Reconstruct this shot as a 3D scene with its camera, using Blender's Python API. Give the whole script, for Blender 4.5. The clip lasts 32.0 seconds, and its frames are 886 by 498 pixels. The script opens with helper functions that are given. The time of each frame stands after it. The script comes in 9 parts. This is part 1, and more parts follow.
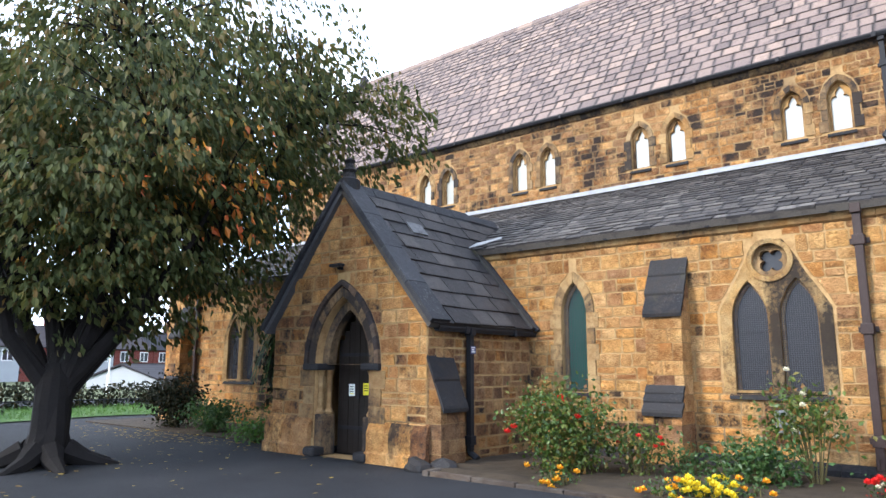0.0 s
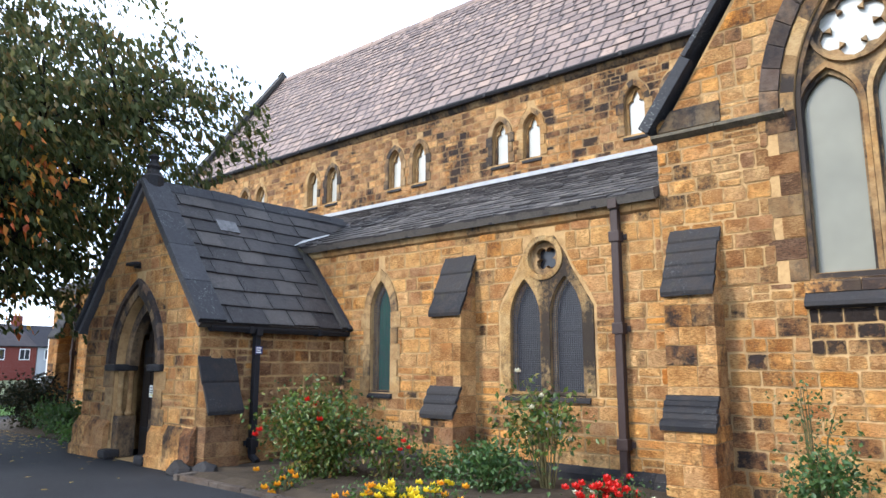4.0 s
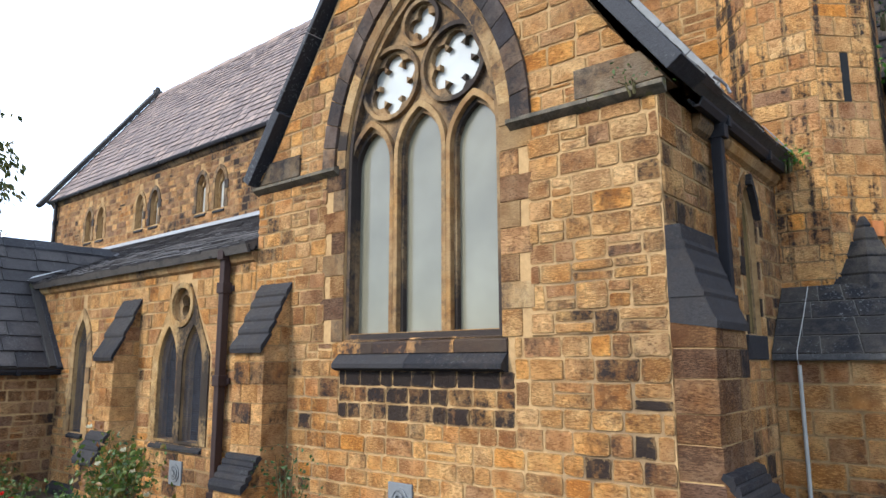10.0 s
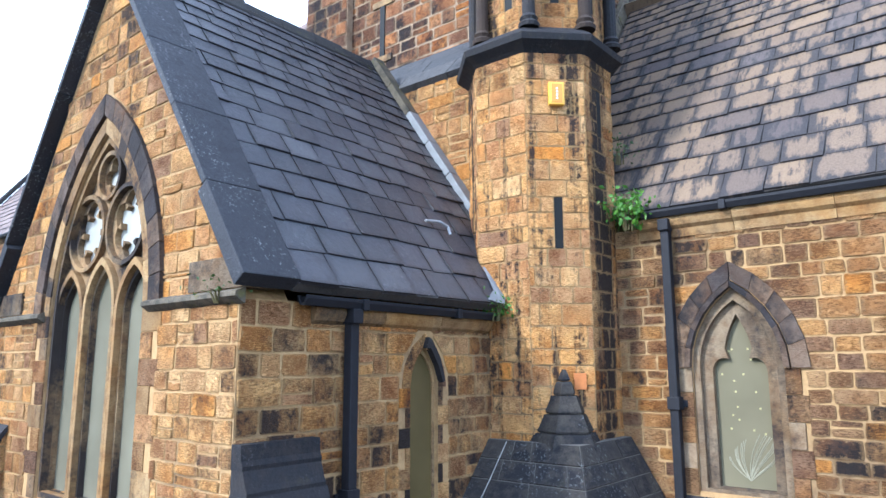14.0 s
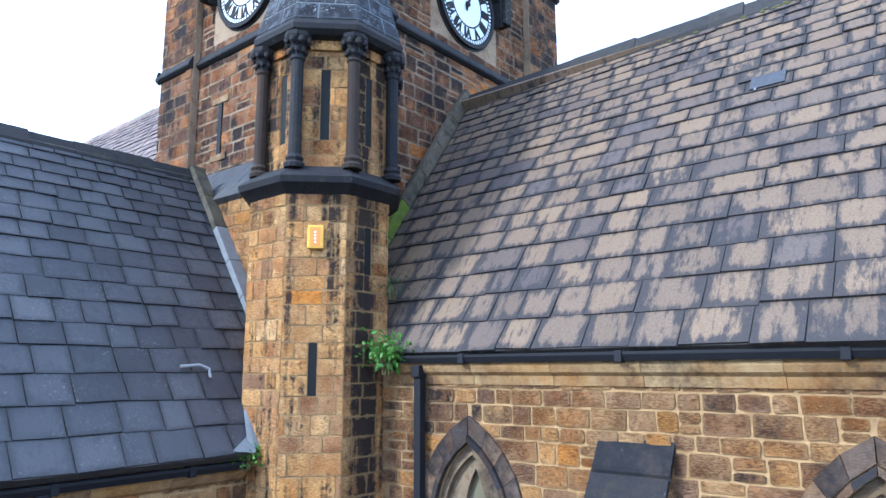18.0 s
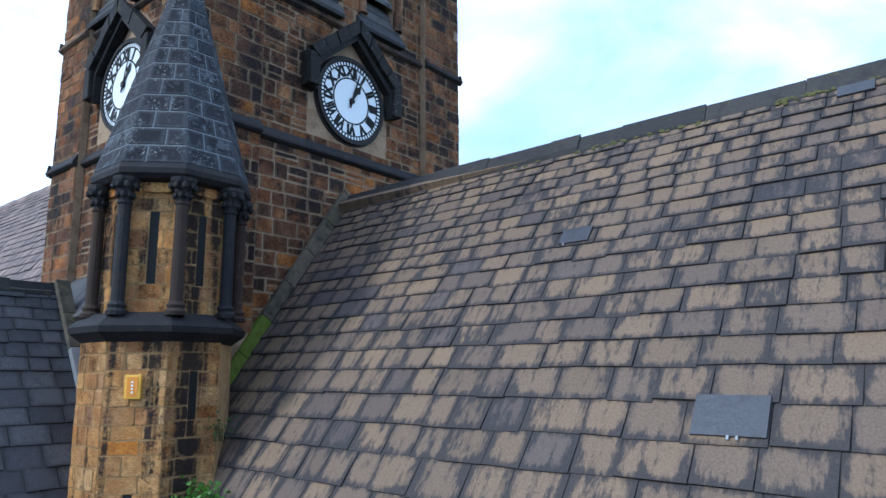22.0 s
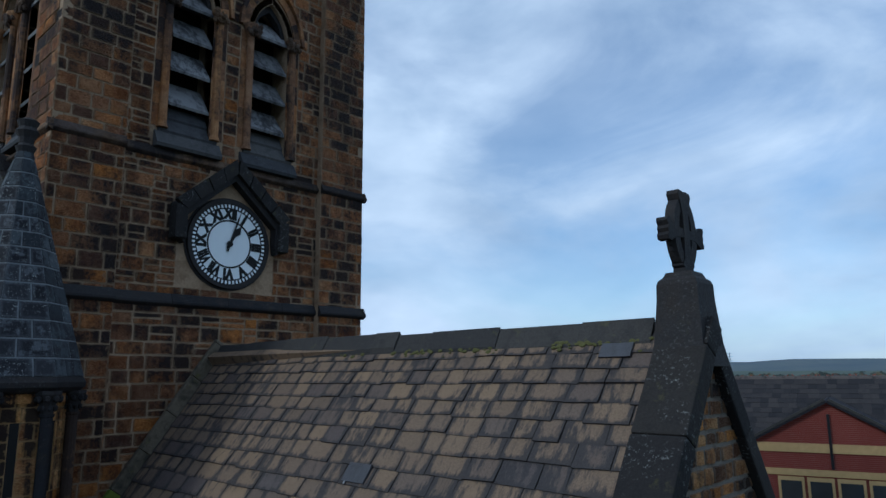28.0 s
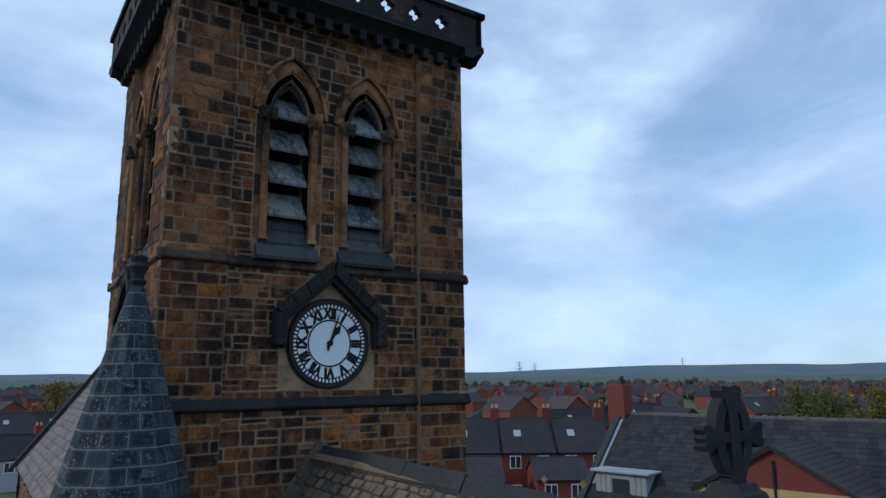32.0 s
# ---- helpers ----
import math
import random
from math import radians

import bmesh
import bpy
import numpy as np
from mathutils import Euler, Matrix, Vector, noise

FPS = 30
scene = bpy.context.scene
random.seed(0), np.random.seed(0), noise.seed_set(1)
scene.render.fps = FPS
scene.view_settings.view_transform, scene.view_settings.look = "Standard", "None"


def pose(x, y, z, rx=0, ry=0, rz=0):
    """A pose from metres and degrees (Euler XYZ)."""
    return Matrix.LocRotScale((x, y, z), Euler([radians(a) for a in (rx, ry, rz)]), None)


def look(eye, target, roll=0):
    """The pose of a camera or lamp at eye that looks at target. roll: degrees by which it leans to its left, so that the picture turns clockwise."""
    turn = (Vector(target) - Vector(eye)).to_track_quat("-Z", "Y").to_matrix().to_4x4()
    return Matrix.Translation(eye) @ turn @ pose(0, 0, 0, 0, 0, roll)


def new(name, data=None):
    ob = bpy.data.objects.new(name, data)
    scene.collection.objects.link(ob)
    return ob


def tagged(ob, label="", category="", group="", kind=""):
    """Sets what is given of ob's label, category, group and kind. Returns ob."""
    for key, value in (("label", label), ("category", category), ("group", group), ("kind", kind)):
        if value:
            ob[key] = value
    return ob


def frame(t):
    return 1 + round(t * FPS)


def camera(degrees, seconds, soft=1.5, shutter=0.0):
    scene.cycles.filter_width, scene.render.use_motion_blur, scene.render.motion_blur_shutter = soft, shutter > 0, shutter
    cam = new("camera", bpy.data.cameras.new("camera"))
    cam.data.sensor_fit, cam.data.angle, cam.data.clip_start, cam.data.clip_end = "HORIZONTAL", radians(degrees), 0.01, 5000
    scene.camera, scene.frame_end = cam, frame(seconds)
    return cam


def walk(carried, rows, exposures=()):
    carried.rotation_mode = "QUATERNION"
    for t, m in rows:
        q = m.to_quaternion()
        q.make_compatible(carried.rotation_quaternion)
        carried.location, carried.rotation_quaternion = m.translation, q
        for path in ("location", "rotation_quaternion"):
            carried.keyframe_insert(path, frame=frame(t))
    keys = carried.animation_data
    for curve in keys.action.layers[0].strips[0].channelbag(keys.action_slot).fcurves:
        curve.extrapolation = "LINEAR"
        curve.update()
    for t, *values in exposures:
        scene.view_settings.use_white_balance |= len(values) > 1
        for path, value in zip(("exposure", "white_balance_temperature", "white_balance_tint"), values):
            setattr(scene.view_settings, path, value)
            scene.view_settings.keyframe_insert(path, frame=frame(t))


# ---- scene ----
cam = camera(65.9, 32.0)
METRES, EYE, TILT, LEAN, TURN = 26.0, 1.55, 0.0, 0.0, 39.7
ROWS = [
    (0.0, 0.0, 0.0, 0.0, -0.03, 9.85, -0.17),
    (0.5, 0.0168, 0.0018, 0.0006, 0.0, 9.84, -0.14),
    (1.0, 0.0341, 0.0035, 0.0005, -0.0, 9.81, -0.09),
    (1.5, 0.0521, 0.0049, -0.0001, 0.04, 9.79, -0.05),
    (2.0, 0.0687, 0.006, 0.0, -0.02, 9.76, -0.06),
    (2.5, 0.0856, 0.0068, 0.0011, -0.03, 9.72, -0.08),
    (3.0, 0.1027, 0.0079, 0.0016, -0.05, 9.7, -0.09),
    (3.5, 0.1193, 0.0093, 0.0019, -0.04, 9.67, -0.07),
    (5.5, 0.19, 0.0099, 0.0028, 0.12, 9.59, -0.01),
    (6.0, 0.2088, 0.0105, 0.0025, 0.16, 9.56, 0.03),
    (6.5, 0.227, 0.0117, 0.0026, 0.19, 9.5, 0.05),
    (7.0, 0.2452, 0.012, 0.0026, 0.2, 9.48, 0.04),
    (7.5, 0.2638, 0.0105, 0.0021, 0.19, 9.46, 0.03),
    (8.0, 0.2808, 0.009, 0.0036, 0.18, 9.43, 0.04),
    (8.5, 0.298, 0.0078, 0.0091, 0.14, 9.46, -0.01),
    (9.0, 0.3139, 0.0069, 0.0162, 0.14, 9.4, 0.11),
    (9.5, 0.3299, 0.007, 0.023, 0.13, 9.44, 0.09),
    (10.0, 0.3465, 0.0045, 0.0305, 0.11, 9.4, 0.15),
    (10.5, 0.3628, 0.0024, 0.0384, 0.09, 9.46, 0.11),
    (11.0, 0.3795, 0.0008, 0.0473, 0.03, 9.48, 0.1),
    (11.5, 0.3971, -0.001, 0.0554, 0.01, 9.48, 0.11),
    (12.0, 0.4144, -0.0022, 0.0632, -0.02, 9.5, 0.1),
    (12.5, 0.4323, -0.0024, 0.0722, 0.01, 9.54, 0.1),
    (13.0, 0.4494, -0.0022, 0.0807, -0.04, 9.56, 0.14),
    (13.5, 0.4661, -0.0025, 0.0891, -0.05, 9.58, 0.16),
    (14.0, 0.4826, -0.003, 0.0975, -0.03, 9.66, 0.14),
    (14.5, 0.4997, -0.0037, 0.1052, -0.07, 9.73, 0.16),
    (15.0, 0.5147, -0.0046, 0.1137, -0.14, 9.77, 0.21),
    (15.5, 0.53, -0.0062, 0.1223, -0.17, 9.81, 0.21),
    (17.5, 0.5843, -0.0135, 0.1555, -0.28, 9.87, 0.27),
    (18.0, 0.5971, -0.0146, 0.1635, -0.28, 9.93, 0.24),
    (18.5, 0.6106, -0.0161, 0.1719, -0.31, 9.93, 0.26),
    (19.0, 0.6221, -0.0179, 0.1801, -0.27, 10.0, 0.27),
    (19.5, 0.6332, -0.02, 0.189, -0.28, 10.01, 0.32),
    (20.0, 0.6437, -0.0218, 0.1977, -0.31, 10.02, 0.33),
    (20.5, 0.6536, -0.0242, 0.2063, -0.31, 10.08, 0.32),
    (21.0, 0.6644, -0.0268, 0.2149, -0.29, 10.12, 0.32),
    (21.5, 0.6749, -0.0287, 0.2233, -0.27, 10.18, 0.32),
    (22.0, 0.6863, -0.0296, 0.2323, -0.24, 10.22, 0.33),
    (22.5, 0.6971, -0.0303, 0.2412, -0.25, 10.25, 0.34),
    (23.0, 0.7073, -0.0313, 0.2499, -0.24, 10.28, 0.35),
    (23.5, 0.7165, -0.0319, 0.2586, -0.2, 10.31, 0.36),
    (24.0, 0.7259, -0.0321, 0.2673, -0.17, 10.31, 0.38),
    (24.5, 0.735, -0.033, 0.2759, -0.13, 10.38, 0.36),
    (25.0, 0.7447, -0.034, 0.285, -0.1, 10.39, 0.38),
    (25.5, 0.7551, -0.0352, 0.2938, -0.06, 10.43, 0.38),
    (26.0, 0.7658, -0.036, 0.3028, 0.24, 10.44, 0.41),
    (26.5, 0.7766, -0.036, 0.3118, 0.77, 10.47, 0.44),
    (28.5, 0.8118, -0.0348, 0.3467, 3.86, 10.52, 0.52),
    (29.0, 0.8191, -0.0351, 0.3557, 5.56, 10.55, 0.55),
    (29.5, 0.8256, -0.0355, 0.3645, 7.31, 10.56, 0.56),
    (30.0, 0.8311, -0.0348, 0.3733, 9.06, 10.62, 0.54),
    (30.5, 0.837, -0.0336, 0.3823, 10.75, 10.67, 0.52),
    (31.0, 0.8434, -0.0326, 0.3914, 12.6, 10.7, 0.53),
    (31.5, 0.8502, -0.0316, 0.4007, 14.47, 10.74, 0.54),
    (32.0, 0.8578, -0.0295, 0.4094, 16.32, 10.75, 0.52),
]
EXPOSURES = [(0, 1.32, 5750, 10), (3, 1.26, 5750, 10), (6, 1.05, 5850, 10), (9, 0.9, 5900, 10), (11, 1.0, 5500, 10), (14, 1.5, 5100, 10), (18, 1.2, 4850, 9), (20, 0.8, 4850, 8),
             (23, 0.0, 5050, 6), (26, -0.76, 5150, 4), (29, -1.05, 5050, 3), (32, -0.86, 5100, 4)]
walk(cam, [(t, pose(0, 0, EYE, TILT, LEAN, TURN) @ pose(METRES * x, METRES * y, METRES * z, 90 + pitch, roll, yaw)) for t, x, y, z, yaw, pitch, roll in ROWS], EXPOSURES)

# ---- world and sun ----
SUN_ELEV, SUN_WEST = 33.0, 21.0     # degrees above the horizon, degrees west of south (-y)


def build_world():
    w = bpy.data.worlds.new("sky")
    scene.world = w
    w.use_nodes = True
    nt = w.node_tree
    nt.nodes.clear()
    out = nt.nodes.new("ShaderNodeOutputWorld")
    bg = nt.nodes.new("ShaderNodeBackground")
    sky = nt.nodes.new("ShaderNodeTexSky")
    sky.sky_type = "NISHITA"
    sky.sun_disc = False
    sky.sun_elevation = radians(SUN_ELEV)
    sky.sun_rotation = radians(180 + SUN_WEST)
    sky.air_density, sky.dust_density, sky.ozone_density = 1.0, 0.6, 2.0
    co = nt.nodes.new("ShaderNodeTexCoord")
    mp = nt.nodes.new("ShaderNodeMapping")
    mp.inputs["Scale"].default_value = (1.0, 1.0, 2.2)
    mp.inputs["Rotation"].default_value = (0.0, 0.0, 0.4)
    n1 = nt.nodes.new("ShaderNodeTexNoise")
    n1.inputs["Scale"].default_value, n1.inputs["Detail"].default_value, n1.inputs["Roughness"].default_value = 2.3, 8, 0.55
    n1.inputs["Distortion"].default_value = 0.5
    rmp = nt.nodes.new("ShaderNodeValToRGB")
    rmp.color_ramp.elements[0].position, rmp.color_ramp.elements[1].position = 0.36, 0.58
    rmp.color_ramp.elements[0].color = (0.40, 0.40, 0.40, 1)
    n2 = nt.nodes.new("ShaderNodeTexNoise")
    n2.inputs["Scale"].default_value, n2.inputs["Detail"].default_value = 3.6, 6
    tone = nt.nodes.new("ShaderNodeValToRGB")
    tone.color_ramp.elements[0].position, tone.color_ramp.elements[1].position = 0.3, 0.7
    tone.color_ramp.elements[0].color, tone.color_ramp.elements[1].color = (5.4, 6.4, 7.8, 1), (11.0, 11.3, 11.8, 1)
    mix = nt.nodes.new("ShaderNodeMix")
    mix.data_type = "RGBA"
    nt.links.new(co.outputs["Generated"], mp.inputs["Vector"])
    nt.links.new(mp.outputs["Vector"], n1.inputs["Vector"])
    nt.links.new(mp.outputs["Vector"], n2.inputs["Vector"])
    nt.links.new(n1.outputs["Fac"], rmp.inputs["Fac"])
    nt.links.new(n2.outputs["Fac"], tone.inputs["Fac"])
    nt.links.new(rmp.outputs["Color"], mix.inputs["Factor"])
    lift = nt.nodes.new("ShaderNodeMix")
    lift.data_type, lift.blend_type = "RGBA", "MULTIPLY"
    lift.inputs["Factor"].default_value = 1.0
    lift.inputs["B"].default_value = (1.6, 1.6, 1.58, 1)
    nt.links.new(sky.outputs["Color"], lift.inputs["A"])
    nt.links.new(lift.outputs["Result"], mix.inputs["A"])
    nt.links.new(tone.outputs["Color"], mix.inputs["B"])
    nt.links.new(mix.outputs["Result"], bg.inputs["Color"])
    bg.inputs["Strength"].default_value = 0.143
    nt.links.new(bg.outputs["Background"], out.inputs["Surface"])


build_world()
sun = new("sun", bpy.data.lights.new("sun", "SUN"))
sun.data.energy, sun.data.angle, sun.data.color = 2.3, radians(8.0), (1.0, 0.9, 0.74)
az = radians(SUN_WEST)
sun.matrix_basis = look((-math.sin(az) * 30, -math.cos(az) * 30, 30 * math.tan(radians(SUN_ELEV))), (0, 0, 0))


# ---- materials ----
def nodes_of(name, rough=0.8, metal=0.0):
    m = bpy.data.materials.new(name)
    m.use_nodes = True
    nt = m.node_tree
    b = nt.nodes["Principled BSDF"]
    b.inputs["Roughness"].default_value, b.inputs["Metallic"].default_value = rough, metal
    b.inputs["Specular IOR Level"].default_value = 0.5 if rough < 0.5 else 0.22
    return m, nt, b


def noise_node(nt, scale, detail=4.0, rough=0.55, stretch=None, offset=None):
    g = nt.nodes.new("ShaderNodeNewGeometry")
    n = nt.nodes.new("ShaderNodeTexNoise")
    n.inputs["Scale"].default_value, n.inputs["Detail"].default_value, n.inputs["Roughness"].default_value = scale, detail, rough
    src = g.outputs["Position"]
    if offset is not None:
        far = nt.nodes.new("ShaderNodeVectorMath")
        far.operation = "SCALE"
        far.inputs[0].default_value = (37.0, 61.0, 23.0)
        nt.links.new(offset, far.inputs["Scale"])
        add = nt.nodes.new("ShaderNodeVectorMath")
        nt.links.new(src, add.inputs[0])
        nt.links.new(far.outputs[0], add.inputs[1])
        src = add.outputs[0]
    if stretch:
        mp = nt.nodes.new("ShaderNodeMapping")
        mp.inputs["Scale"].default_value = stretch
        nt.links.new(src, mp.inputs["Vector"])
        src = mp.outputs["Vector"]
    nt.links.new(src, n.inputs["Vector"])
    return n.outputs["Fac"]


def ramp(nt, fac, stops, constant=False):
    r = nt.nodes.new("ShaderNodeValToRGB")
    cr = r.color_ramp
    if constant:
        cr.interpolation = "CONSTANT"
    while len(cr.elements) < len(stops):
        cr.elements.new(0.5)
    for e, (p, c) in zip(cr.elements, stops):
        e.position = p
        e.color = (*c, 1) if len(c) == 3 else c
    nt.links.new(fac, r.inputs["Fac"])
    return r.outputs["Color"]


def grey(nt, fac, a, b):
    return ramp(nt, fac, [(a, (0, 0, 0)), (b, (1, 1, 1))])


def blend(nt, fac, a, b, mode="MIX"):
    m = nt.nodes.new("ShaderNodeMix")
    m.data_type, m.blend_type = "RGBA", mode
    for key, v in (("Factor", fac), ("A", a), ("B", b)):
        if isinstance(v, (int, float)):
            m.inputs[key].default_value = v
        elif isinstance(v, tuple):
            m.inputs[key].default_value = (*v, 1)
        else:
            nt.links.new(v, m.inputs[key])
    return m.outputs["Result"]


def maths(nt, op, a, b):
    m = nt.nodes.new("ShaderNodeMath")
    m.operation = op
    m.use_clamp = True
    for i, v in enumerate((a, b)):
        if isinstance(v, (int, float)):
            m.inputs[i].default_value = v
        else:
            nt.links.new(v, m.inputs[i])
    return m.outputs[0]


def bump(nt, b, height, strength=0.4, dist=0.02):
    n = nt.nodes.new("ShaderNodeBump")
    n.inputs["Strength"].default_value, n.inputs["Distance"].default_value = strength, dist
    nt.links.new(height, n.inputs["Height"])
    nt.links.new(n.outputs["Normal"], b.inputs["Normal"])


def random_of(nt, joined):
    if joined:
        return nt.nodes.new("ShaderNodeNewGeometry").outputs["Random Per Island"]
    return nt.nodes.new("ShaderNodeObjectInfo").outputs["Random"]


def edge_of(nt, lo, hi, wild=0.9):
    """How near a point lies to the edge of its piece: 0 inside, 1 at the rim."""
    at = nt.nodes.new("ShaderNodeAttribute")
    at.attribute_name = "piece"
    ab = nt.nodes.new("ShaderNodeVectorMath")
    ab.operation = "ABSOLUTE"
    nt.links.new(at.outputs["Vector"], ab.inputs[0])
    sep = nt.nodes.new("ShaderNodeSeparateXYZ")
    nt.links.new(ab.outputs[0], sep.inputs[0])
    e = maths(nt, "MAXIMUM", sep.outputs["X"], sep.outputs["Y"])
    e = maths(nt, "ADD", e, maths(nt, "MULTIPLY", maths(nt, "SUBTRACT", noise_node(nt, 10.0, 5, 0.75), 0.5), wild))
    return grey(nt, e, lo, hi)


SOOT = (0.022, 0.020, 0.021)


def stone_mat(name, stops, soot=(0.56, 0.70), joined=False, rough=0.9, grain=0.9, soot_amount=0.94, streaky=False, smear=(0.46, 0.295, 0.13), grime=0.6, rim=(0.92, 1.10, 0.5), pit=(0.44, 0.35, 0.28)):
    """Weathered sandstone: a colour for each block, grain, strata and soot in patches."""
    m, nt, b = nodes_of(name, rough)
    rnd = random_of(nt, joined)
    col = ramp(nt, rnd, stops)
    mott = noise_node(nt, 5.0, 5, 0.65, offset=rnd)
    col = blend(nt, grey(nt, mott, 0.4, 0.72), col, blend(nt, 1.0, col, (0.62, 0.50, 0.42), "MULTIPLY"))
    pale = noise_node(nt, 2.6, 4, 0.6, offset=rnd)
    col = blend(nt, maths(nt, "MULTIPLY", grey(nt, pale, 0.56, 0.7), 0.6), col, blend(nt, 1.0, col, (1.32, 1.3, 1.25), "MULTIPLY"))
    fine = noise_node(nt, 30.0, 5, 0.72, (0.8, 0.8, 3.2), rnd)
    worn = maths(nt, "ADD", fine, maths(nt, "MULTIPLY", maths(nt, "SUBTRACT", noise_node(nt, 1.3, 2, offset=rnd), 0.48), 0.9))
    pits = maths(nt, "MULTIPLY", grey(nt, worn, 0.5, 0.64), min(grain, 0.85))
    col = blend(nt, pits, col, blend(nt, 1.0, col, pit, "MULTIPLY"))
    hue = noise_node(nt, 1.1, 4, 0.6)
    col = blend(nt, maths(nt, "MULTIPLY", grey(nt, hue, 0.5, 0.66), 0.7), col, blend(nt, 1.0, col, (1.2, 0.98, 0.60), "MULTIPLY"))
    film = maths(nt, "ADD", maths(nt, "MULTIPLY", noise_node(nt, 0.42, 5, 0.6, (1.0, 1.0, 0.6)), 0.72), maths(nt, "MULTIPLY", noise_node(nt, 6.0, 4, 0.7, offset=rnd), 0.28))
    col = blend(nt, maths(nt, "MULTIPLY", grey(nt, film, 0.5, 0.62), grime), col, blend(nt, 1.0, col, (0.46, 0.44, 0.47), "MULTIPLY"))
    patch = noise_node(nt, 0.55, 5, 0.62)
    streak = noise_node(nt, 1.6, 4, 0.6, (2.6, 2.6, 0.14) if streaky else (1.6, 1.6, 0.35))
    dirt = maths(nt, "ADD", maths(nt, "MULTIPLY", patch, 0.3 if streaky else 0.62), maths(nt, "MULTIPLY", streak, 0.7 if streaky else 0.38))
    dirt = maths(nt, "ADD", dirt, maths(nt, "MULTIPLY", maths(nt, "SUBTRACT", noise_node(nt, 0.7, 0, offset=rnd), 0.42), 0.12 if streaky else 0.45))
    dirt = maths(nt, "SUBTRACT", dirt, 0.03)
    edge = maths(nt, "MULTIPLY", maths(nt, "SUBTRACT", noise_node(nt, 11.0, 4, 0.75), 0.45), 0.35)
    dirt = maths(nt, "ADD", dirt, edge)
    mask = maths(nt, "MULTIPLY", grey(nt, dirt, *soot), soot_amount)
    col = blend(nt, mask, col, SOOT)
    col = blend(nt, maths(nt, "MULTIPLY", edge_of(nt, rim[0], rim[1], 1.6), rim[2]), col, smear)
    nt.links.new(col, b.inputs["Base Color"])
    hgt = maths(nt, "SUBTRACT", maths(nt, "ADD", maths(nt, "MULTIPLY", noise_node(nt, 14.0, 6, 0.75), 0.8), 0.2), maths(nt, "MULTIPLY", grey(nt, worn, 0.45, 0.66), 0.3))
    bump(nt, b, hgt, grain, 0.07)
    return m


BUFF = [(0.0, (0.6, 0.31, 0.13)), (0.12, (0.8, 0.49, 0.2)), (0.26, (0.74, 0.407, 0.135)), (0.4, (0.82, 0.527, 0.24)), (0.52, (0.78, 0.453, 0.165)), (0.63, (0.58, 0.319, 0.145)), (0.72, (0.8, 0.472, 0.17)), (0.8, (0.46, 0.254, 0.125)), (0.87, (0.78, 0.463, 0.19)), (0.93, (0.82, 0.389, 0.085)), (0.97, (0.36, 0.208, 0.12)), (1.0, (0.8, 0.5, 0.22))]
BROWN = [(0, (0.287, 0.166, 0.096)), (0.14, (0.558, 0.335, 0.141)), (0.3, (0.365, 0.210, 0.107)), (0.45, (0.606, 0.375, 0.169)), (0.58, (0.256, 0.147, 0.088)), (0.7, (0.512, 0.287, 0.114)), (0.82, (0.334, 0.195, 0.107)), (0.92, (0.606, 0.302, 0.078)), (0.96, (0.590, 0.361, 0.161)), (1, (0.225, 0.133, 0.084))]
DARKS = [(0.0, (0.20, 0.125, 0.08)), (0.16, (0.74, 0.39, 0.145)), (0.3, (0.34, 0.195, 0.105)), (0.44, (0.76, 0.44, 0.18)), (0.56, (0.18, 0.11, 0.075)),
         (0.7, (0.66, 0.35, 0.14)), (0.82, (0.42, 0.245, 0.13)), (0.91, (0.78, 0.36, 0.08)), (1.0, (0.16, 0.10, 0.07))]
M_STONE = stone_mat("buff_sandstone", BUFF, (0.57, 0.70))
M_STONE_J = stone_mat("buff_sandstone_joined", BUFF, (0.57, 0.70), True)
M_BROWN = stone_mat("brown_sandstone", BROWN, (0.57, 0.71), smear=(0.38, 0.245, 0.115), rim=(0.84, 1.08, 0.5), pit=(0.30, 0.25, 0.24))
M_BROWN_J = stone_mat("brown_sandstone_joined", BROWN, (0.57, 0.71), True, smear=(0.38, 0.245, 0.115), rim=(0.84, 1.08, 0.5), pit=(0.30, 0.25, 0.24))
TOWER = [(v, (c[0] * 0.80, c[1] * 0.72, c[2] * 0.77)) for v, c in DARKS]
M_TOWER = stone_mat("sooty_sandstone", TOWER, (0.49, 0.63), smear=(0.25, 0.175, 0.105), rim=(0.86, 1.08, 0.6))
M_TOWER_J = stone_mat("sooty_sandstone_joined", TOWER, (0.49, 0.63), True, smear=(0.25, 0.175, 0.105), rim=(0.86, 1.08, 0.6))
M_GABLE = stone_mat("narrow_gable_stone", DARKS, (0.52, 0.66), smear=(0.30, 0.25, 0.20))
M_GABLE_J = stone_mat("narrow_gable_stone_joined", DARKS, (0.52, 0.66), True, smear=(0.30, 0.25, 0.20))
CLER = [(0.0, (0.36, 0.21, 0.11)), (0.2, (0.74, 0.44, 0.18)), (0.4, (0.45, 0.26, 0.13)), (0.6, (0.76, 0.47, 0.2)), (0.75, (0.28, 0.165, 0.095)), (0.9, (0.6, 0.35, 0.15)), (1.0, (0.24, 0.145, 0.085))]
M_CLER = stone_mat("sooty_clerestory_stone", CLER, (0.55, 0.68), smear=(0.30, 0.19, 0.10))
M_CLER_J = stone_mat("sooty_clerestory_stone_joined", CLER, (0.55, 0.68), True, smear=(0.30, 0.19, 0.10))
M_SOOTED = stone_mat("sooted_sandstone", BROWN, (0.26, 0.44), smear=(0.20, 0.13, 0.07))
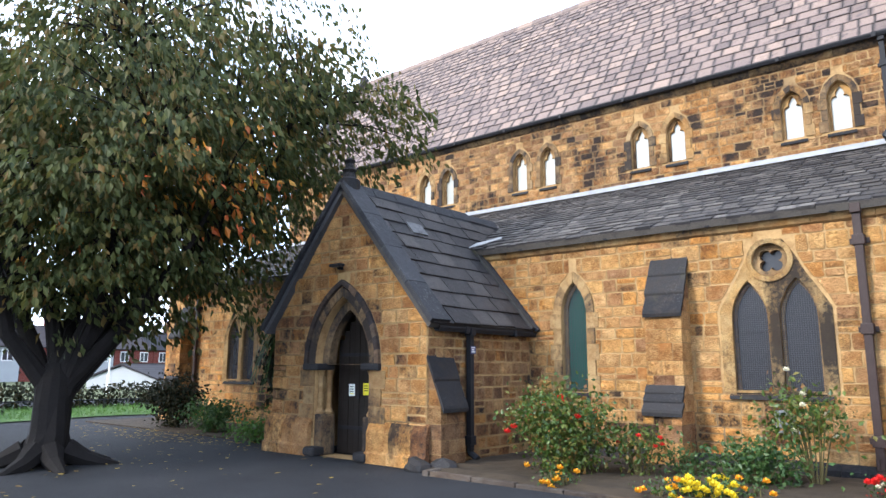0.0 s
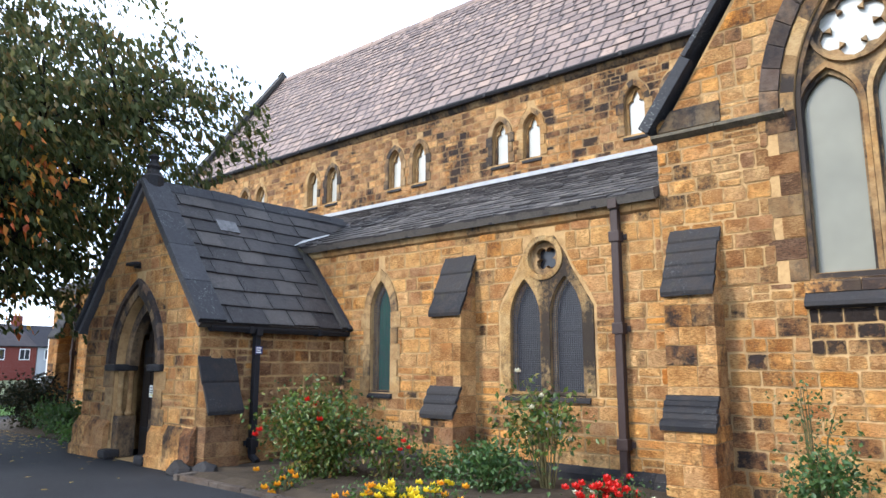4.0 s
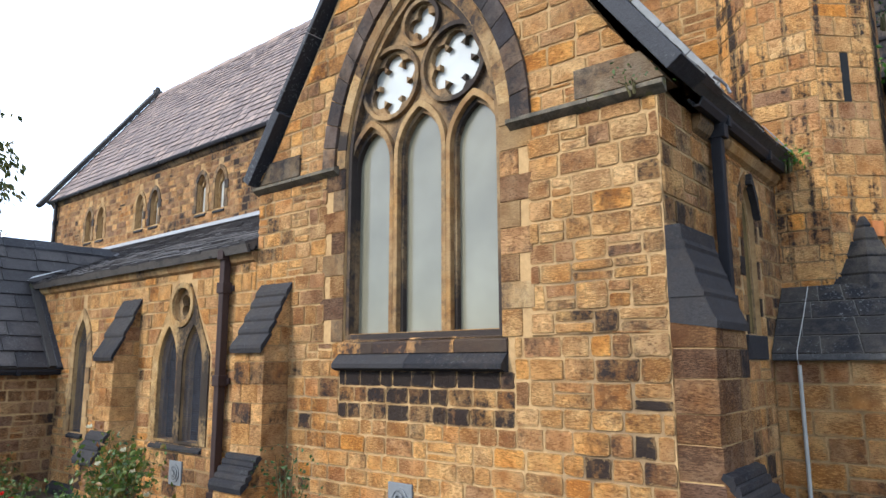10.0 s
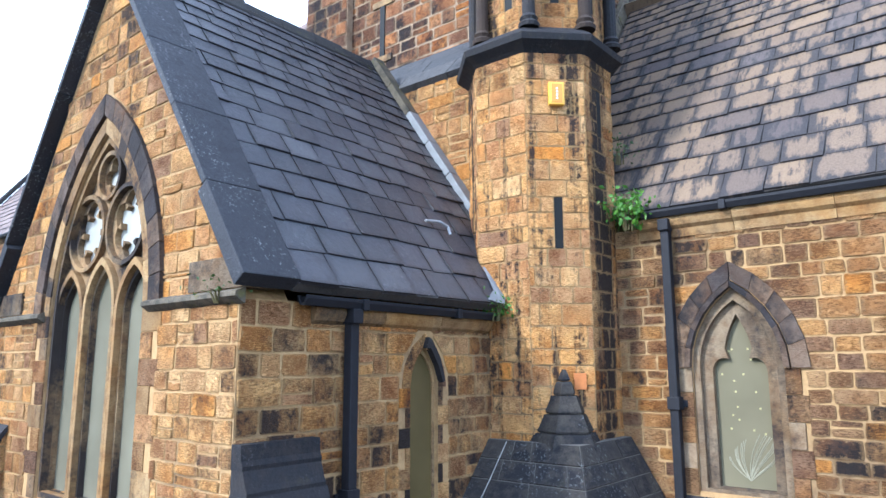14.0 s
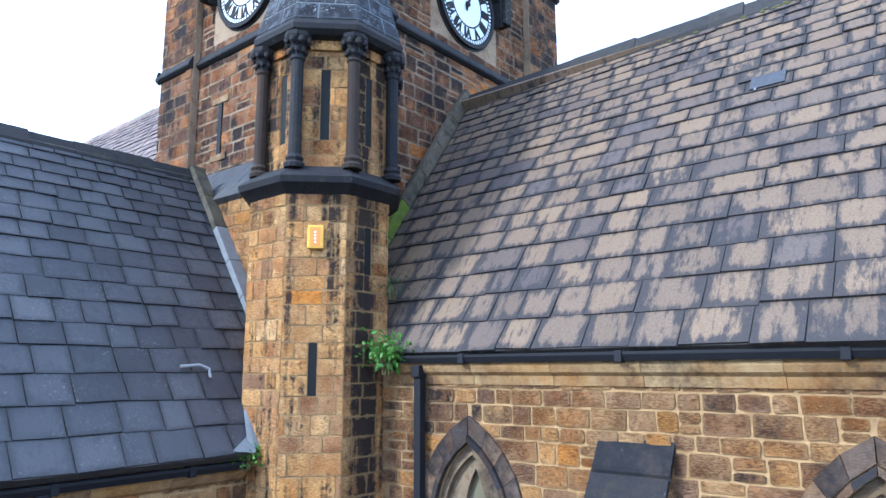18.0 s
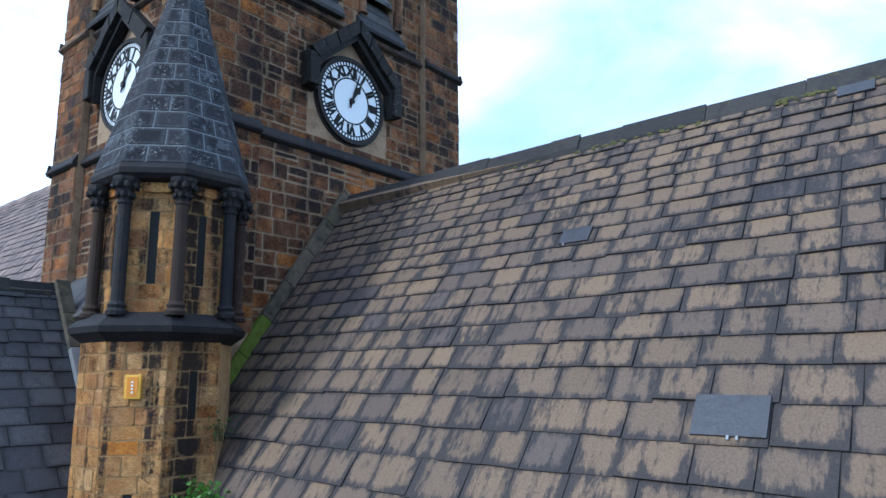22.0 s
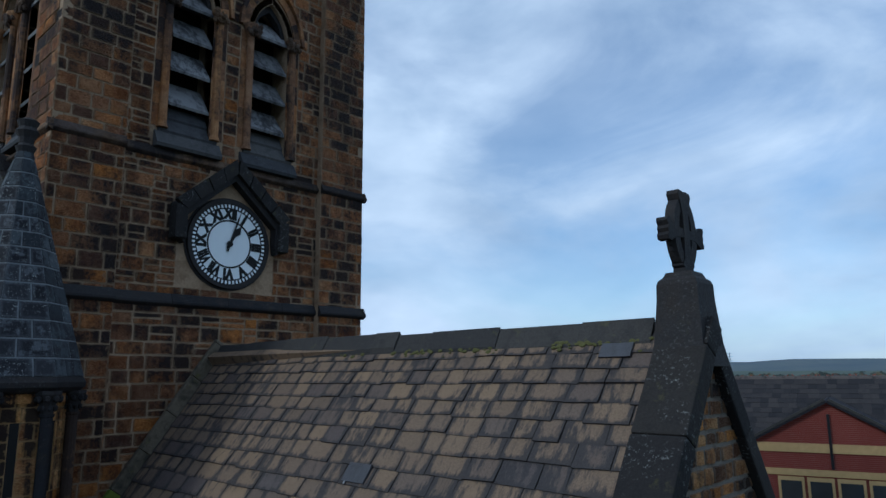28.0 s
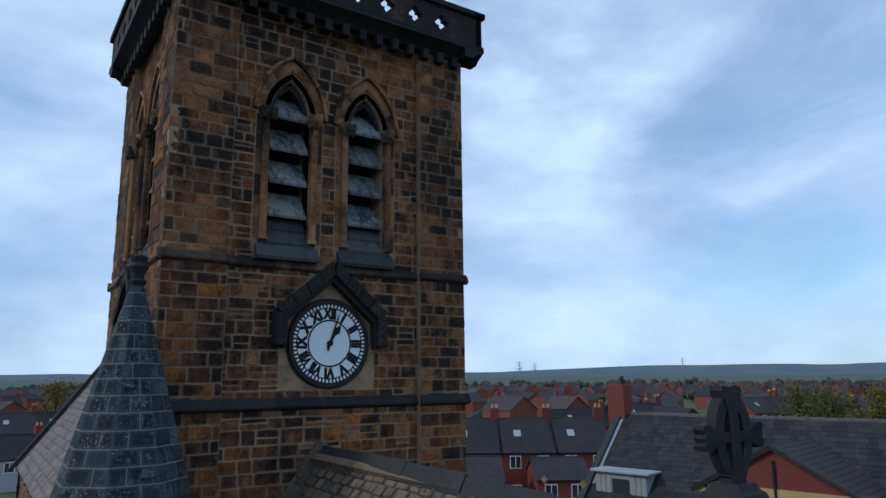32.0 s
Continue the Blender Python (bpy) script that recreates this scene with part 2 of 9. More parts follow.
M_HALF_SOOTED = stone_mat("half_sooted_sandstone", BUFF, (0.44, 0.56))
DRESS = [(0.0, (0.38, 0.255, 0.12)), (0.5, (0.30, 0.19, 0.085)), (1.0, (0.43, 0.30, 0.145))]
M_TURRET = stone_mat("streaked_turret_stone", BUFF, (0.51, 0.585), streaky=True, grime=0.0, grain=0.8, pit=(0.55, 0.43, 0.32))
M_TURRET_DARK = stone_mat("darker_turret_stone", BUFF, (0.44, 0.54), streaky=True)
M_HOOD = stone_mat("sooty_hood_stone", [(0.0, (0.065, 0.055, 0.056)), (0.4, (0.24, 0.165, 0.105)), (0.7, (0.05, 0.045, 0.048)), (1.0, (0.14, 0.105, 0.08))], (0.48, 0.63), grain=0.5)
M_DRESS = stone_mat("dressed_sandstone", DRESS, (0.54, 0.70), grain=0.35)
M_DRESS_GREY = stone_mat("dirty_grey_dressed_stone", [(0.0, (0.23, 0.175, 0.11)), (0.5, (0.30, 0.22, 0.135)), (1.0, (0.18, 0.14, 0.095))], (0.48, 0.66), grain=0.35)
M_DRESS_DARK = stone_mat("sooty_dressed_stone", [(0.0, (0.30, 0.20, 0.10)), (1.0, (0.36, 0.25, 0.13))], (0.42, 0.60), grain=0.3)


def mortar_mat(name, colour, soot=(0.5, 0.7)):
    m, nt, b = nodes_of(name, 0.95)
    n = noise_node(nt, 22, 5, 0.65)
    col = blend(nt, n, tuple(c * 0.6 for c in colour), tuple(min(1, c * 1.25) for c in colour))
    patch = noise_node(nt, 0.55, 5, 0.62)
    col = blend(nt, maths(nt, "MULTIPLY", grey(nt, patch, *soot), 0.6), col, (0.05, 0.042, 0.038))
    col = blend(nt, maths(nt, "MULTIPLY", grey(nt, noise_node(nt, 3.0, 4, 0.7), 0.5, 0.64), 0.55), col, blend(nt, 1.0, col, (0.5, 0.42, 0.36), "MULTIPLY"))
    nt.links.new(col, b.inputs["Base Color"])
    bump(nt, b, n, 0.4, 0.02)
    return m


M_MORTAR = mortar_mat("buff_mortar", (0.41, 0.262, 0.118), (0.50, 0.68))
M_MORTAR_G = mortar_mat("pale_grey_mortar", (0.19, 0.165, 0.135), (0.6, 0.8))
M_MORTAR_T = mortar_mat("grey_mortar", (0.33, 0.235, 0.15), (0.54, 0.74))


def slate_mat(name, stops, joined=False, rough=0.62, stain=(0.5, 0.66), stain_col=(0.032, 0.03, 0.034), moss=0.0, fleck=0.0, rim=0.75, runs=None):
    m, nt, b = nodes_of(name, rough)
    rnd = random_of(nt, joined)
    col = ramp(nt, rnd, stops)
    big = noise_node(nt, 1.3, 4, 0.65)
    st = noise_node(nt, 5.5, 4, 0.7, offset=rnd) if runs is None else noise_node(nt, 1.0, 5, 0.7, runs, rnd)
    dirt = maths(nt, "ADD", maths(nt, "MULTIPLY", big, 0.4), maths(nt, "MULTIPLY", st, 0.6))
    if runs is not None:
        at = nt.nodes.new("ShaderNodeAttribute")
        at.attribute_name = "piece"
        sep = nt.nodes.new("ShaderNodeSeparateXYZ")
        nt.links.new(at.outputs["Vector"], sep.inputs[0])
        ends = nt.nodes.new("ShaderNodeMath")
        ends.operation = "ABSOLUTE"
        nt.links.new(sep.outputs["Y"], ends.inputs[0])
        head = maths(nt, "MULTIPLY", grey(nt, ends.outputs[0], 0.55, 1.0), 0.12)
        sides = nt.nodes.new("ShaderNodeMath")
        sides.operation = "ABSOLUTE"
        nt.links.new(sep.outputs["X"], sides.inputs[0])
        dirt = maths(nt, "ADD", dirt, maths(nt, "ADD", head, maths(nt, "MULTIPLY", grey(nt, sides.outputs[0], 0.62, 1.0), 0.13)))
    col = blend(nt, maths(nt, "MULTIPLY", grey(nt, dirt, *stain), 0.9), col, stain_col)
    col = blend(nt, maths(nt, "MULTIPLY", edge_of(nt, 0.70, 1.15), rim), col, tuple(0.9 * c for c in stain_col))
    if fleck:
        fl = maths(nt, "MULTIPLY", grey(nt, noise_node(nt, 30, 3, 0.7), 0.58, 0.66), grey(nt, noise_node(nt, 2.2, 3, 0.6), 0.46, 0.6))
        col = blend(nt, maths(nt, "MULTIPLY", fl, fleck), col, (0.30, 0.31, 0.30))
    fine = noise_node(nt, 50, 4, 0.65, offset=rnd)
    col = blend(nt, maths(nt, "MULTIPLY", grey(nt, fine, 0.4, 0.75), 0.6), col, blend(nt, 1.0, col, (0.42, 0.40, 0.40), "MULTIPLY"))
    if moss:
        mo = grey(nt, noise_node(nt, 3.5, 5, 0.7), 0.6, 0.72)
        col = blend(nt, maths(nt, "MULTIPLY", mo, moss), col, (0.13, 0.12, 0.035))
    nt.links.new(col, b.inputs["Base Color"])
    bump(nt, b, maths(nt, "ADD", maths(nt, "MULTIPLY", noise_node(nt, 12, 5, 0.65, offset=rnd), 0.7), maths(nt, "MULTIPLY", fine, 0.3)), 0.6, 0.025)
    return m


TAN_SLATE = [(0, (0.135, 0.099, 0.072)), (0.18, (0.205, 0.143, 0.092)), (0.36, (0.162, 0.117, 0.083)), (0.52, (0.227, 0.158, 0.099)), (0.68, (0.176, 0.125, 0.086)), (0.8, (0.086, 0.070, 0.067)), (0.86, (0.200, 0.141, 0.092)), (0.94, (0.149, 0.110, 0.083)), (1, (0.095, 0.081, 0.079))]
BLUE_SLATE = [(0, (0.034, 0.035, 0.042)), (0.3, (0.066, 0.066, 0.076)), (0.6, (0.044, 0.046, 0.054)), (0.85, (0.092, 0.092, 0.100)), (1, (0.054, 0.056, 0.064))]
GREY_SLATE = [(0.0, (0.136, 0.102, 0.092)), (0.3, (0.242, 0.177, 0.15)), (0.6, (0.165, 0.123, 0.11)), (0.85, (0.295, 0.213, 0.17)), (1.0, (0.195, 0.146, 0.13))]
M_TAN = slate_mat("tan_stone_slate", TAN_SLATE, False, 0.7, (0.515, 0.60), (0.042, 0.039, 0.041), rim=0.35, runs=(12.0, 3.2, 3.2))
M_TAN_J = slate_mat("tan_stone_slate_joined", TAN_SLATE, True, 0.7, (0.515, 0.60), (0.042, 0.039, 0.041), rim=0.35, runs=(12.0, 3.2, 3.2))
M_BLUE = slate_mat("blue_black_slate", BLUE_SLATE, False, 0.46, (0.52, 0.72), (0.022, 0.023, 0.028), 0.0, 0.35)
M_BLUE_J = slate_mat("blue_black_slate_joined", BLUE_SLATE, True, 0.46, (0.52, 0.72), (0.022, 0.023, 0.028), 0.0, 0.35)
M_GREY = slate_mat("grey_stone_slate", GREY_SLATE, False, 0.7, (0.54, 0.72))
M_GREY_J = slate_mat("grey_stone_slate_joined", GREY_SLATE, True, 0.7, (0.54, 0.72))
M_DARK_ROOF = slate_mat("dark_stone_slate", [(0.0, (0.045, 0.040, 0.037)), (0.4, (0.07, 0.062, 0.056)), (0.8, (0.10, 0.088, 0.077)), (1.0, (0.15, 0.135, 0.12))], False, 0.75, (0.5, 0.7))
M_DARK_ROOF_J = slate_mat("dark_stone_slate_joined", [(0.0, (0.045, 0.040, 0.037)), (0.4, (0.07, 0.062, 0.056)), (0.8, (0.10, 0.088, 0.077)), (1.0, (0.15, 0.135, 0.12))], True, 0.75, (0.5, 0.7))
M_BLACK_STONE = slate_mat("black_stone", [(0.0, (0.012, 0.012, 0.015)), (0.5, (0.030, 0.028, 0.029)), (1.0, (0.018, 0.018, 0.021))], False, 0.75, (0.48, 0.62), (0.034, 0.028, 0.025), 0.12, 0.16, rim=0.2)
M_COPING = slate_mat("weathered_coping", [(0.0, (0.034, 0.033, 0.034)), (1.0, (0.058, 0.054, 0.050))], False, 0.8, (0.5, 0.72), (0.02, 0.02, 0.022), 0.55)


def plain_mat(name, colour, rough=0.6, metal=0.0, vary=0.35, scale=12.0, bumps=0.15):
    m, nt, b = nodes_of(name, rough, metal)
    n = noise_node(nt, scale, 5, 0.6)
    col = blend(nt, n, tuple(c * (1 - vary) for c in colour), tuple(min(1, c * (1 + vary)) for c in colour))
    nt.links.new(col, b.inputs["Base Color"])
    bump(nt, b, noise_node(nt, scale * 4, 4), bumps, 0.01)
    return m


M_IRON = plain_mat("black_painted_iron", (0.014, 0.014, 0.017), 0.6)
M_IRON_BROWN = plain_mat("brown_painted_iron", (0.035, 0.022, 0.020), 0.5)
M_LEAD = plain_mat("lead_flashing", (0.27, 0.275, 0.28), 0.5, 0.0, 0.4, 5)
M_LEAD_GREY = plain_mat("dull_lead", (0.20, 0.205, 0.21), 0.55, 0.0, 0.4, 5)
# Oak taken almost to black: the porch recess's shade is in the colour.
M_WOOD_DARK = plain_mat("shade_dark_oak", (0.014, 0.010, 0.008), 0.6, 0, 0.5, 20)
M_WHITE = plain_mat("white_paint", (0.78, 0.78, 0.76), 0.5, 0, 0.06)
M_BLACK = plain_mat("black_paint", (0.010, 0.010, 0.010), 0.65, 0, 0.2)
M_DARK_IN = plain_mat("dark_interior_plaster", (0.10, 0.09, 0.08), 0.9)


# ---- building helpers ----
def mesh_of(name, verts, faces, smooth=False):
    me = bpy.data.meshes.new(name)
    me.from_pydata([tuple(v) for v in verts], [], faces)
    me.validate()
    if smooth:
        me.polygons.foreach_set("use_smooth", [True] * len(me.polygons))
    return me


def mesh_bm(name, bm, smooth=False):
    bmesh.ops.recalc_face_normals(bm, faces=bm.faces)
    me = bpy.data.meshes.new(name)
    bm.to_mesh(me)
    bm.free()
    if smooth:
        me.polygons.foreach_set("use_smooth", [True] * len(me.polygons))
    return me


def part(name, data, material, parent, label="", m=None):
    """One mesh object under a thing or under a part. data: a bmesh or a mesh."""
    me = mesh_bm(name, data) if isinstance(data, bmesh.types.BMesh) else data
    if material and not me.materials:
        me.materials.append(material)
    ob = new(name, me)
    ob.parent = parent
    if m is not None:
        ob.matrix_basis = m
    if label:
        ob["label"] = label
    return ob


def thing(name, label, category, m=None, group="", kind="", data=None, material=None):
    """A top-level thing: an Empty at its base, or a mesh."""
    if isinstance(data, bmesh.types.BMesh):
        data = mesh_bm(name, data)
    if data is not None and material and not data.materials:
        data.materials.append(material)
    ob = new(name, data)
    if m is not None:
        ob.matrix_basis = m
    return tagged(ob, label, category, group, kind)


def plane(ox, oy, ang=0.0, oz=0.0):
    """A wall's frame: first axis along it, second up, third outward (0: faces south, 90: east, 180: north, 270: west)."""
    c, s = math.cos(radians(ang)), math.sin(radians(ang))
    return Matrix(((c, 0, s, ox), (s, 0, -c, oy), (0, 1, 0, oz), (0, 0, 0, 1)))


def slope(origin, along, up):
    """A roof's frame: first axis along the eave, second up the slope, third out of it."""
    x, y = Vector(along).normalized(), Vector(up).normalized()
    z = x.cross(y)
    return Matrix(((x.x, y.x, z.x, origin[0]), (x.y, y.y, z.y, origin[1]), (x.z, y.z, z.z, origin[2]), (0, 0, 0, 1)))


def shift(u=0.0, v=0.0, d=0.0):
    return Matrix.Translation((u, v, d))


def box_to(bm, u0, u1, v0, v1, d0, d1, bevel=0.0):
    vs = [bm.verts.new((u, v, d)) for d in (d0, d1) for v in (v0, v1) for u in (u0, u1)]
    fs = [bm.faces.new([vs[i] for i in f]) for f in ((0, 2, 3, 1), (4, 5, 7, 6), (0, 1, 5, 4), (2, 6, 7, 3), (0, 4, 6, 2), (1, 3, 7, 5))]
    if bevel:
        es = list({e for f in fs for e in f.edges})
        bmesh.ops.bevel(bm, geom=es, offset=bevel, segments=2, affect="EDGES", profile=0.6)
    return bm


def box(u0, u1, v0, v1, d0, d1, bevel=0.0):
    return box_to(bmesh.new(), u0, u1, v0, v1, d0, d1, bevel)


def prism_to(bm, outline, d0, d1):
    """A straight-sided solid from an outline in the frame's first two axes."""
    a = [bm.verts.new((u, v, d0)) for u, v in outline]
    b = [bm.verts.new((u, v, d1)) for u, v in outline]
    n = len(a)
    bm.faces.new(list(reversed(a)))
    bm.faces.new(b)
    for i in range(n):
        bm.faces.new((a[i], a[(i + 1) % n], b[(i + 1) % n], b[i]))
    return bm


def plate(outer, holes, d0, d1):
    """A slab with holes right through it."""
    bm = bmesh.new()
    for d in (d1, d0):
        loops = []
        for loop in [outer] + holes:
            vs = [bm.verts.new((u, v, d)) for u, v in loop]
            loops.append(vs)
        es = [bm.edges.new((vs[i], vs[(i + 1) % len(vs)])) for vs in loops for i in range(len(vs))]
        bmesh.ops.triangle_fill(bm, use_beauty=True, use_dissolve=False, edges=es)
        if d == d1:
            front = loops
    for fa, ba in zip(front, loops):
        for i in range(len(fa)):
            j = (i + 1) % len(fa)
            bm.faces.new((fa[i], fa[j], ba[j], ba[i]))
    return bm


def arch(cx, w, bottom, spring, apex, n=8):
    """The outline of a pointed opening."""
    a, h = w / 2, apex - spring
    r = (a * a + h * h) / (2 * a)
    top = math.atan2(h, r - a)
    pts = [(cx - a, bottom), (cx + a, bottom)]
    pts += [(cx + a - r + r * math.cos(top * i / n), spring + r * math.sin(top * i / n)) for i in range(n)]
    pts.append((cx, apex))
    pts += [(cx - a + r - r * math.cos(top * i / n), spring + r * math.sin(top * i / n)) for i in range(n - 1, -1, -1)]
    return pts


def ring(cx, cy, r, n=24):
    return [(cx + r * math.cos(2 * math.pi * i / n), cy + r * math.sin(2 * math.pi * i / n)) for i in range(n)]


def foil(cx, cy, r, lobes, n=6, turn=90.0, lobe=0.40):
    """The outline of a foiled opening: round lobes with cusps between."""
    pts = []
    c = r * (1 - lobe)
    for k in range(lobes):
        a = radians(turn) + 2 * math.pi * k / lobes
        for i in range(n + 1):
            b = a - radians(112) + radians(224) * i / n
            pts.append((cx + c * math.cos(a) + r * lobe * math.cos(b), cy + c * math.sin(a) + r * lobe * math.sin(b)))
    return pts


def trefoil_head(cx, w, bottom, spring, apex, n=5):
    """A cusped lancet outline."""
    a = w / 2
    pts = [(cx - a, bottom), (cx + a, bottom), (cx + a, spring)]
    for i in range(1, n + 1):
        t = math.pi * 0.62 * i / n
        pts.append((cx + a * 0.55 + a * 0.45 * math.cos(t), spring + a * 0.55 * math.sin(t)))
    for i in range(n + 1):
        t = i / n
        pts.append((cx + a * 0.5 * (1 - t) * (1 + 0.5 * t), spring + (apex - spring) * (0.42 + 0.58 * t)))
    right = pts[2:]
    return pts + [(2 * cx - u, v) for u, v in reversed(right[:-1])]


def crossings(loops, v):
    us = []
    for loop in loops:
        for (u0, v0), (u1, v1) in zip(loop, loop[1:] + loop[:1]):
            if (v0 <= v) != (v1 <= v):
                us.append(u0 + (u1 - u0) * (v - v0) / (v1 - v0))
    return sorted(us)


def lay(loops, rows, widths, rng, joint=0.007, least=0.09, split=0.0):
    """Pieces in courses inside the first loop and outside the others: (v0, v1, left low, left high, right low, right high)."""
    out = []
    for v0, v1 in rows:
        a, b = crossings(loops, v0 + 0.004), crossings(loops, v1 - 0.004)
        if len(a) != len(b):
            m = crossings(loops, (v0 + v1) / 2)
            best = max((a, b, m), key=len)
            a = b = best
        for i in range(0, len(a) - 1, 2):
            l0, l1, r0, r1 = a[i], b[i], a[i + 1], b[i + 1]
            lo, hi = max(l0, l1), min(r0, r1)
            if max(r0, r1) - min(l0, l1) < least:
                continue
            cuts, u = [], lo - rng.uniform(0, widths[1] * 0.8)
            while True:
                u += rng.uniform(*widths)
                if u > hi - least:
                    break
                if u > lo + least:
                    cuts.append(u)
            edges = [(l0, l1)] + [(c, c) for c in cuts] + [(r0, r1)]
            for (p0, p1), (q0, q1) in zip(edges, edges[1:]):
                if split and p0 == p1 and q0 == q1 and q0 - p0 > 0.2 and v1 - v0 > 0.18 and rng.random() < split:
                    k = v0 + (v1 - v0) * rng.uniform(0.4, 0.6)
                    for a0, a1 in ((v0, k), (k, v1)):
                        out.append((a0 + joint / 2, a1 - joint / 2, p0 + joint / 2, p1 + joint / 2, q0 - joint / 2, q1 - joint / 2))
                    continue
                out.append((v0 + joint / 2, v1 - joint / 2, p0 + joint / 2, p1 + joint / 2, q0 - joint / 2, q1 - joint / 2))
    return out


CHIP = random.Random(77)


def block_geo(v0, v1, l0, l1, r0, r1, d0, d1, bev=0.012):
    """A hand-cut block with worn corners and uneven arrises."""
    quad = [(l0, v0), (r0, v0), (r1, v1), (l1, v1)]
    mid = (sum(u for u, _ in quad) / 4, sum(v for _, v in quad) / 4)
    w = 0.4 * min(abs(v1 - v0), max(abs(r0 - l0), 0.02))
    edge, face = [], []
    for (ua, va), (ub, vb) in zip(quad, quad[1:] + quad[:1]):
        ln = max(math.hypot(ub - ua, vb - va), 0.01)
        c = min(0.25, min(w, CHIP.uniform(0.010, 0.034)) / ln)
        nu, nv = -(vb - va) / ln, (ub - ua) / ln
        for f in (c, CHIP.uniform(0.4, 0.6), 1 - c):
            o = CHIP.uniform(-0.007, 0.005)
            edge.append((ua + (ub - ua) * f + nu * o, va + (vb - va) * f + nv * o, d0))
            o += bev * CHIP.uniform(0.3, 0.9)
            face.append((ua + (ub - ua) * f + nu * o, va + (vb - va) * f + nv * o, d1 - CHIP.uniform(0.0, 0.004)))
    vs = edge + face + [(mid[0], mid[1], d1 + CHIP.uniform(-0.003, 0.006))]
    fs = [(i, (i + 1) % 12, 12 + (i + 1) % 12, 12 + i) for i in range(12)]
    fs += [(12 + i, 12 + (i + 1) % 12, 24) for i in range(12)]
    return vs, fs


def slate_geo(v0, v1, l0, l1, r0, r1, d0, d1, bev=0.0):
    """A slate, thin at its head and lifted at its tail."""
    h = v1 + 0.05
    t = CHIP.uniform(-0.007, 0.007)
    l0, r0, d1 = l0 + CHIP.uniform(-0.004, 0.004), r0 + CHIP.uniform(-0.004, 0.004), d1 + CHIP.uniform(-0.004, 0.004)
    v0 += t
    vs = [(l0, v0, d0), (r0, v0 - 2 * t, d0), (r1, h, d0), (l1, h, d0), (l0, v0, d1), (r0, v0 - 2 * t, d1), (r1, h, d0 + 0.022), (l1, h, d0 + 0.022)]
    return vs, [(4, 5, 6, 7), (0, 1, 5, 4), (1, 2, 6, 5), (3, 0, 4, 7)]


SHARED = {}
RIM = [(-1.0, -1.0, 0.0), (1.0, -1.0, 0.0), (1.0, 1.0, 0.0), (-1.0, 1.0, 0.0)]
BLOCK_RIM = [(a[0] + (b[0] - a[0]) * f, a[1] + (b[1] - a[1]) * f, 0.0) for a, b in zip(RIM, RIM[1:] + RIM[:1]) for f in (0.1, 0.5, 0.9)]


def mark_rims(me):
    """Stores on each piece of a mesh of pieces where its corners lie, for wear along its edges."""
    at = me.attributes.new("piece", "FLOAT_VECTOR", "POINT")
    if len(me.vertices) % 25 == 0:
        rims = (BLOCK_RIM * 2 + [(0.0, 0.0, 0.0)]) * (len(me.vertices) // 25)
    else:
        rims = RIM * (len(me.vertices) // 4)
    at.data.foreach_set("vector", [c for corner in rims for c in corner])
    return me


def set_pieces(owner, name, pieces, geo, material, joined_material, depth, rng, near=None, limit=300, vary=0.008, bev=0.012, joined_label=""):
    """Lays pieces on their owner: those near first as parts of their own, the rest as one joined part."""
    if near:
        pieces = sorted(pieces, key=lambda p: near((p[2] + p[4]) / 2, (p[0] + p[1]) / 2))
    verts, faces = [], []
    for i, (v0, v1, l0, l1, r0, r1) in enumerate(pieces):
        d = depth + rng.uniform(-vary, vary)
        if i < limit:
            straight = abs(l0 - l1) < 1e-4 and abs(r0 - r1) < 1e-4
            if straight:
                w, h = round((r0 - l0) / 0.03) * 0.03, round((v1 - v0) / 0.01) * 0.01
                key = (name, w, h, round(d / 0.004), material.name, i % 3)
                if key not in SHARED:
                    vs, fs = geo(0, h, 0, 0, w, w, -0.02, round(d / 0.004) * 0.004, bev)
                    SHARED[key] = mark_rims(mesh_of(name, vs, fs))
                    SHARED[key].materials.append(material)
                part(name, SHARED[key], None, owner, m=Matrix.Translation((l0, v0, 0)) @ Matrix.Diagonal(((r0 - l0) / max(w, 0.03), (v1 - v0) / max(h, 0.01), 1, 1)))
            else:
                vs, fs = geo(v0, v1, l0, l1, r0, r1, -0.02, d, bev)
                part(name, mark_rims(mesh_of(name, vs, fs)), material, owner)
        else:
            vs, fs = geo(v0, v1, l0, l1, r0, r1, -0.02, d, bev)
            k = len(verts)
            verts += vs
            faces += [tuple(k + q for q in f) for f in fs]
    if verts:
        ob = part(name + "_courses", mark_rims(mesh_of(name, verts, faces)), joined_material, owner, joined_label)
        ob["kind"] = "stuff"


def rows_between(v0, v1, heights, rng, breaks=()):
    """Courses from v0 to v1; a course ends at each break."""
    marks = [v0] + sorted({round(b, 3) for b in breaks if v0 + 0.12 < b < v1 - 0.12}) + [v1]
    out = []
    for a, b in zip(marks, marks[1:]):
        n = max(1, round((b - a) / ((heights[0] + heights[1]) / 2)))
        w = [rng.uniform(*heights) for _ in range(n)]
        k = (b - a) / sum(w)
        v = a
        for h in w:
            out.append((v, v + h * k))
            v += h * k
    return out


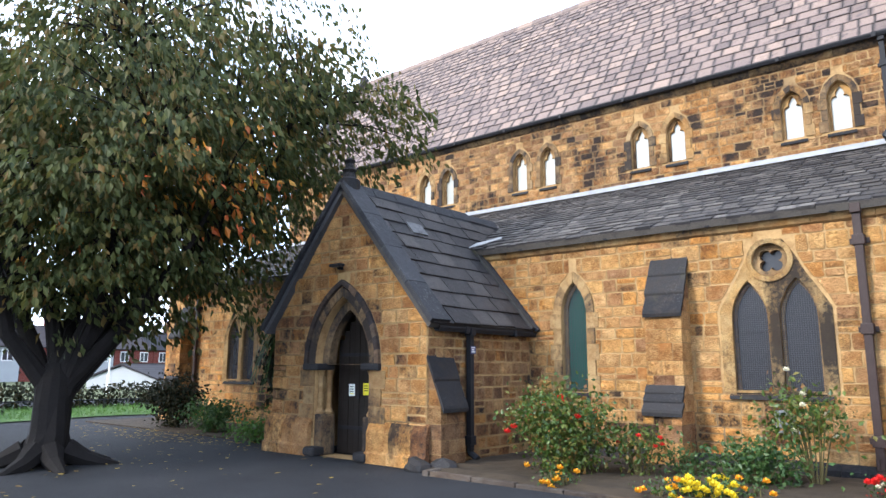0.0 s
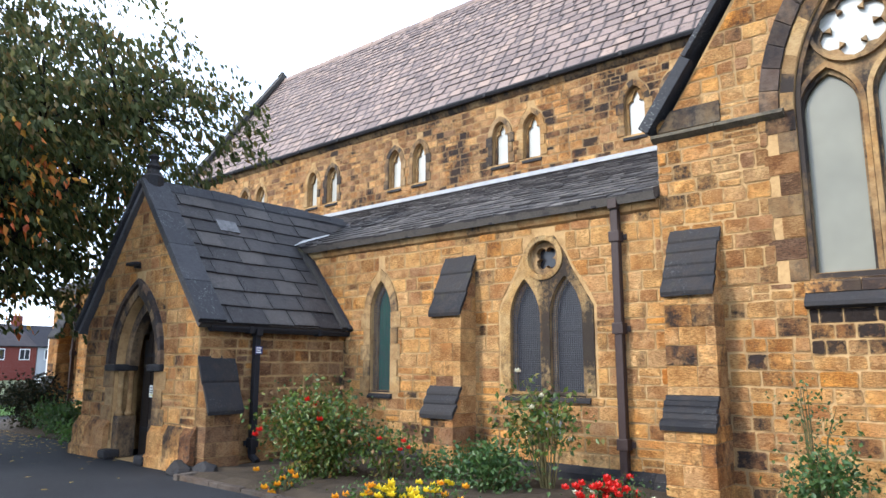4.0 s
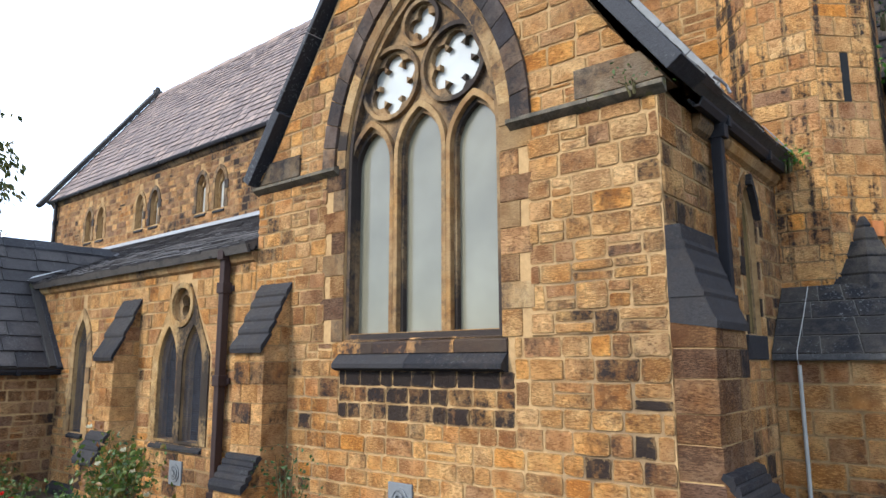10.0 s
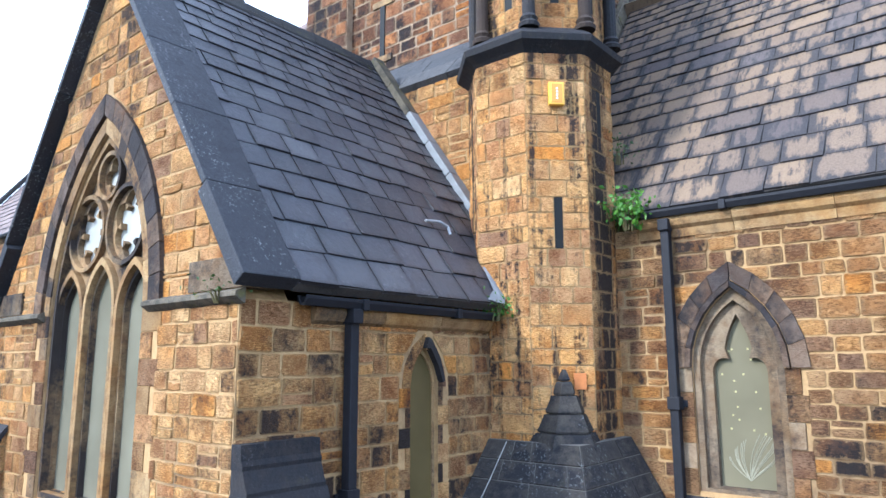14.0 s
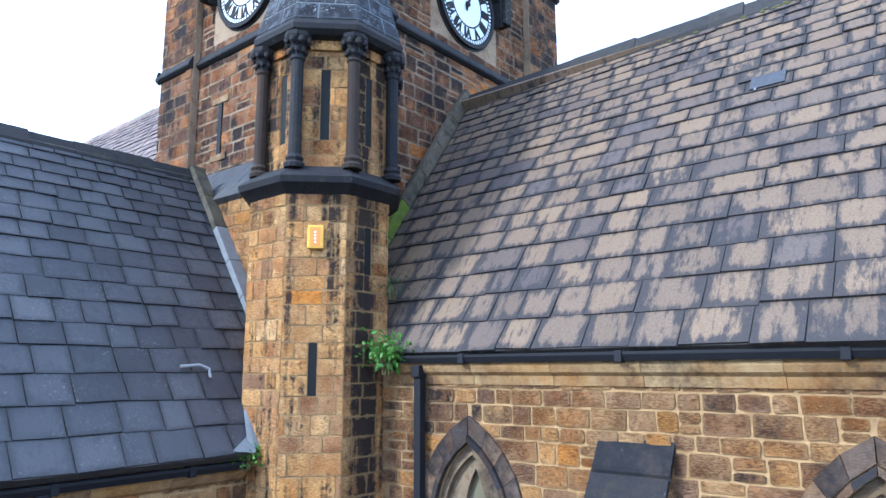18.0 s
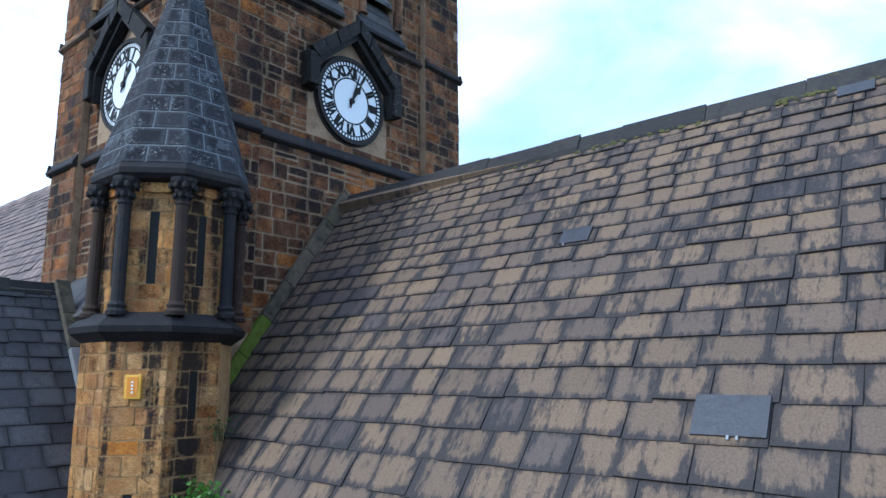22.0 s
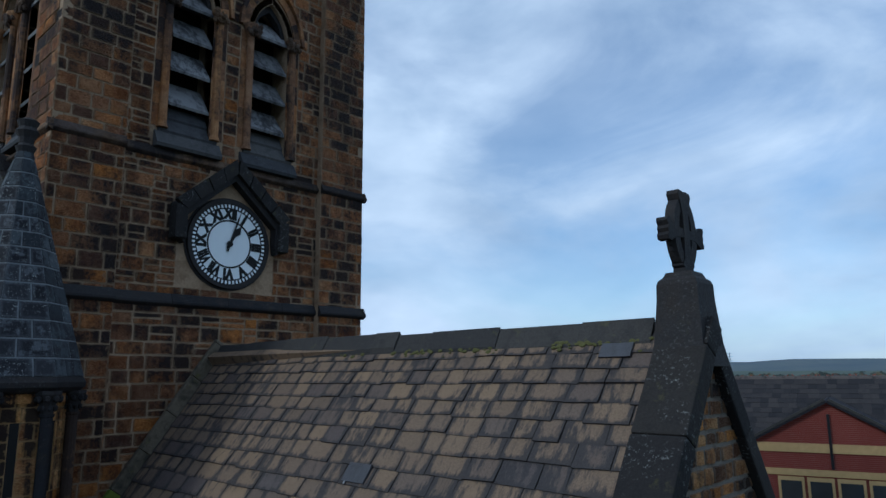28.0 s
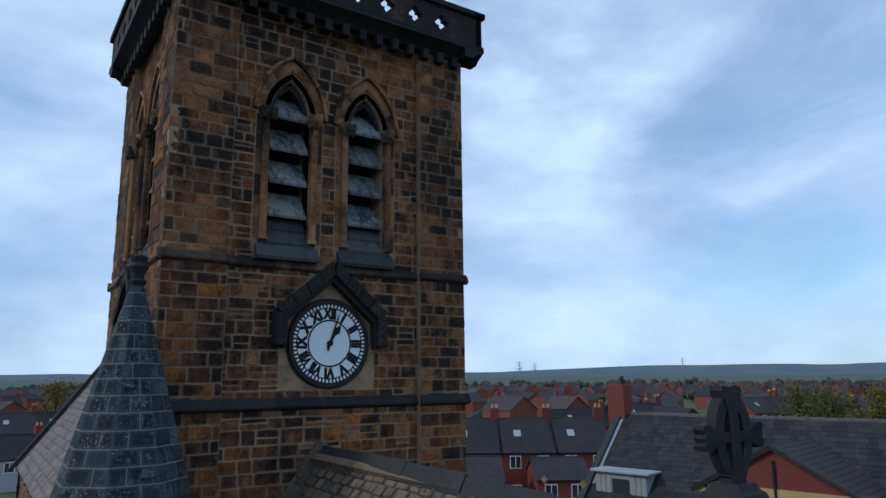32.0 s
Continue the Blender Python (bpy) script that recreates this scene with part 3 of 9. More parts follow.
def wall(name, label, m, outer, holes, thick, mats, rng, face_holes=None, heights=(0.2, 0.3), widths=(0.24, 0.56), near=None, limit=300, depth=0.013, vary=0.007, mortar=None, lay_outer=None, joint=0.007):
    """A stone wall: a backing with real openings and a face of single stones."""
    ob = thing(name, label, "wall", m, kind="structure", data=plate(outer, holes, -thick, 0.0), material=mortar or M_MORTAR)
    lo = lay_outer or outer
    vs = [v for _, v in lo]
    cut = face_holes if face_holes is not None else holes
    breaks = [min(v for _, v in h) for h in cut] + [max(v for _, v in h) for h in cut if len(h) == 4] + [v for _, v in lo[1:-1]]
    pieces = lay([lo] + cut, rows_between(min(vs), max(vs), heights, rng, breaks), widths, rng, joint, split=0.16)
    pieces = [(a + rng.uniform(0, 0.005), b - rng.uniform(0, 0.005), l0 + j, l1 + j, r0 - k, r1 - k) for (a, b, l0, l1, r0, r1), j, k in ((p, rng.uniform(0, 0.005), rng.uniform(0, 0.005)) for p in pieces)]
    set_pieces(ob, "stone", pieces, block_geo, mats[0], mats[1], depth, rng, near, limit, vary)
    return ob


def lay_rows(outer, rows, widths, rng, joint, widen):
    """Courses whose pieces grow wider towards the eaves."""
    out = []
    for i, row in enumerate(rows):
        k = widen + (1 - widen) * i / max(1, len(rows) - 1)
        out += lay([outer], [row], (widths[0] * k, widths[1] * k), rng, joint)
    return out


def roof(name, label, m, outer, mats, rng, course=(0.3, 0.3), widths=(0.25, 0.5), thick=0.12, near=None, limit=300, lift=0.024, joint=0.009, widen=1.0):
    """A slated roof: boarding below and slates in lapped courses."""
    ob = thing(name, label, "roof", m, kind="structure", data=prism_to(bmesh.new(), outer, -thick, -0.004), material=M_DARK_ROOF)
    vs = [v for _, v in outer]
    v, top, rows = min(vs), max(vs), []
    while v < top - 0.05:
        f = (v - min(vs)) / (top - min(vs))
        h = course[0] + (course[1] - course[0]) * f
        h *= rng.uniform(0.94, 1.06)
        rows.append((v, min(v + h, top)))
        v += h
    pieces = []
    for a, b, l0, l1, r0, r1 in lay_rows(outer, rows, widths, rng, joint, widen):
        j, k = rng.uniform(-0.018, 0.012), rng.uniform(0, 0.006)
        pieces.append((a + j, b, l0 + k, l1 + k, r0 - k, r1 - k))
    set_pieces(ob, "slate", pieces, slate_geo, mats[0], mats[1], lift, rng, near, limit, 0.011)
    return ob


def voussoirs(owner, cx, w, spring, apex, wide, d0, d1, material, n=7, name="voussoir", gap=0.008, n_low=0, bottom=0.0):
    """Wedge stones round a pointed arch, each a part; n_low: jamb stones on each side below the spring."""
    a, h = w / 2, apex - spring
    r = (a * a + h * h) / (2 * a)
    top = math.atan2(h, r - a)
    outer_top = math.acos(max(-1, min(1, (r - a) / (r + wide))))
    for side in (1, -1):
        for i in range(n):
            t0, t1 = top * i / n, top * (i + 1) / n
            s0, s1 = outer_top * i / n, outer_top * (i + 1) / n
            quad = []
            for rad, t in ((r + gap, t0), (r + wide, s0), (r + wide, s1), (r + gap, t1)):
                quad.append((cx + side * (a - r + rad * math.cos(t)), spring + rad * math.sin(t)))
            g = gap / 2
            mid = (sum(p[0] for p in quad) / 4, sum(p[1] for p in quad) / 4)
            quad = [(u + (mid[0] - u) * g * 4, v + (mid[1] - v) * g * 4) for u, v in quad]
            if side < 0:
                quad.reverse()
            part(name, prism_to(bmesh.new(), quad, d0, d1), material, owner)
        if n_low:
            hh = (spring - bottom) / n_low
            for i in range(n_low):
                ww = wide * (1.0 if i % 2 else 1.45)
                u0, u1 = (cx + a + gap, cx + a + ww) if side > 0 else (cx - a - ww, cx - a - gap)
                part("jamb_stone", box(u0, u1, bottom + i * hh + gap / 2, bottom + (i + 1) * hh - gap / 2, d0, d1), material, owner)


def tube_to(bm, pts, radii, n=8, cap=True):
    """A tapered tube through points."""
    rings = []
    for i, p in enumerate(pts):
        p = Vector(p)
        d = (Vector(pts[min(i + 1, len(pts) - 1)]) - Vector(pts[max(i - 1, 0)])).normalized()
        x = d.orthogonal().normalized()
        if abs(d.z) < 0.99:
            x = d.cross(Vector((0, 0, 1))).normalized()
        y = d.cross(x)
        rings.append([bm.verts.new(p + (x * math.cos(2 * math.pi * k / n) + y * math.sin(2 * math.pi * k / n)) * radii[i]) for k in range(n)])
    for a, b in zip(rings, rings[1:]):
        for k in range(n):
            bm.faces.new((a[k], a[(k + 1) % n], b[(k + 1) % n], b[k]))
    if cap:
        bm.faces.new(list(reversed(rings[0])))
        bm.faces.new(rings[-1])
    return bm


def lathe_to(bm, cx, cy, profile, n=16, turn=0.0):
    """A turned solid from (radius, height) pairs round an upright axis."""
    rings = []
    for r, z in profile:
        rings.append([bm.verts.new((cx + r * math.cos(turn + 2 * math.pi * k / n), cy + r * math.sin(turn + 2 * math.pi * k / n), z)) for k in range(n)])
    for a, b in zip(rings, rings[1:]):
        for k in range(n):
            bm.faces.new((a[k], a[(k + 1) % n], b[(k + 1) % n], b[k]))
    bm.faces.new(list(reversed(rings[0])))
    bm.faces.new(rings[-1])
    return bm


def glass_mat(name, colour, rough, spec=0.6):
    m, nt, b = nodes_of(name, rough)
    n = noise_node(nt, 1.4, 3, 0.5)
    col = blend(nt, n, tuple(c * 0.65 for c in colour), tuple(min(1, c * 1.3) for c in colour))
    nt.links.new(col, b.inputs["Base Color"])
    b.inputs["Specular IOR Level"].default_value = spec
    bump(nt, b, noise_node(nt, 2.5, 2), 0.05, 0.02)
    return m


M_PLASTIC = glass_mat("clouded_glazing_sheet", (0.165, 0.155, 0.11), 0.16, 0.62)
M_PALE_GLASS = glass_mat("pale_clerestory_glass", (0.42, 0.42, 0.38), 0.18, 0.8)
M_GREEN_GLASS = glass_mat("green_leaded_glass", (0.025, 0.10, 0.08), 0.12, 0.7)
M_GREY_GLASS = glass_mat("dark_leaded_glass", (0.022, 0.022, 0.027), 0.22, 0.4)
M_MESH = plain_mat("galvanised_mesh", (0.055, 0.056, 0.066), 0.6, 0.2, 0.3)
RNG = random.Random(11)

# Buff stone with more soot; the turned-away side's shade is painted in too.
M_SIDE = stone_mat("shaded_sooty_side_stone", BUFF, (0.50, 0.66))

# ---- plan, in metres ----
X_NE = -0.64
Y_AISLE, Y_CLER, Y_CHANCEL, Y_RIDGE = 11.29, 15.9, 16.12, 19.66
X_WEST, X_TRW, X_TRE, X_GABLE = -20.8, -0.95, 4.71, 14.09
Z_AISLE, Z_NAVE, Z_CHANCEL, Z_TRANSEPT = 3.84, 8.3, 5.78, 4.66
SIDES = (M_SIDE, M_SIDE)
STONE, BROWNS, TOWERS = (M_STONE, M_STONE_J), (M_BROWN, M_BROWN_J), (M_TOWER, M_TOWER_J)


# ---- ground ----
def ground_mat(name, stops, scale, rough=0.9, spots=None):
    m, nt, b = nodes_of(name, rough)
    n = noise_node(nt, scale, 6, 0.65)
    col = ramp(nt, n, stops)
    f = noise_node(nt, 70, 3, 0.6)
    col = blend(nt, maths(nt, "MULTIPLY", f, 0.5), col, tuple(c * 0.55 for c in stops[0][1]))
    if spots:
        s = grey(nt, noise_node(nt, spots[1], 2, 0.5), 0.66, 0.7)
        col = blend(nt, s, col, spots[0])
    nt.links.new(col, b.inputs["Base Color"])
    bump(nt, b, f, 0.4, 0.02)
    return m


M_TARMAC = ground_mat("worn_tarmac", [(0.3, (0.014, 0.015, 0.018)), (0.7, (0.027, 0.028, 0.032))], 0.9)
M_FIELD = ground_mat("far_fields", [(0.35, (0.05, 0.075, 0.03)), (0.55, (0.10, 0.11, 0.05)), (0.7, (0.045, 0.05, 0.03))], 0.012)
M_SOIL = ground_mat("dark_soil", [(0.3, (0.03, 0.022, 0.015)), (0.7, (0.07, 0.052, 0.034))], 3.0)
M_GRASS_BASE = ground_mat("lawn_soil", [(0.3, (0.04, 0.085, 0.015)), (0.7, (0.07, 0.14, 0.025))], 1.5)


def build_ground():
    r = 4200.0
    thing("ground", "wide flat ground of fields reaching the horizon", "ground", kind="structure",
          data=mesh_of("ground", [(-r, -r, -0.02), (r, -r, -0.02), (r, r, -0.02), (-r, r, -0.02)], [(0, 1, 2, 3)]), material=M_FIELD)
    thing("churchyard_tarmac", "worn grey tarmac drive beside the church", "road", kind="structure",
          data=box(-34, 30, -14, 34, -0.3, -0.005), material=M_TARMAC)


build_ground()


# ---- aisle ----
def lancet_window(name, label, m, w, bottom, spring, apex, reveal=0.16, glass=None, wide=0.17, grid=True, sill=True, material=None):
    """A single pointed light with dressed surround, sloped sill, glass and a wire guard."""
    win = thing(name, label, "window", m, kind="structure")
    mat = material or M_DRESS
    voussoirs(win, 0, w, spring, apex, wide, -0.02, 0.028, mat, 5, n_low=5, bottom=bottom)
    part("window_frame", plate(arch(0, w + 0.002, bottom, spring, apex), [arch(0, w - 0.09, bottom + 0.04, spring, apex - 0.07)], -reveal - 0.05, -reveal + 0.03), mat, win)
    part("pane", prism_to(bmesh.new(), arch(0, w - 0.07, bottom + 0.03, spring, apex - 0.05), -reveal - 0.015, -reveal - 0.003), glass or M_GREEN_GLASS, win)
    if sill:
        bm = bmesh.new()
        prism_to(bm, [(-0.20, bottom - 0.10), (0.05, bottom - 0.10), (0.05, bottom - 0.06), (-0.02, bottom + 0.0), (-0.20, bottom + 0.03)], -w / 2 - 0.04, w / 2 + 0.04)
        bmesh.ops.transform(bm, matrix=Matrix(((0, 0, 1, 0), (0, 1, 0, 0), (1, 0, 0, 0), (0, 0, 0, 1))), verts=bm.verts)
        part("window_sill", bm, M_BLACK_STONE, win)
    if grid:
        wire_guard(win, 0, w - 0.03, bottom + 0.02, spring, apex - 0.02, -0.05, 0.034)
    return win


def wire_guard(win, cx, w, bottom, spring, apex, d, pitch):
    """A flat mesh of thin wires in front of a window."""
    bm = bmesh.new()
    loop = arch(cx, w, bottom, spring, apex)
    t = 0.0028
    v = bottom + pitch / 2
    while v < apex - 0.02:
        us = crossings([loop], v)
        if len(us) >= 2:
            box_to(bm, us[0], us[-1], v - t, v + t, d, d + 0.004)
        v += pitch
    u = cx - w / 2 + pitch / 2
    turned = [(q, p) for p, q in loop]
    while u < cx + w / 2:
        vs = crossings([turned], u)
        if len(vs) >= 2:
            box_to(bm, u - t, u + t, vs[0], vs[-1], d + 0.004, d + 0.008)
        u += pitch
    part("wire_guard", bm, M_MESH, win, "galvanised wire guard")


def buttress(name, label, m, w, steps, mats, slabs, rng, group="church buttresses", steep=0.0):
    """A stepped buttress. steps: (bottom, height at its wall, height at its front, projection)."""
    b = thing(name, label, "buttress", m, group)
    for i, (z0, zw, zf, pr) in enumerate(steps):
        inner = 0.0 if i == len(steps) - 1 else steps[i + 1][3] * 0.98
        core = part("core", box(0.012, w - 0.012, z0, zf, 0, pr - 0.014), M_MORTAR, b)
        prof = [(0.012, z0), (w - 0.012, z0), (w - 0.012, zf), (0.012, zf)]
        pieces = lay([prof], rows_between(z0, zf, (0.2, 0.3), rng), (0.28, 0.46), rng)
        for v0, v1, l0, l1, r0, r1 in pieces:
            d = pr + rng.uniform(-0.006, 0.006)
            a, e = rng.uniform(-0.006, 0.006), rng.uniform(0.0, 0.006)
            bm = bmesh.new()
            box_to(bm, l0 + e if l0 > 0.03 else a, r0 - e if r0 < w - 0.03 else w + a, v0 + e, v1 - e * 0.5, 0.0 if (l0 < 0.03 or r0 > w - 0.03) else pr - 0.1, d, 0.01)
            for q in bm.verts:
                q.co += Vector((rng.uniform(-1, 1), rng.uniform(-1, 1), rng.uniform(-1, 1))) * 0.004
            part("stone", bm, mats[0], b)
        n = slabs
        run = pr - inner
        sheer = steep if i == len(steps) - 1 else 0.0
        for k in range(n):
            f0, f1 = k / n, (k + 1) / n
            d_lo, d_hi = pr - run * f0, pr - run * f1
            z_lo, z_hi = zf + (zw - zf) * f0, zf + (zw - zf) * f1
            if sheer:
                d_lo, d_hi = pr - (pr - sheer) * k / (n - 1), pr - (pr - sheer) * (k + 1) / (n - 1)
                if k == n - 1:
                    d_lo, d_hi = sheer, sheer - 0.03
            bm = bmesh.new()
            o = 0.04 if k == 0 else 0.0
            st = (z_hi - z_lo) / max(0.01, d_lo - d_hi)
            o = 0.02 * (k == 0) if sheer else o + rng.uniform(0.0, 0.022)
            e0, e1 = rng.uniform(0.0, 0.03), rng.uniform(0.0, 0.03)
            lip = 0.004 if sheer else 0.012
            ls = [(d_lo + o, z_lo - (0.03 if k == 0 or not sheer else 0.006) - o * st * 0.5), (d_lo + o + lip, z_lo + 0.03 - o * st * 0.5), (d_lo + o - (0.02 if sheer else 0.0), z_lo + 0.075 - o * st * 0.5), (d_hi, z_hi + (0.012 if not sheer else -0.004)), (d_hi - 0.02 if not sheer else 0.0, z_hi - 0.03 if not sheer else z_hi + 0.012)]
            if sheer:
                ls = [(0.0, z_lo - 0.004)] + ls[:-1] + [(0.0, z_hi - 0.004)]
            prism_to(bm, ls, -e0, w + e1)
            bmesh.ops.transform(bm, matrix=Matrix(((0, 0, 1, 0), (0, 1, 0, 0), (1, 0, 0, 0), (0, 0, 0, 1))), verts=bm.verts)
            part("weathering_slab", bm, M_BLACK_STONE, b, "black sloped weathering slab")
        # a solid wedge below the slabs
        bm = bmesh.new()
        prism_to(bm, [(inner, z0), (inner, zw - 0.04 * (sheer > 0)), (pr - 0.03, zf - 0.02 * (sheer > 0)), (pr - 0.03, z0)], 0.03, w - 0.03)
        bmesh.ops.transform(bm, matrix=Matrix(((0, 0, 1, 0), (0, 1, 0, 0), (1, 0, 0, 0), (0, 0, 0, 1))), verts=bm.verts)
        part("slope_core", bm, M_MORTAR, b)
        for s_ in (-1, 1):
            loop = [(inner - 0.01, z0), (pr - 0.02, z0), (pr - 0.02, zf), (inner - 0.01, zw)] if s_ < 0 else [(-pr + 0.02, z0), (-inner + 0.01, z0), (-inner + 0.01, zw), (-pr + 0.02, zf)]
            fm = Matrix(((0, 0, s_, 0.016 if s_ < 0 else w - 0.016), (0, 1, 0, 0), (-s_, 0, 0, 0), (0, 0, 0, 1)))
            for v0, v1, l0, l1, r0, r1 in lay([loop], [q for q in rows_between(z0, zw, (0.2, 0.28), rng, (zf,)) if q[0] >= zf - 0.01], (0.2, 0.4), rng, least=0.04):
                vs, fs = block_geo(v0, v1, l0, l1, r0, r1, -0.02, 0.012, 0.006)
                part("side_stone", mark_rims(mesh_of("side_stone", vs, fs)), mats[0], b, m=fm)
    return b


def downpipe(name, label, m, top, bottom, mat, size=0.05, collars=(0.75, 0.3), shoe=True, group="downpipes"):
    """A square-bodied rainwater pipe with hopper, collars and shoe."""
    p = thing(name, label, "downpipe", m, group)
    bm = bmesh.new()
    box_to(bm, -size, size, bottom + 0.15, top, 0.05, 0.05 + 2 * size, 0.012)
    part("pipe", bm, mat, p)
    part("hopper", box(-size * 1.25, size * 1.25, top - 0.02, top + 0.12, 0.03, 0.08 + 2.2 * size, 0.01), mat, p)
    for f in collars:
        z = bottom + (top - bottom) * f
        bm = bmesh.new()
        box_to(bm, -size * 1.45, size * 1.45, z, z + 0.15, 0.03, 0.07 + 2 * size, 0.01)
        box_to(bm, -size * 2.3, size * 2.3, z + 0.03, z + 0.11, 0.02, 0.05, 0.006)
        part("collar", bm, mat, p)
    if shoe:
        bm = bmesh.new()
        tube_to(bm, [(0, bottom + 0.3, 0.05 + size), (0, bottom + 0.12, 0.05 + size), (0, bottom + 0.03, 0.2 + size)], [size * 1.2] * 3, 8)
        part("shoe", bm, mat, p)
    return p


def gutter(name, label, m, length, mat):
    g = thing(name, label, "gutter", m, "roof gutters")
    bm = bmesh.new()
    prism_to(bm, [(0, 0), (0.05, -0.06), (0.11, -0.06), (0.14, 0.0), (0.14, 0.03), (0.12, 0.03), (0.12, 0.0), (0.10, -0.04), (0.05, -0.04), (0.02, 0.03), (0, 0.03)], 0, length)
    bmesh.ops.transform(bm, matrix=Matrix(((0, 0, 1, 0), (0, 1, 0, 0), (1, 0, 0, 0), (0, 0, 0, 1))), verts=bm.verts)
    part("channel", bm, mat, g)
    n = max(2, int(length / 1.8))
    for k in range(n):
        part("joint", box(length * (k + 0.5) / n - 0.04, length * (k + 0.5) / n + 0.04, -0.075, 0.04, 0.0, 0.155, 0.01), mat, g)
    return g


def moulding(name, label, m, length, profile, material, seg=0.9, kind="structure", category="string course", rng=RNG):
    """A run of moulded stones along a wall. profile: (outward, up)."""
    s = thing(name, label, category, m, kind=kind)
    u = 0.0
    while u < length - 0.05:
        e = min(length, u + seg * rng.uniform(0.8, 1.2))
        if length - e < 0.25:
            e = length
        bm = bmesh.new()
        prism_to(bm, profile, u + 0.003, e - 0.003)
        bmesh.ops.transform(bm, matrix=Matrix(((0, 0, 1, 0), (0, 1, 0, 0), (1, 0, 0, 0), (0, 0, 0, 1))), verts=bm.verts)
        part("moulded_stone", bm, material, s)
        u = e
    return s


def build_aisle():
    m = plane(0, Y_AISLE)
    lancet = arch(-6.22, 0.5, 1.13, 2.55, 3.12)
    p1, p2 = arch(-3.14, 0.56, 1.16, 2.3, 2.92), arch(-2.44, 0.56, 1.16, 2.3, 2.92)
    oc = ring(-2.79, 3.21, 0.27)
    w1, w2 = arch(-17.1, 0.56, 1.16, 2.3, 3.0), arch(-16.35, 0.56, 1.16, 2.3, 3.0)
    frame_pair = [(-3.62, 1.16), (-1.96, 1.16), (-1.96, 2.5), (-2.3, 3.05), (-2.42, 3.3), (-2.6, 3.58), (-2.98, 3.58), (-3.16, 3.3), (-3.28, 3.05), (-3.62, 2.5)]
    frame_w = [(u - 13.94, v) for u, v in frame_pair]
    outer = [(X_WEST, 0), (X_TRW, 0), (X_TRW, Z_AISLE), (X_WEST, Z_AISLE)]
    wall("wall_aisle_south", "coursed buff sandstone aisle wall with sooty patches", m, outer, [lancet, p1, p2, oc, w1, w2], 0.5, STONE, RNG,
         [arch(-6.22, 0.86, 1.05, 2.55, 3.36), frame_pair, frame_w], near=lambda u, v: abs(u + 3.2), heights=(0.17, 0.27), widths=(0.2, 0.48))
    thing("wall_aisle_west", "buff sandstone end wall of the aisle", "wall", plane(X_WEST, Y_CLER, 270), kind="structure",
          data=box(-0.0, Y_CLER - Y_AISLE, 0, Z_AISLE, -0.4, 0.0), material=M_MORTAR)
    lancet_window("window_1", "narrow pointed window with green glass behind wire mesh", m @ shift(-6.22), 0.5, 1.13, 2.55, 3.12)
    pair_window("window_2", m @ shift(-2.79))
    pair_window("window_3", m @ shift(-16.73))
    buttress("buttress", "sandstone aisle buttress with black sloped caps beside a window", m @ shift(-4.70, 0, 0), 0.62, [(0.0, 1.28, 0.88, 0.60), (0.88, 3.40, 2.46, 0.40)], STONE, 3, RNG)
    buttress("buttress", "sandstone corner buttress with weathered black caps", m @ shift(-0.82, 0, 0), 0.62, [(0.0, 1.24, 0.90, 0.60), (0.9, 3.36, 2.55, 0.38)], STONE, 5, RNG)
    buttress("buttress", "sandstone buttress at the aisle's west end", m @ shift(-19.9, 0, 0), 0.66, [(0.0, 1.28, 0.88, 0.60), (0.88, 3.40, 2.46, 0.40)], STONE, 3, RNG)
    downpipe("downpipe", "brown painted cast-iron square downpipe on the aisle wall", m @ shift(-1.56), 3.78, 0.05, M_IRON_BROWN, 0.055, (0.87, 0.53, 0.12))
    downpipe("downpipe", "brown painted iron downpipe on the aisle's far bay", m @ shift(-18.9), 3.7, 0.05, M_IRON_BROWN, 0.05, (0.87, 0.5, 0.12))
    moulding("aisle_cornice", "plain buff stone cornice under the aisle gutter", m @ shift(X_WEST, Z_AISLE - 0.12), X_TRW - X_WEST, [(0, -0.04), (0.06, 0.0), (0.09, 0.06), (0.09, 0.12), (0, 0.12)], M_DRESS, category="cornice")
    gutter("gutter", "black iron gutter along the aisle roof", m @ shift(X_WEST, Z_AISLE + 0.05, 0.02), X_TRW - X_WEST, M_IRON)
    moulding("aisle_plinth", "dark chamfered plinth stones at the aisle's foot", m @ shift(-7.0, 0.0), 6.1, [(0, 0), (0.12, 0), (0.12, 0.14), (0.0, 0.24)], M_BLACK_STONE, category="plinth")
    length = math.hypot(Y_CLER - 11.08, 6.02 - 3.92)
    rm = slope((X_WEST - 0.1, 11.08, 3.92), (1, 0, 0), (0, Y_CLER - 11.08, 6.02 - 3.92))
    wd = X_TRW - X_WEST + 0.1
    roof("roof_aisle", "low dark stone-slate aisle roof", rm, [(0, 0), (wd, 0), (wd, length), (0, length)], (M_DARK_ROOF, M_DARK_ROOF_J), RNG, (0.3, 0.22), (0.22, 0.42), near=lambda u, v: abs(u - 16) + v * 0.6, lift=0.022)
    bm = bmesh.new()
    prism_to(bm, [(0.0, -0.02), (0.14, -0.055), (0.14, -0.04), (0.02, 0.09), (0.0, 0.09)], 0, X_TRW - X_WEST)
    bmesh.ops.transform(bm, matrix=Matrix(((0, 0, 1, 0), (0, 1, 0, 0), (1, 0, 0, 0), (0, 0, 0, 1))), verts=bm.verts)
    thing("lead_flashing", "pale lead flashing where the aisle roof meets the clerestory", "flashing", plane(X_WEST, Y_CLER) @ shift(0, 6.05, 0.02), kind="structure", data=bm, material=M_LEAD)


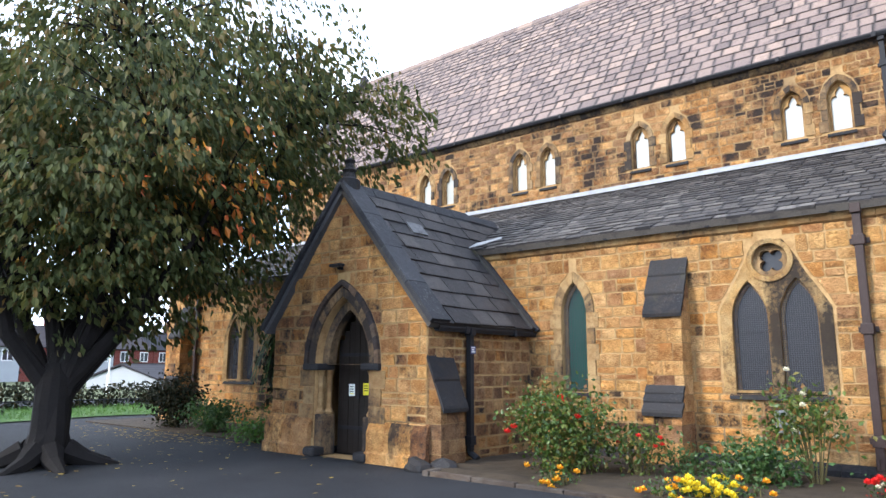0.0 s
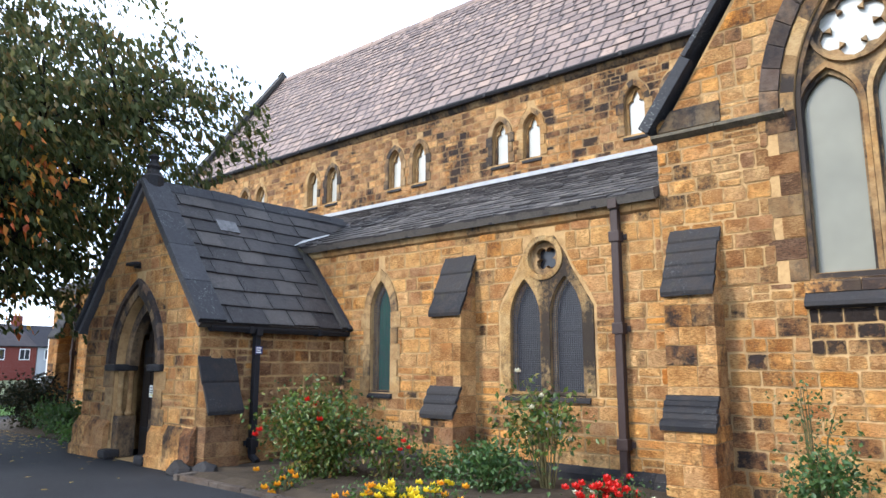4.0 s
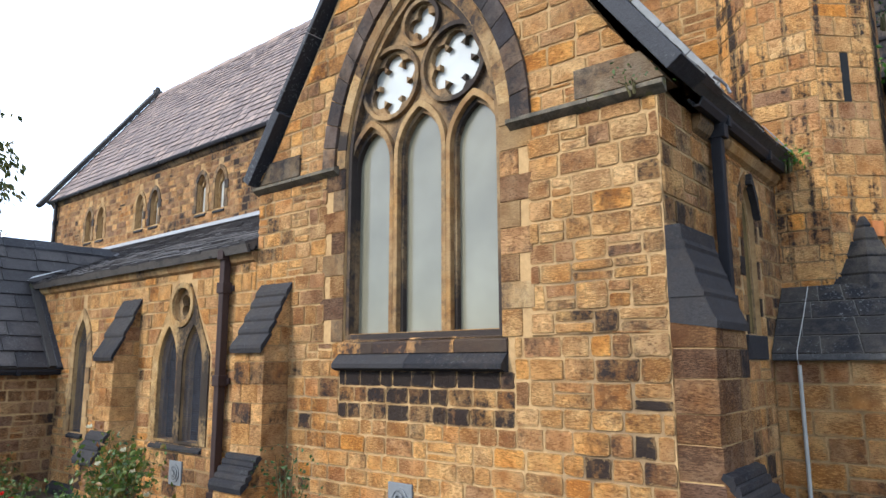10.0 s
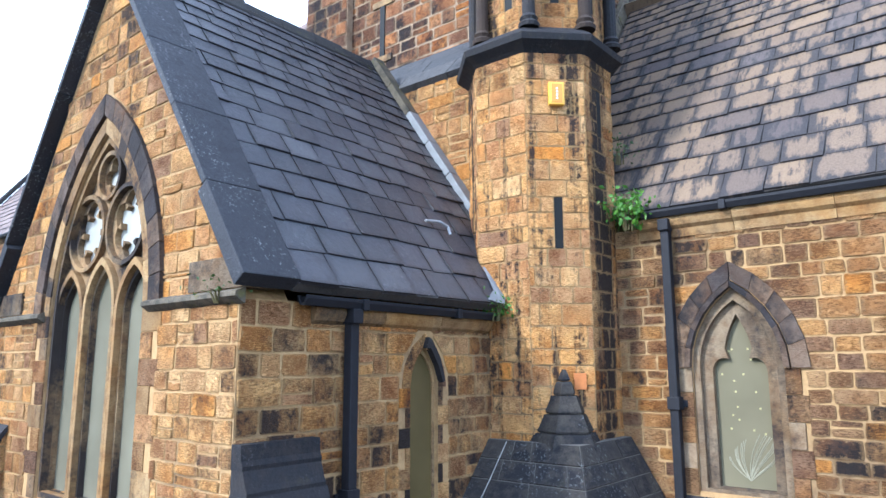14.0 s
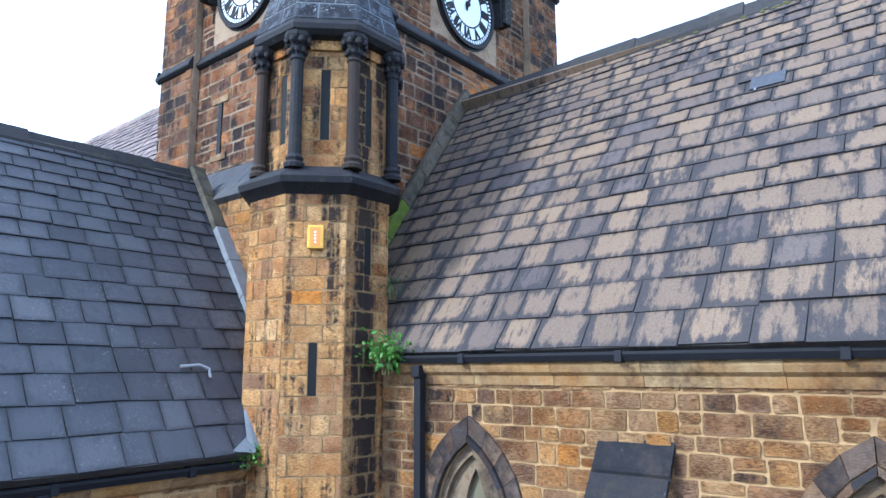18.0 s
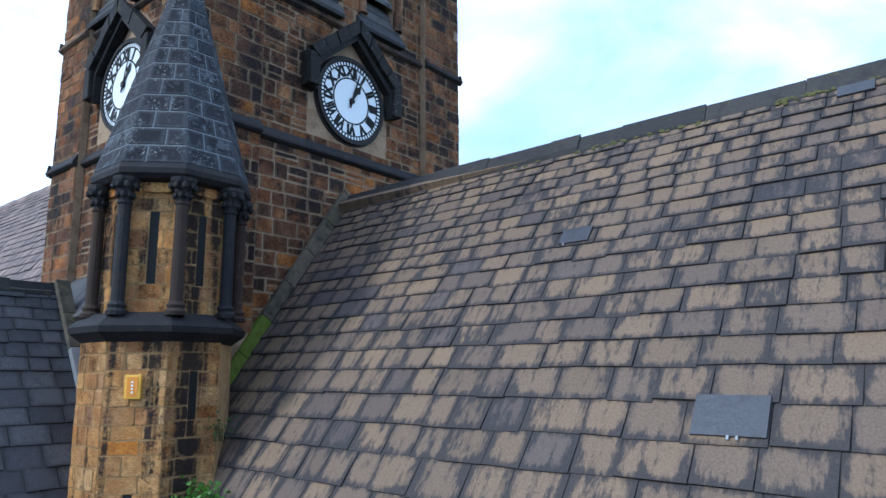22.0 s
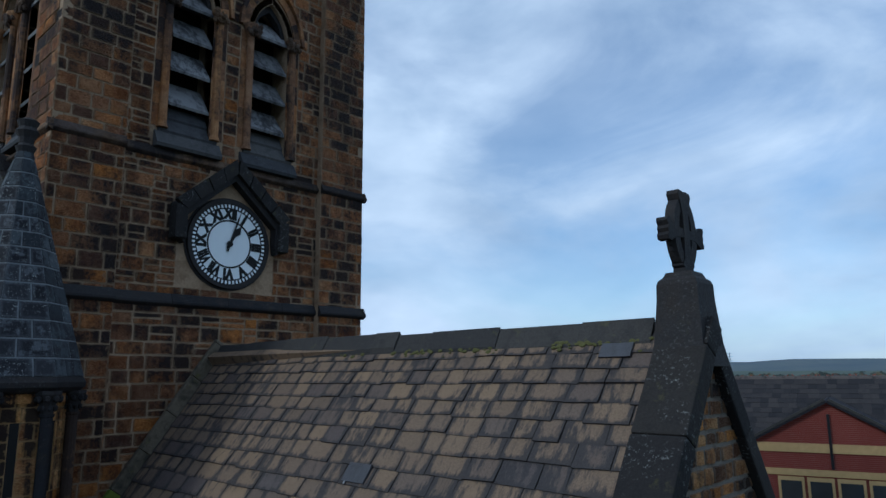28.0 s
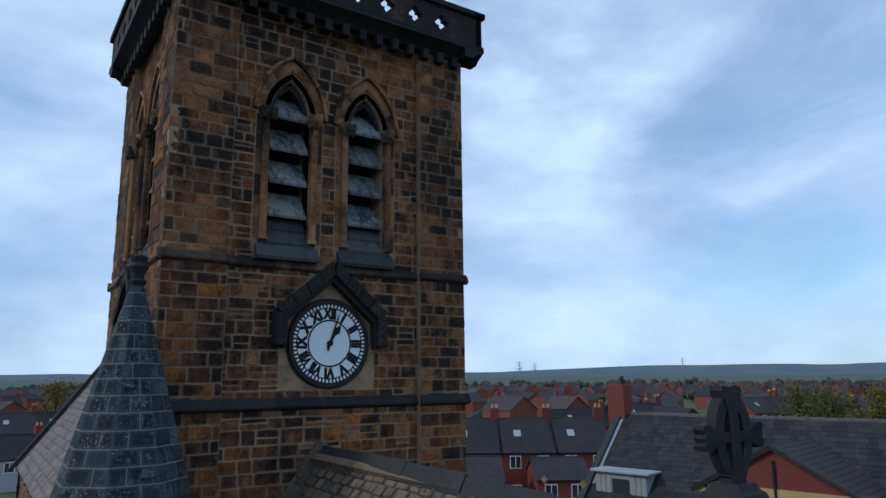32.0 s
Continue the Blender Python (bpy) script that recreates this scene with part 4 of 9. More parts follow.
M_SURROUND = stone_mat("window_surround_stone", [(0.0, (0.46, 0.31, 0.14)), (1.0, (0.56, 0.39, 0.18))], (0.53, 0.66), grain=0.7)


def pair_window(name, m):
    win = thing(name, "pair of pointed lights under a round window, wire-guarded", "window", m, kind="structure")
    outer = [(-0.80, 1.18), (0.80, 1.18), (0.80, 2.46), (0.47, 3.02), (0.36, 3.26), (0.19, 3.53), (-0.19, 3.53), (-0.36, 3.26), (-0.47, 3.02), (-0.80, 2.46)]
    l, r = arch(-0.35, 0.54, 1.18, 2.3, 2.91), arch(0.35, 0.54, 1.18, 2.3, 2.91)
    # the dressed stone between wall stones and lights, set a hair proud
    part("window_frame", plate(outer, [arch(-0.35, 0.54, 1.22, 2.3, 2.91), arch(0.35, 0.54, 1.22, 2.3, 2.91), ring(0, 3.21, 0.255)], 0.002, 0.022), M_SURROUND, win, "weathered dressed stone surround")
    for cx in (-0.35, 0.35):
        part("light_frame", plate(arch(cx, 0.555, 1.17, 2.3, 2.915), [arch(cx, 0.46, 1.22, 2.3, 2.85)], -0.2, -0.1), M_DRESS, win)
        part("pane", prism_to(bmesh.new(), arch(cx, 0.5, 1.19, 2.3, 2.88), -0.17, -0.155), M_GREY_GLASS, win)
        bm = bmesh.new()
        for k in range(5):
            z = 1.35 + k * 0.25
            box_to(bm, cx - 0.23, cx + 0.23, z, z + 0.012, -0.15, -0.14)
        part("leading", bm, M_IRON, win)
        wire_guard(win, cx, 0.535, 1.2, 2.3, 2.89, -0.045, 0.032)
    part("oculus_frame", plate(ring(0, 3.21, 0.275), [foil(0, 3.21, 0.2, 4, 6, 45, 0.46)], -0.17, -0.07), M_DRESS_DARK, win)
    part("oculus_pane", prism_to(bmesh.new(), ring(0, 3.21, 0.25), -0.2, -0.18), M_GREY_GLASS, win)
    part("oculus_hood", plate(ring(0, 3.21, 0.34), [ring(0, 3.21, 0.262)], 0.022, 0.05), M_SURROUND, win)
    bm = bmesh.new()
    prism_to(bm, [(-0.2, 1.08), (0.06, 1.08), (0.06, 1.12), (-0.02, 1.17), (-0.2, 1.2)], -0.72, 0.72)
    bmesh.ops.transform(bm, matrix=Matrix(((0, 0, 1, 0), (0, 1, 0, 0), (1, 0, 0, 0), (0, 0, 0, 1))), verts=bm.verts)
    part("window_sill", bm, M_BLACK_STONE, win)
    return win


build_aisle()


# ---- nave ----
def build_nave():
    m = plane(0, Y_CLER)
    xs = [c + s for c in (-2.77, -6.29, -9.89, -13.46, -17.1) for s in (-0.46, 0.46)]
    holes = [arch(x, 0.46, 6.5, 7.25, 7.6, 6) for x in xs]
    outer = [(X_WEST, 5.4), (X_NE, 5.4), (X_NE, Z_NAVE), (X_WEST, Z_NAVE)]
    wall("wall_clerestory_south", "sooty brown and buff coursed sandstone clerestory wall", m, outer, holes, 0.5, (M_CLER, M_CLER_J), RNG, [arch(x, 0.74, 6.45, 7.25, 7.8, 6) for x in xs],
         heights=(0.14, 0.22), widths=(0.18, 0.44), near=lambda u, v: abs(u + 5), limit=220, lay_outer=[(X_WEST, 6.02), (X_NE, 6.02), (X_NE, Z_NAVE), (X_WEST, Z_NAVE)])
    for i, x in enumerate(xs):
        win = thing("window_%d" % (10 + i), "small cusped clerestory light with pale glass", "window", m @ shift(x), "clerestory lights", "structure")
        voussoirs(win, 0, 0.46, 7.25, 7.6, 0.13, -0.02, 0.03, M_DRESS_DARK if i % 3 else M_DRESS, 4, n_low=3, bottom=6.5)
        part("window_frame", plate(arch(0, 0.462, 6.5, 7.25, 7.6, 6), [trefoil_head(0, 0.36, 6.54, 7.2, 7.52)], -0.2, -0.1), M_DRESS, win)
        part("pane", prism_to(bmesh.new(), arch(0, 0.42, 6.52, 7.25, 7.56, 6), -0.175, -0.16), M_PALE_GLASS, win)
        bm = bmesh.new()
        prism_to(bm, [(-0.2, 6.38), (0.05, 6.38), (0.05, 6.43), (-0.1, 6.52), (-0.2, 6.53)], -0.27, 0.27)
        bmesh.ops.transform(bm, matrix=Matrix(((0, 0, 1, 0), (0, 1, 0, 0), (1, 0, 0, 0), (0, 0, 0, 1))), verts=bm.verts)
        part("window_sill", bm, M_BLACK_STONE, win)
    run, rise = Y_RIDGE - 15.68, 13.8 - 8.34
    length = math.hypot(run, rise)
    wd = X_NE - X_WEST + 0.12
    mats = (M_GREY, M_GREY_J)
    roof("roof_nave_south", "steep grey stone-slate nave roof", slope((X_WEST - 0.12, 15.68, 8.34), (1, 0, 0), (0, run, rise)), [(0, 0), (wd, 0), (wd, length), (0, length)], mats, RNG, (0.36, 0.22), (0.24, 0.5),
         near=lambda u, v: abs(u - 15) + v, lift=0.022)
    thing("roof_nave_north", "far slope of the grey nave roof", "roof", slope((X_NE, 2 * Y_RIDGE - 15.68, 8.34), (-1, 0, 0), (0, -run, rise)), kind="structure",
          data=box(0, wd, 0, length, -0.12, 0.02), material=M_GREY)
    thing("wall_nave_north", "plain sandstone north wall of the nave", "wall", plane(X_NE, 2 * Y_RIDGE - Y_CLER, 180), kind="structure", data=box(0, X_NE - X_WEST, 0, Z_NAVE, -0.4, 0), material=M_MORTAR)
    g = [(0, 0), (2 * (Y_RIDGE - Y_CLER), 0), (2 * (Y_RIDGE - Y_CLER), Z_NAVE), (Y_RIDGE - Y_CLER, 13.7), (0, Z_NAVE)]
    thing("wall_nave_west", "sandstone west gable of the nave", "wall", plane(X_WEST, 2 * Y_RIDGE - Y_CLER, 270), kind="structure", data=prism_to(bmesh.new(), g, -0.4, 0), material=M_MORTAR)
    # coping on the west gable
    c = thing("west_gable_coping", "dark stone coping on the west gable", "coping", slope((X_WEST - 0.2, 15.45, 8.12), (1, 0, 0), (0, run, rise)), kind="structure")
    k = 0.0
    while k < length + 0.2:
        part("coping_stone", box(-0.05, 0.32, k + 0.004, min(k + 0.9, length + 0.3) - 0.004, 0.0, 0.16, 0.02), M_COPING, c)
        k += 0.9
    bm = bmesh.new()
    lathe_to(bm, X_WEST - 0.05, Y_RIDGE, [(0.22, 13.75), (0.2, 14.05), (0.12, 14.1), (0.1, 14.2), (0.02, 14.25)], 8)
    thing("gable_stub", "broken dark stone finial stub on the west gable", "finial", data=bm, material=M_COPING)
    ridge_tiles("nave_ridge", "grey stone ridge tiles along the nave", (X_WEST, Y_RIDGE, 13.80), (1, 0, 0), X_NE - X_WEST, M_GREY, 1.37)
    moulding("nave_cornice", "stone cornice under the nave gutter", m @ shift(X_WEST, Z_NAVE - 0.14), X_NE - X_WEST, [(0, -0.04), (0.05, 0.0), (0.1, 0.08), (0.1, 0.14), (0, 0.14)], M_DRESS_DARK, category="cornice")
    gutter("gutter", "black iron gutter along the nave roof", m @ shift(X_WEST, Z_NAVE + 0.03, 0.1), X_NE - X_WEST, M_IRON)
    downpipe("downpipe", "black iron pipe at the clerestory's west end", m @ shift(-20.3), Z_NAVE - 0.1, 6.3, M_IRON, 0.05, (0.6,), False)
    downpipe("downpipe", "black iron pipe beside the transept roof", m @ shift(-1.45), Z_NAVE - 0.1, 6.3, M_IRON, 0.05, (0.7,), False)


def ridge_tiles(name, label, start, along, length, material, pitch, seg=0.62, h=0.09):
    """A row of angled ridge stones."""
    a = Vector(along).normalized()
    m = Matrix.Translation(start) @ Matrix(((a.x, -a.y, 0, 0), (a.y, a.x, 0, 0), (0, 0, 1, 0), (0, 0, 0, 1)))
    r = thing(name, label, "ridge tiles", m, kind="structure")
    c = 0.2 / math.hypot(1, pitch)
    u = 0.0
    i = 0
    while u < length - 0.02:
        e = min(u + seg, length)
        lift = 0.012 * ((i * 7) % 3)
        bm = bmesh.new()
        top = [(-c, -c * pitch + 0.05 + lift), (0, h + lift), (c, -c * pitch + 0.05 + lift), (c, -c * pitch - 0.01), (0, h - 0.07), (-c, -c * pitch - 0.01)]
        va = [bm.verts.new((u + 0.003, y, z)) for y, z in top]
        vb = [bm.verts.new((e - 0.003, y, z)) for y, z in top]
        bm.faces.new(va)
        bm.faces.new(list(reversed(vb)))
        for k in range(6):
            bm.faces.new((va[k], vb[k], vb[(k + 1) % 6], va[(k + 1) % 6]))
        part("ridge_stone", bm, material, r)
        u, i = e, i + 1
    return r


build_nave()


# ---- porch ----
PX0, PX1, PC, PY = -11.15, -7.2, -9.22, 8.29


def build_porch():
    m = plane(0, PY)
    door = arch(PC + 0.02, 1.42, 0.0, 1.62, 2.80, 10)
    outer = [(PX0, 0), (PX1, 0), (PX1, 2.28), (PC, 4.72), (PX0, 2.28)]
    wall("wall_porch_front", "buff sandstone porch gable with a pointed doorway", m, outer, [[(u, max(v, 0.001)) for u, v in door]], 0.42, STONE, RNG,
         [arch(PC + 0.02, 1.98, 0.0, 1.62, 3.05, 10)], heights=(0.18, 0.26), widths=(0.22, 0.5), near=lambda u, v: -v)
    d = thing("porch_doorway", "moulded pointed stone doorway of the porch", "doorway", m @ shift(PC + 0.02), kind="structure")
    voussoirs(d, 0, 1.42, 1.62, 2.80, 0.16, -0.05, 0.03, M_DRESS_DARK, 8, n_low=0)
    voussoirs(d, 0, 1.74, 1.62, 3.0, 0.10, -0.02, 0.07, M_HOOD, 8, name="hood_stone")
    for s in (-1, 1):
        for i in range(5):
            u0, u1 = sorted((s * 0.715, s * (1.0 if i % 2 else 1.1)))
            part("jamb_stone", box(u0, u1, i * 0.3 + 0.003, (i + 1) * 0.3 - 0.003, -0.1, 0.024), M_DRESS, d)
        bm = bmesh.new()
        box_to(bm, min(s * 0.56, s * 0.98), max(s * 0.56, s * 0.98), 1.5, 1.62, -0.35, 0.09, 0.03)
        part("impost", bm, M_BLACK_STONE, d, "carved sooty impost block")
        for k, dd in ((0.66, -0.1), (0.585, -0.24)):
            bm = bmesh.new()
            lathe_to(bm, s * k, 0, [(0.075, 0.72), (0.085, 0.76), (0.05, 0.82), (0.05, 1.40), (0.07, 1.46), (0.085, 1.5)], 10)
            bmesh.ops.transform(bm, matrix=Matrix(((1, 0, 0, 0), (0, 0, 1, 0), (0, -1, 0, dd), (0, 0, 0, 1))), verts=bm.verts)
            part("shaft", bm, M_DRESS, d)
        bm = bmesh.new()
        box_to(bm, min(s * 0.53, s * 0.76), max(s * 0.53, s * 0.76), 0.0, 0.72, -0.36, -0.02, 0.03)
        # Darker dressed stone low in the doorway, shade of the recess painted in.
        part("jamb_base", bm, M_DRESS_DARK, d)
        part("wheel_stone", box(min(s * 0.5, s * 0.8), max(s * 0.5, s * 0.8), 0.0, 0.16, -0.1, 0.18, 0.05), M_BLACK_STONE, d)
    # inner order of the arch; darker stone, with the recess's shade in its colour
    part("inner_arch", plate(arch(0, 1.40, 1.60, 1.62, 2.79, 10), [arch(0, 1.06, 1.605, 1.625, 2.58, 10)], -0.34, -0.16), M_DRESS_DARK, d)
    for x0, x1, far in ((PX0 - 0.05, PC - 0.72, 0.12), (PC + 0.76, PX1 + 0.06, 0.09)):
        moulding("porch_plinth", "worn sandstone plinth stones at the porch foot", m @ shift(x0, 0.0), x1 - x0, [(0, 0), (far + 0.05, 0), (far + 0.05, 0.16), (far, 0.2), (far, 0.5), (0.0, 0.68)], M_STONE, 0.5, category="plinth")
    g = thing("porch_door", "oak double doors closed in the porch, shade in their colour", "door", m @ shift(PC + 0.02, 0, -0.46))
    for k in range(8):
        u = -0.56 + k * 0.14
        hgt = 2.62 - abs(u + 0.07) * 1.15
        part("board", box(u + 0.004, u + 0.136, 0.03, hgt, -0.03, 0.02 + 0.004 * (k % 2)), M_WOOD_DARK, g)
    for z in (0.45, 1.75):
        part("strap_hinge", box(-0.5, 0.5, z, z + 0.06, 0.026, 0.036), M_IRON, g)
    part("ring_handle", box(-0.03, 0.03, 1.0, 1.12, 0.026, 0.06, 0.01), M_IRON, g)
    for u, z, label in ((-0.17, 1.04, "white and yellow paper notice"), (0.2, 1.06, "yellow paper notice")):
        n = thing("notice", label + " pinned on the dark porch door", "notice", m @ shift(PC + 0.02 + u, z, -0.42), "door notices")
        part("paper", box(-0.075, 0.075, 0, 0.21, 0.0, 0.004), M_YELLOW if u > 0 else M_PAPER, n)
        for k in range(4):
            part("text_bar", box(-0.055, 0.05 - 0.012 * (k % 2), 0.03 + k * 0.042, 0.045 + k * 0.042, 0.005, 0.007), M_BLACK if k else M_YELLOW, n)
    me = plane(PX1 + 0.004, PY, 90)
    w = 11.29 - PY
    # Browner than the front: soot plus the side's shade, put into the colour.
    wall("wall_porch_east", "brown sandstone porch side wall, darker than the front", me, [(0.02, 0), (w, 0), (w, 2.2), (0.02, 2.2)], [], 0.4, BROWNS, RNG, heights=(0.16, 0.24), widths=(0.18, 0.42), lay_outer=[(0, 0), (w, 0), (w, 2.2), (0, 2.2)])
    thing("wall_porch_west", "sandstone west side wall of the porch", "wall", plane(PX0, 11.29, 270), kind="structure", data=box(0, w, 0, 2.2, -0.4, 0), material=M_MORTAR)
    # corner buttress on the side wall
    buttress("buttress", "low porch corner buttress with large black cap", me @ shift(0.02), 0.6, [(0.0, 1.74, 0.95, 0.27)], BROWNS, 2, RNG)
    downpipe("downpipe", "black iron downpipe on the porch side", me @ shift(0.98), 2.1, 0.05, M_IRON, 0.05, (0.12,))
    s = thing("pipe_sign", "small dark blue plate with white writing on a downpipe", "sign", me @ shift(0.98, 1.78, 0.165))
    part("plate", box(-0.07, 0.07, 0, 0.13, 0, 0.006), M_BLUE_SIGN, s)
    for k in range(3):
        part("text_bar", box(-0.05, 0.045 - 0.02 * (k == 1), 0.025 + k * 0.035, 0.042 + k * 0.035, 0.007, 0.009), M_WHITE, s)
    # roof
    ex, ez, rz = -7.02, 2.26, 4.88
    run, rise = PC - ex, rz - ez
    length = math.hypot(run, rise)
    back = 13.2 - 8.2
    rm = slope((ex, 8.2, ez), (0, 1, 0), (run, 0, rise))
    # the slope runs back until it meets the wall or the aisle roof
    f = (3.95 - ez) / rise
    outline = [(0.0, 0), (3.0, 0), (3.0, length * f), (back, length), (0.0, length)]
    roof("roof_porch_east", "steep porch roof of large brown-black slates", rm, outline, (M_PORCH_SLATE, M_PORCH_SLATE), RNG, (0.40, 0.34), (0.46, 0.76), lift=0.026, joint=0.006)
    part("verge_strip", box(2.98, 3.14, -0.05, length * f, 0.0, 0.07, 0.012), M_BLACK_COPING, thing("porch_verge", "black stone strip where the porch roof meets the aisle", "flashing", rm, kind="structure"))
    mw = slope((2 * PC - ex, 8.2 + back, ez), (0, -1, 0), (-run, 0, rise))
    thing("roof_porch_west", "far slope of the dark porch roof", "roof", mw, kind="structure", data=prism_to(bmesh.new(), [(back - 3.0, 0), (back, 0), (back, length), (0, length), (back - 3.0, length * f)], -0.1, 0.03), material=M_BLUE)
    c = thing("porch_coping", "broad dark stone coping on the porch gable", "coping", rm, kind="structure")
    k = 0.0
    while k < length - 0.02:
        part("coping_stone", box(-0.06, 0.42, k + 0.003, min(k + 0.85, length) - 0.003, -0.02, 0.075, 0.012), M_BLACK_COPING, c)
        k += 0.85
    c = thing("porch_coping_west", "dark stone coping on the porch gable's far slope", "coping", slope((2 * PC - ex, 8.2, ez), (0, -1, 0), (-run, 0, rise)), kind="structure")
    k = 0.0
    while k < length - 0.02:
        part("coping_stone", box(-0.42, 0.06, k + 0.003, min(k + 0.85, length) - 0.003, -0.02, 0.075, 0.012), M_BLACK_COPING, c)
        k += 0.85
    # rear verge strip against the aisle wall
    part_m = thing("porch_verge", "dark stone strip where the porch roof meets the aisle wall", "flashing", rm, kind="structure", data=box(2.86, 3.04, 0, length * f - 0.05, -0.02, 0.06, 0.01), material=M_COPING)
    ridge_tiles("porch_ridge", "dark ridge stones along the porch", (PC, 8.35, rz - 0.02), (0, 1, 0), back - 0.35, M_BLACK_COPING, rise / abs(run), 0.6)
    gutter("gutter", "black iron gutter on the porch eave", me @ shift(0.1, 2.19, 0.03), w - 0.1, M_IRON)
    bm = bmesh.new()
    lathe_to(bm, PC, PY + 0.08, [(0.2, 4.78), (0.2, 4.98), (0.13, 5.03), (0.10, 5.12), (0.14, 5.17), (0.09, 5.22), (0.07, 5.3), (0.11, 5.36), (0.02, 5.42)], 8)
    thing("porch_finial", "squat black stone finial on the porch apex", "finial", data=bm, material=M_BLACK_STONE)
    rs = thing("replacement_slate", "pale replacement slate on the porch roof", "slate", rm @ shift(1.15, 2.32, 0.035))
    part("slate", box(0, 0.42, 0, 0.3, -0.02, 0.008), M_PALE_SLATE, rs)
    ld = thing("lead_soaker", "bright lead soaker where porch and aisle roofs meet", "flashing", Matrix.Translation((-8.25, 11.02, 3.97)) @ Matrix.Rotation(radians(24), 4, "X"))
    part("sheet", mesh_of("sheet", [(-0.30, -0.02, 0.0), (0.12, -0.04, 0.05), (0.36, 0.45, 0.03), (0.22, 0.62, 0.03), (-0.06, 0.12, 0.07)], [(0, 1, 2, 3, 4)]), M_LEAD, ld)
    bs = thing("corner_boulder", "rough black footing stones at the porch corner", "footing", Matrix.Translation((-7.22, 8.12, 0.0)))
    rb = random.Random(12)
    for bx, by, br in ((0.02, 0.02, 0.2), (0.34, 0.2, 0.2)):
        bm = bmesh.new()
        bmesh.ops.create_icosphere(bm, subdivisions=2, radius=br, matrix=Matrix.Translation((bx, by, 0.03)) @ Matrix.Diagonal((1.4, 0.9, 0.85, 1)))
        for v in bm.verts:
            v.co += Vector((noise.noise(v.co * 5 + Vector((bx * 9, 0, 0))), noise.noise(v.co * 5 + Vector((7, bx, 0))), noise.noise(v.co * 5 + Vector((0, 9, by))))) * br * 0.35
        part("stone", bm, M_BLACK_STONE if br > 0.14 else M_DRESS_DARK, bs)
    lm = thing("porch_lamp", "small dark security lamp above the porch arch", "lamp", m @ shift(PC - 0.02, 3.35, 0.02))
    part("bracket", box(-0.03, 0.03, -0.06, 0.03, 0, 0.1), M_IRON, lm)
    part("housing", box(-0.14, 0.14, -0.02, 0.035, 0.06, 0.2, 0.015), M_IRON, lm)


M_PALE_SLATE = slate_mat("pale_slate", [(0.0, (0.15, 0.15, 0.155)), (1.0, (0.19, 0.19, 0.19))], False, 0.6)
M_PATCH_SLATE = slate_mat("new_blue_slate", [(0.0, (0.050, 0.052, 0.062)), (1.0, (0.065, 0.067, 0.075))], False, 0.45)
M_YELLOW = plain_mat("yellow_paper", (0.75, 0.66, 0.04), 0.6, 0, 0.08)
M_PAPER = plain_mat("white_paper", (0.75, 0.76, 0.70), 0.6, 0, 0.05)
M_BLUE_SIGN = plain_mat("navy_enamel", (0.03, 0.04, 0.12), 0.3, 0, 0.1)
M_PORCH_SLATE = slate_mat("brown_black_porch_slate", [(0.0, (0.030, 0.028, 0.029)), (0.5, (0.052, 0.047, 0.046)), (1.0, (0.075, 0.067, 0.062))], False, 0.6, (0.5, 0.68), (0.020, 0.019, 0.022), 0.0, 0.3, rim=0.4)
M_BLACK_COPING = slate_mat("black_coping", [(0.0, (0.026, 0.027, 0.032)), (1.0, (0.046, 0.047, 0.053))], False, 0.65, (0.5, 0.75), (0.018, 0.018, 0.021), 0.05, 0.5)
build_porch()


# ---- transept ----
TC = 1.93


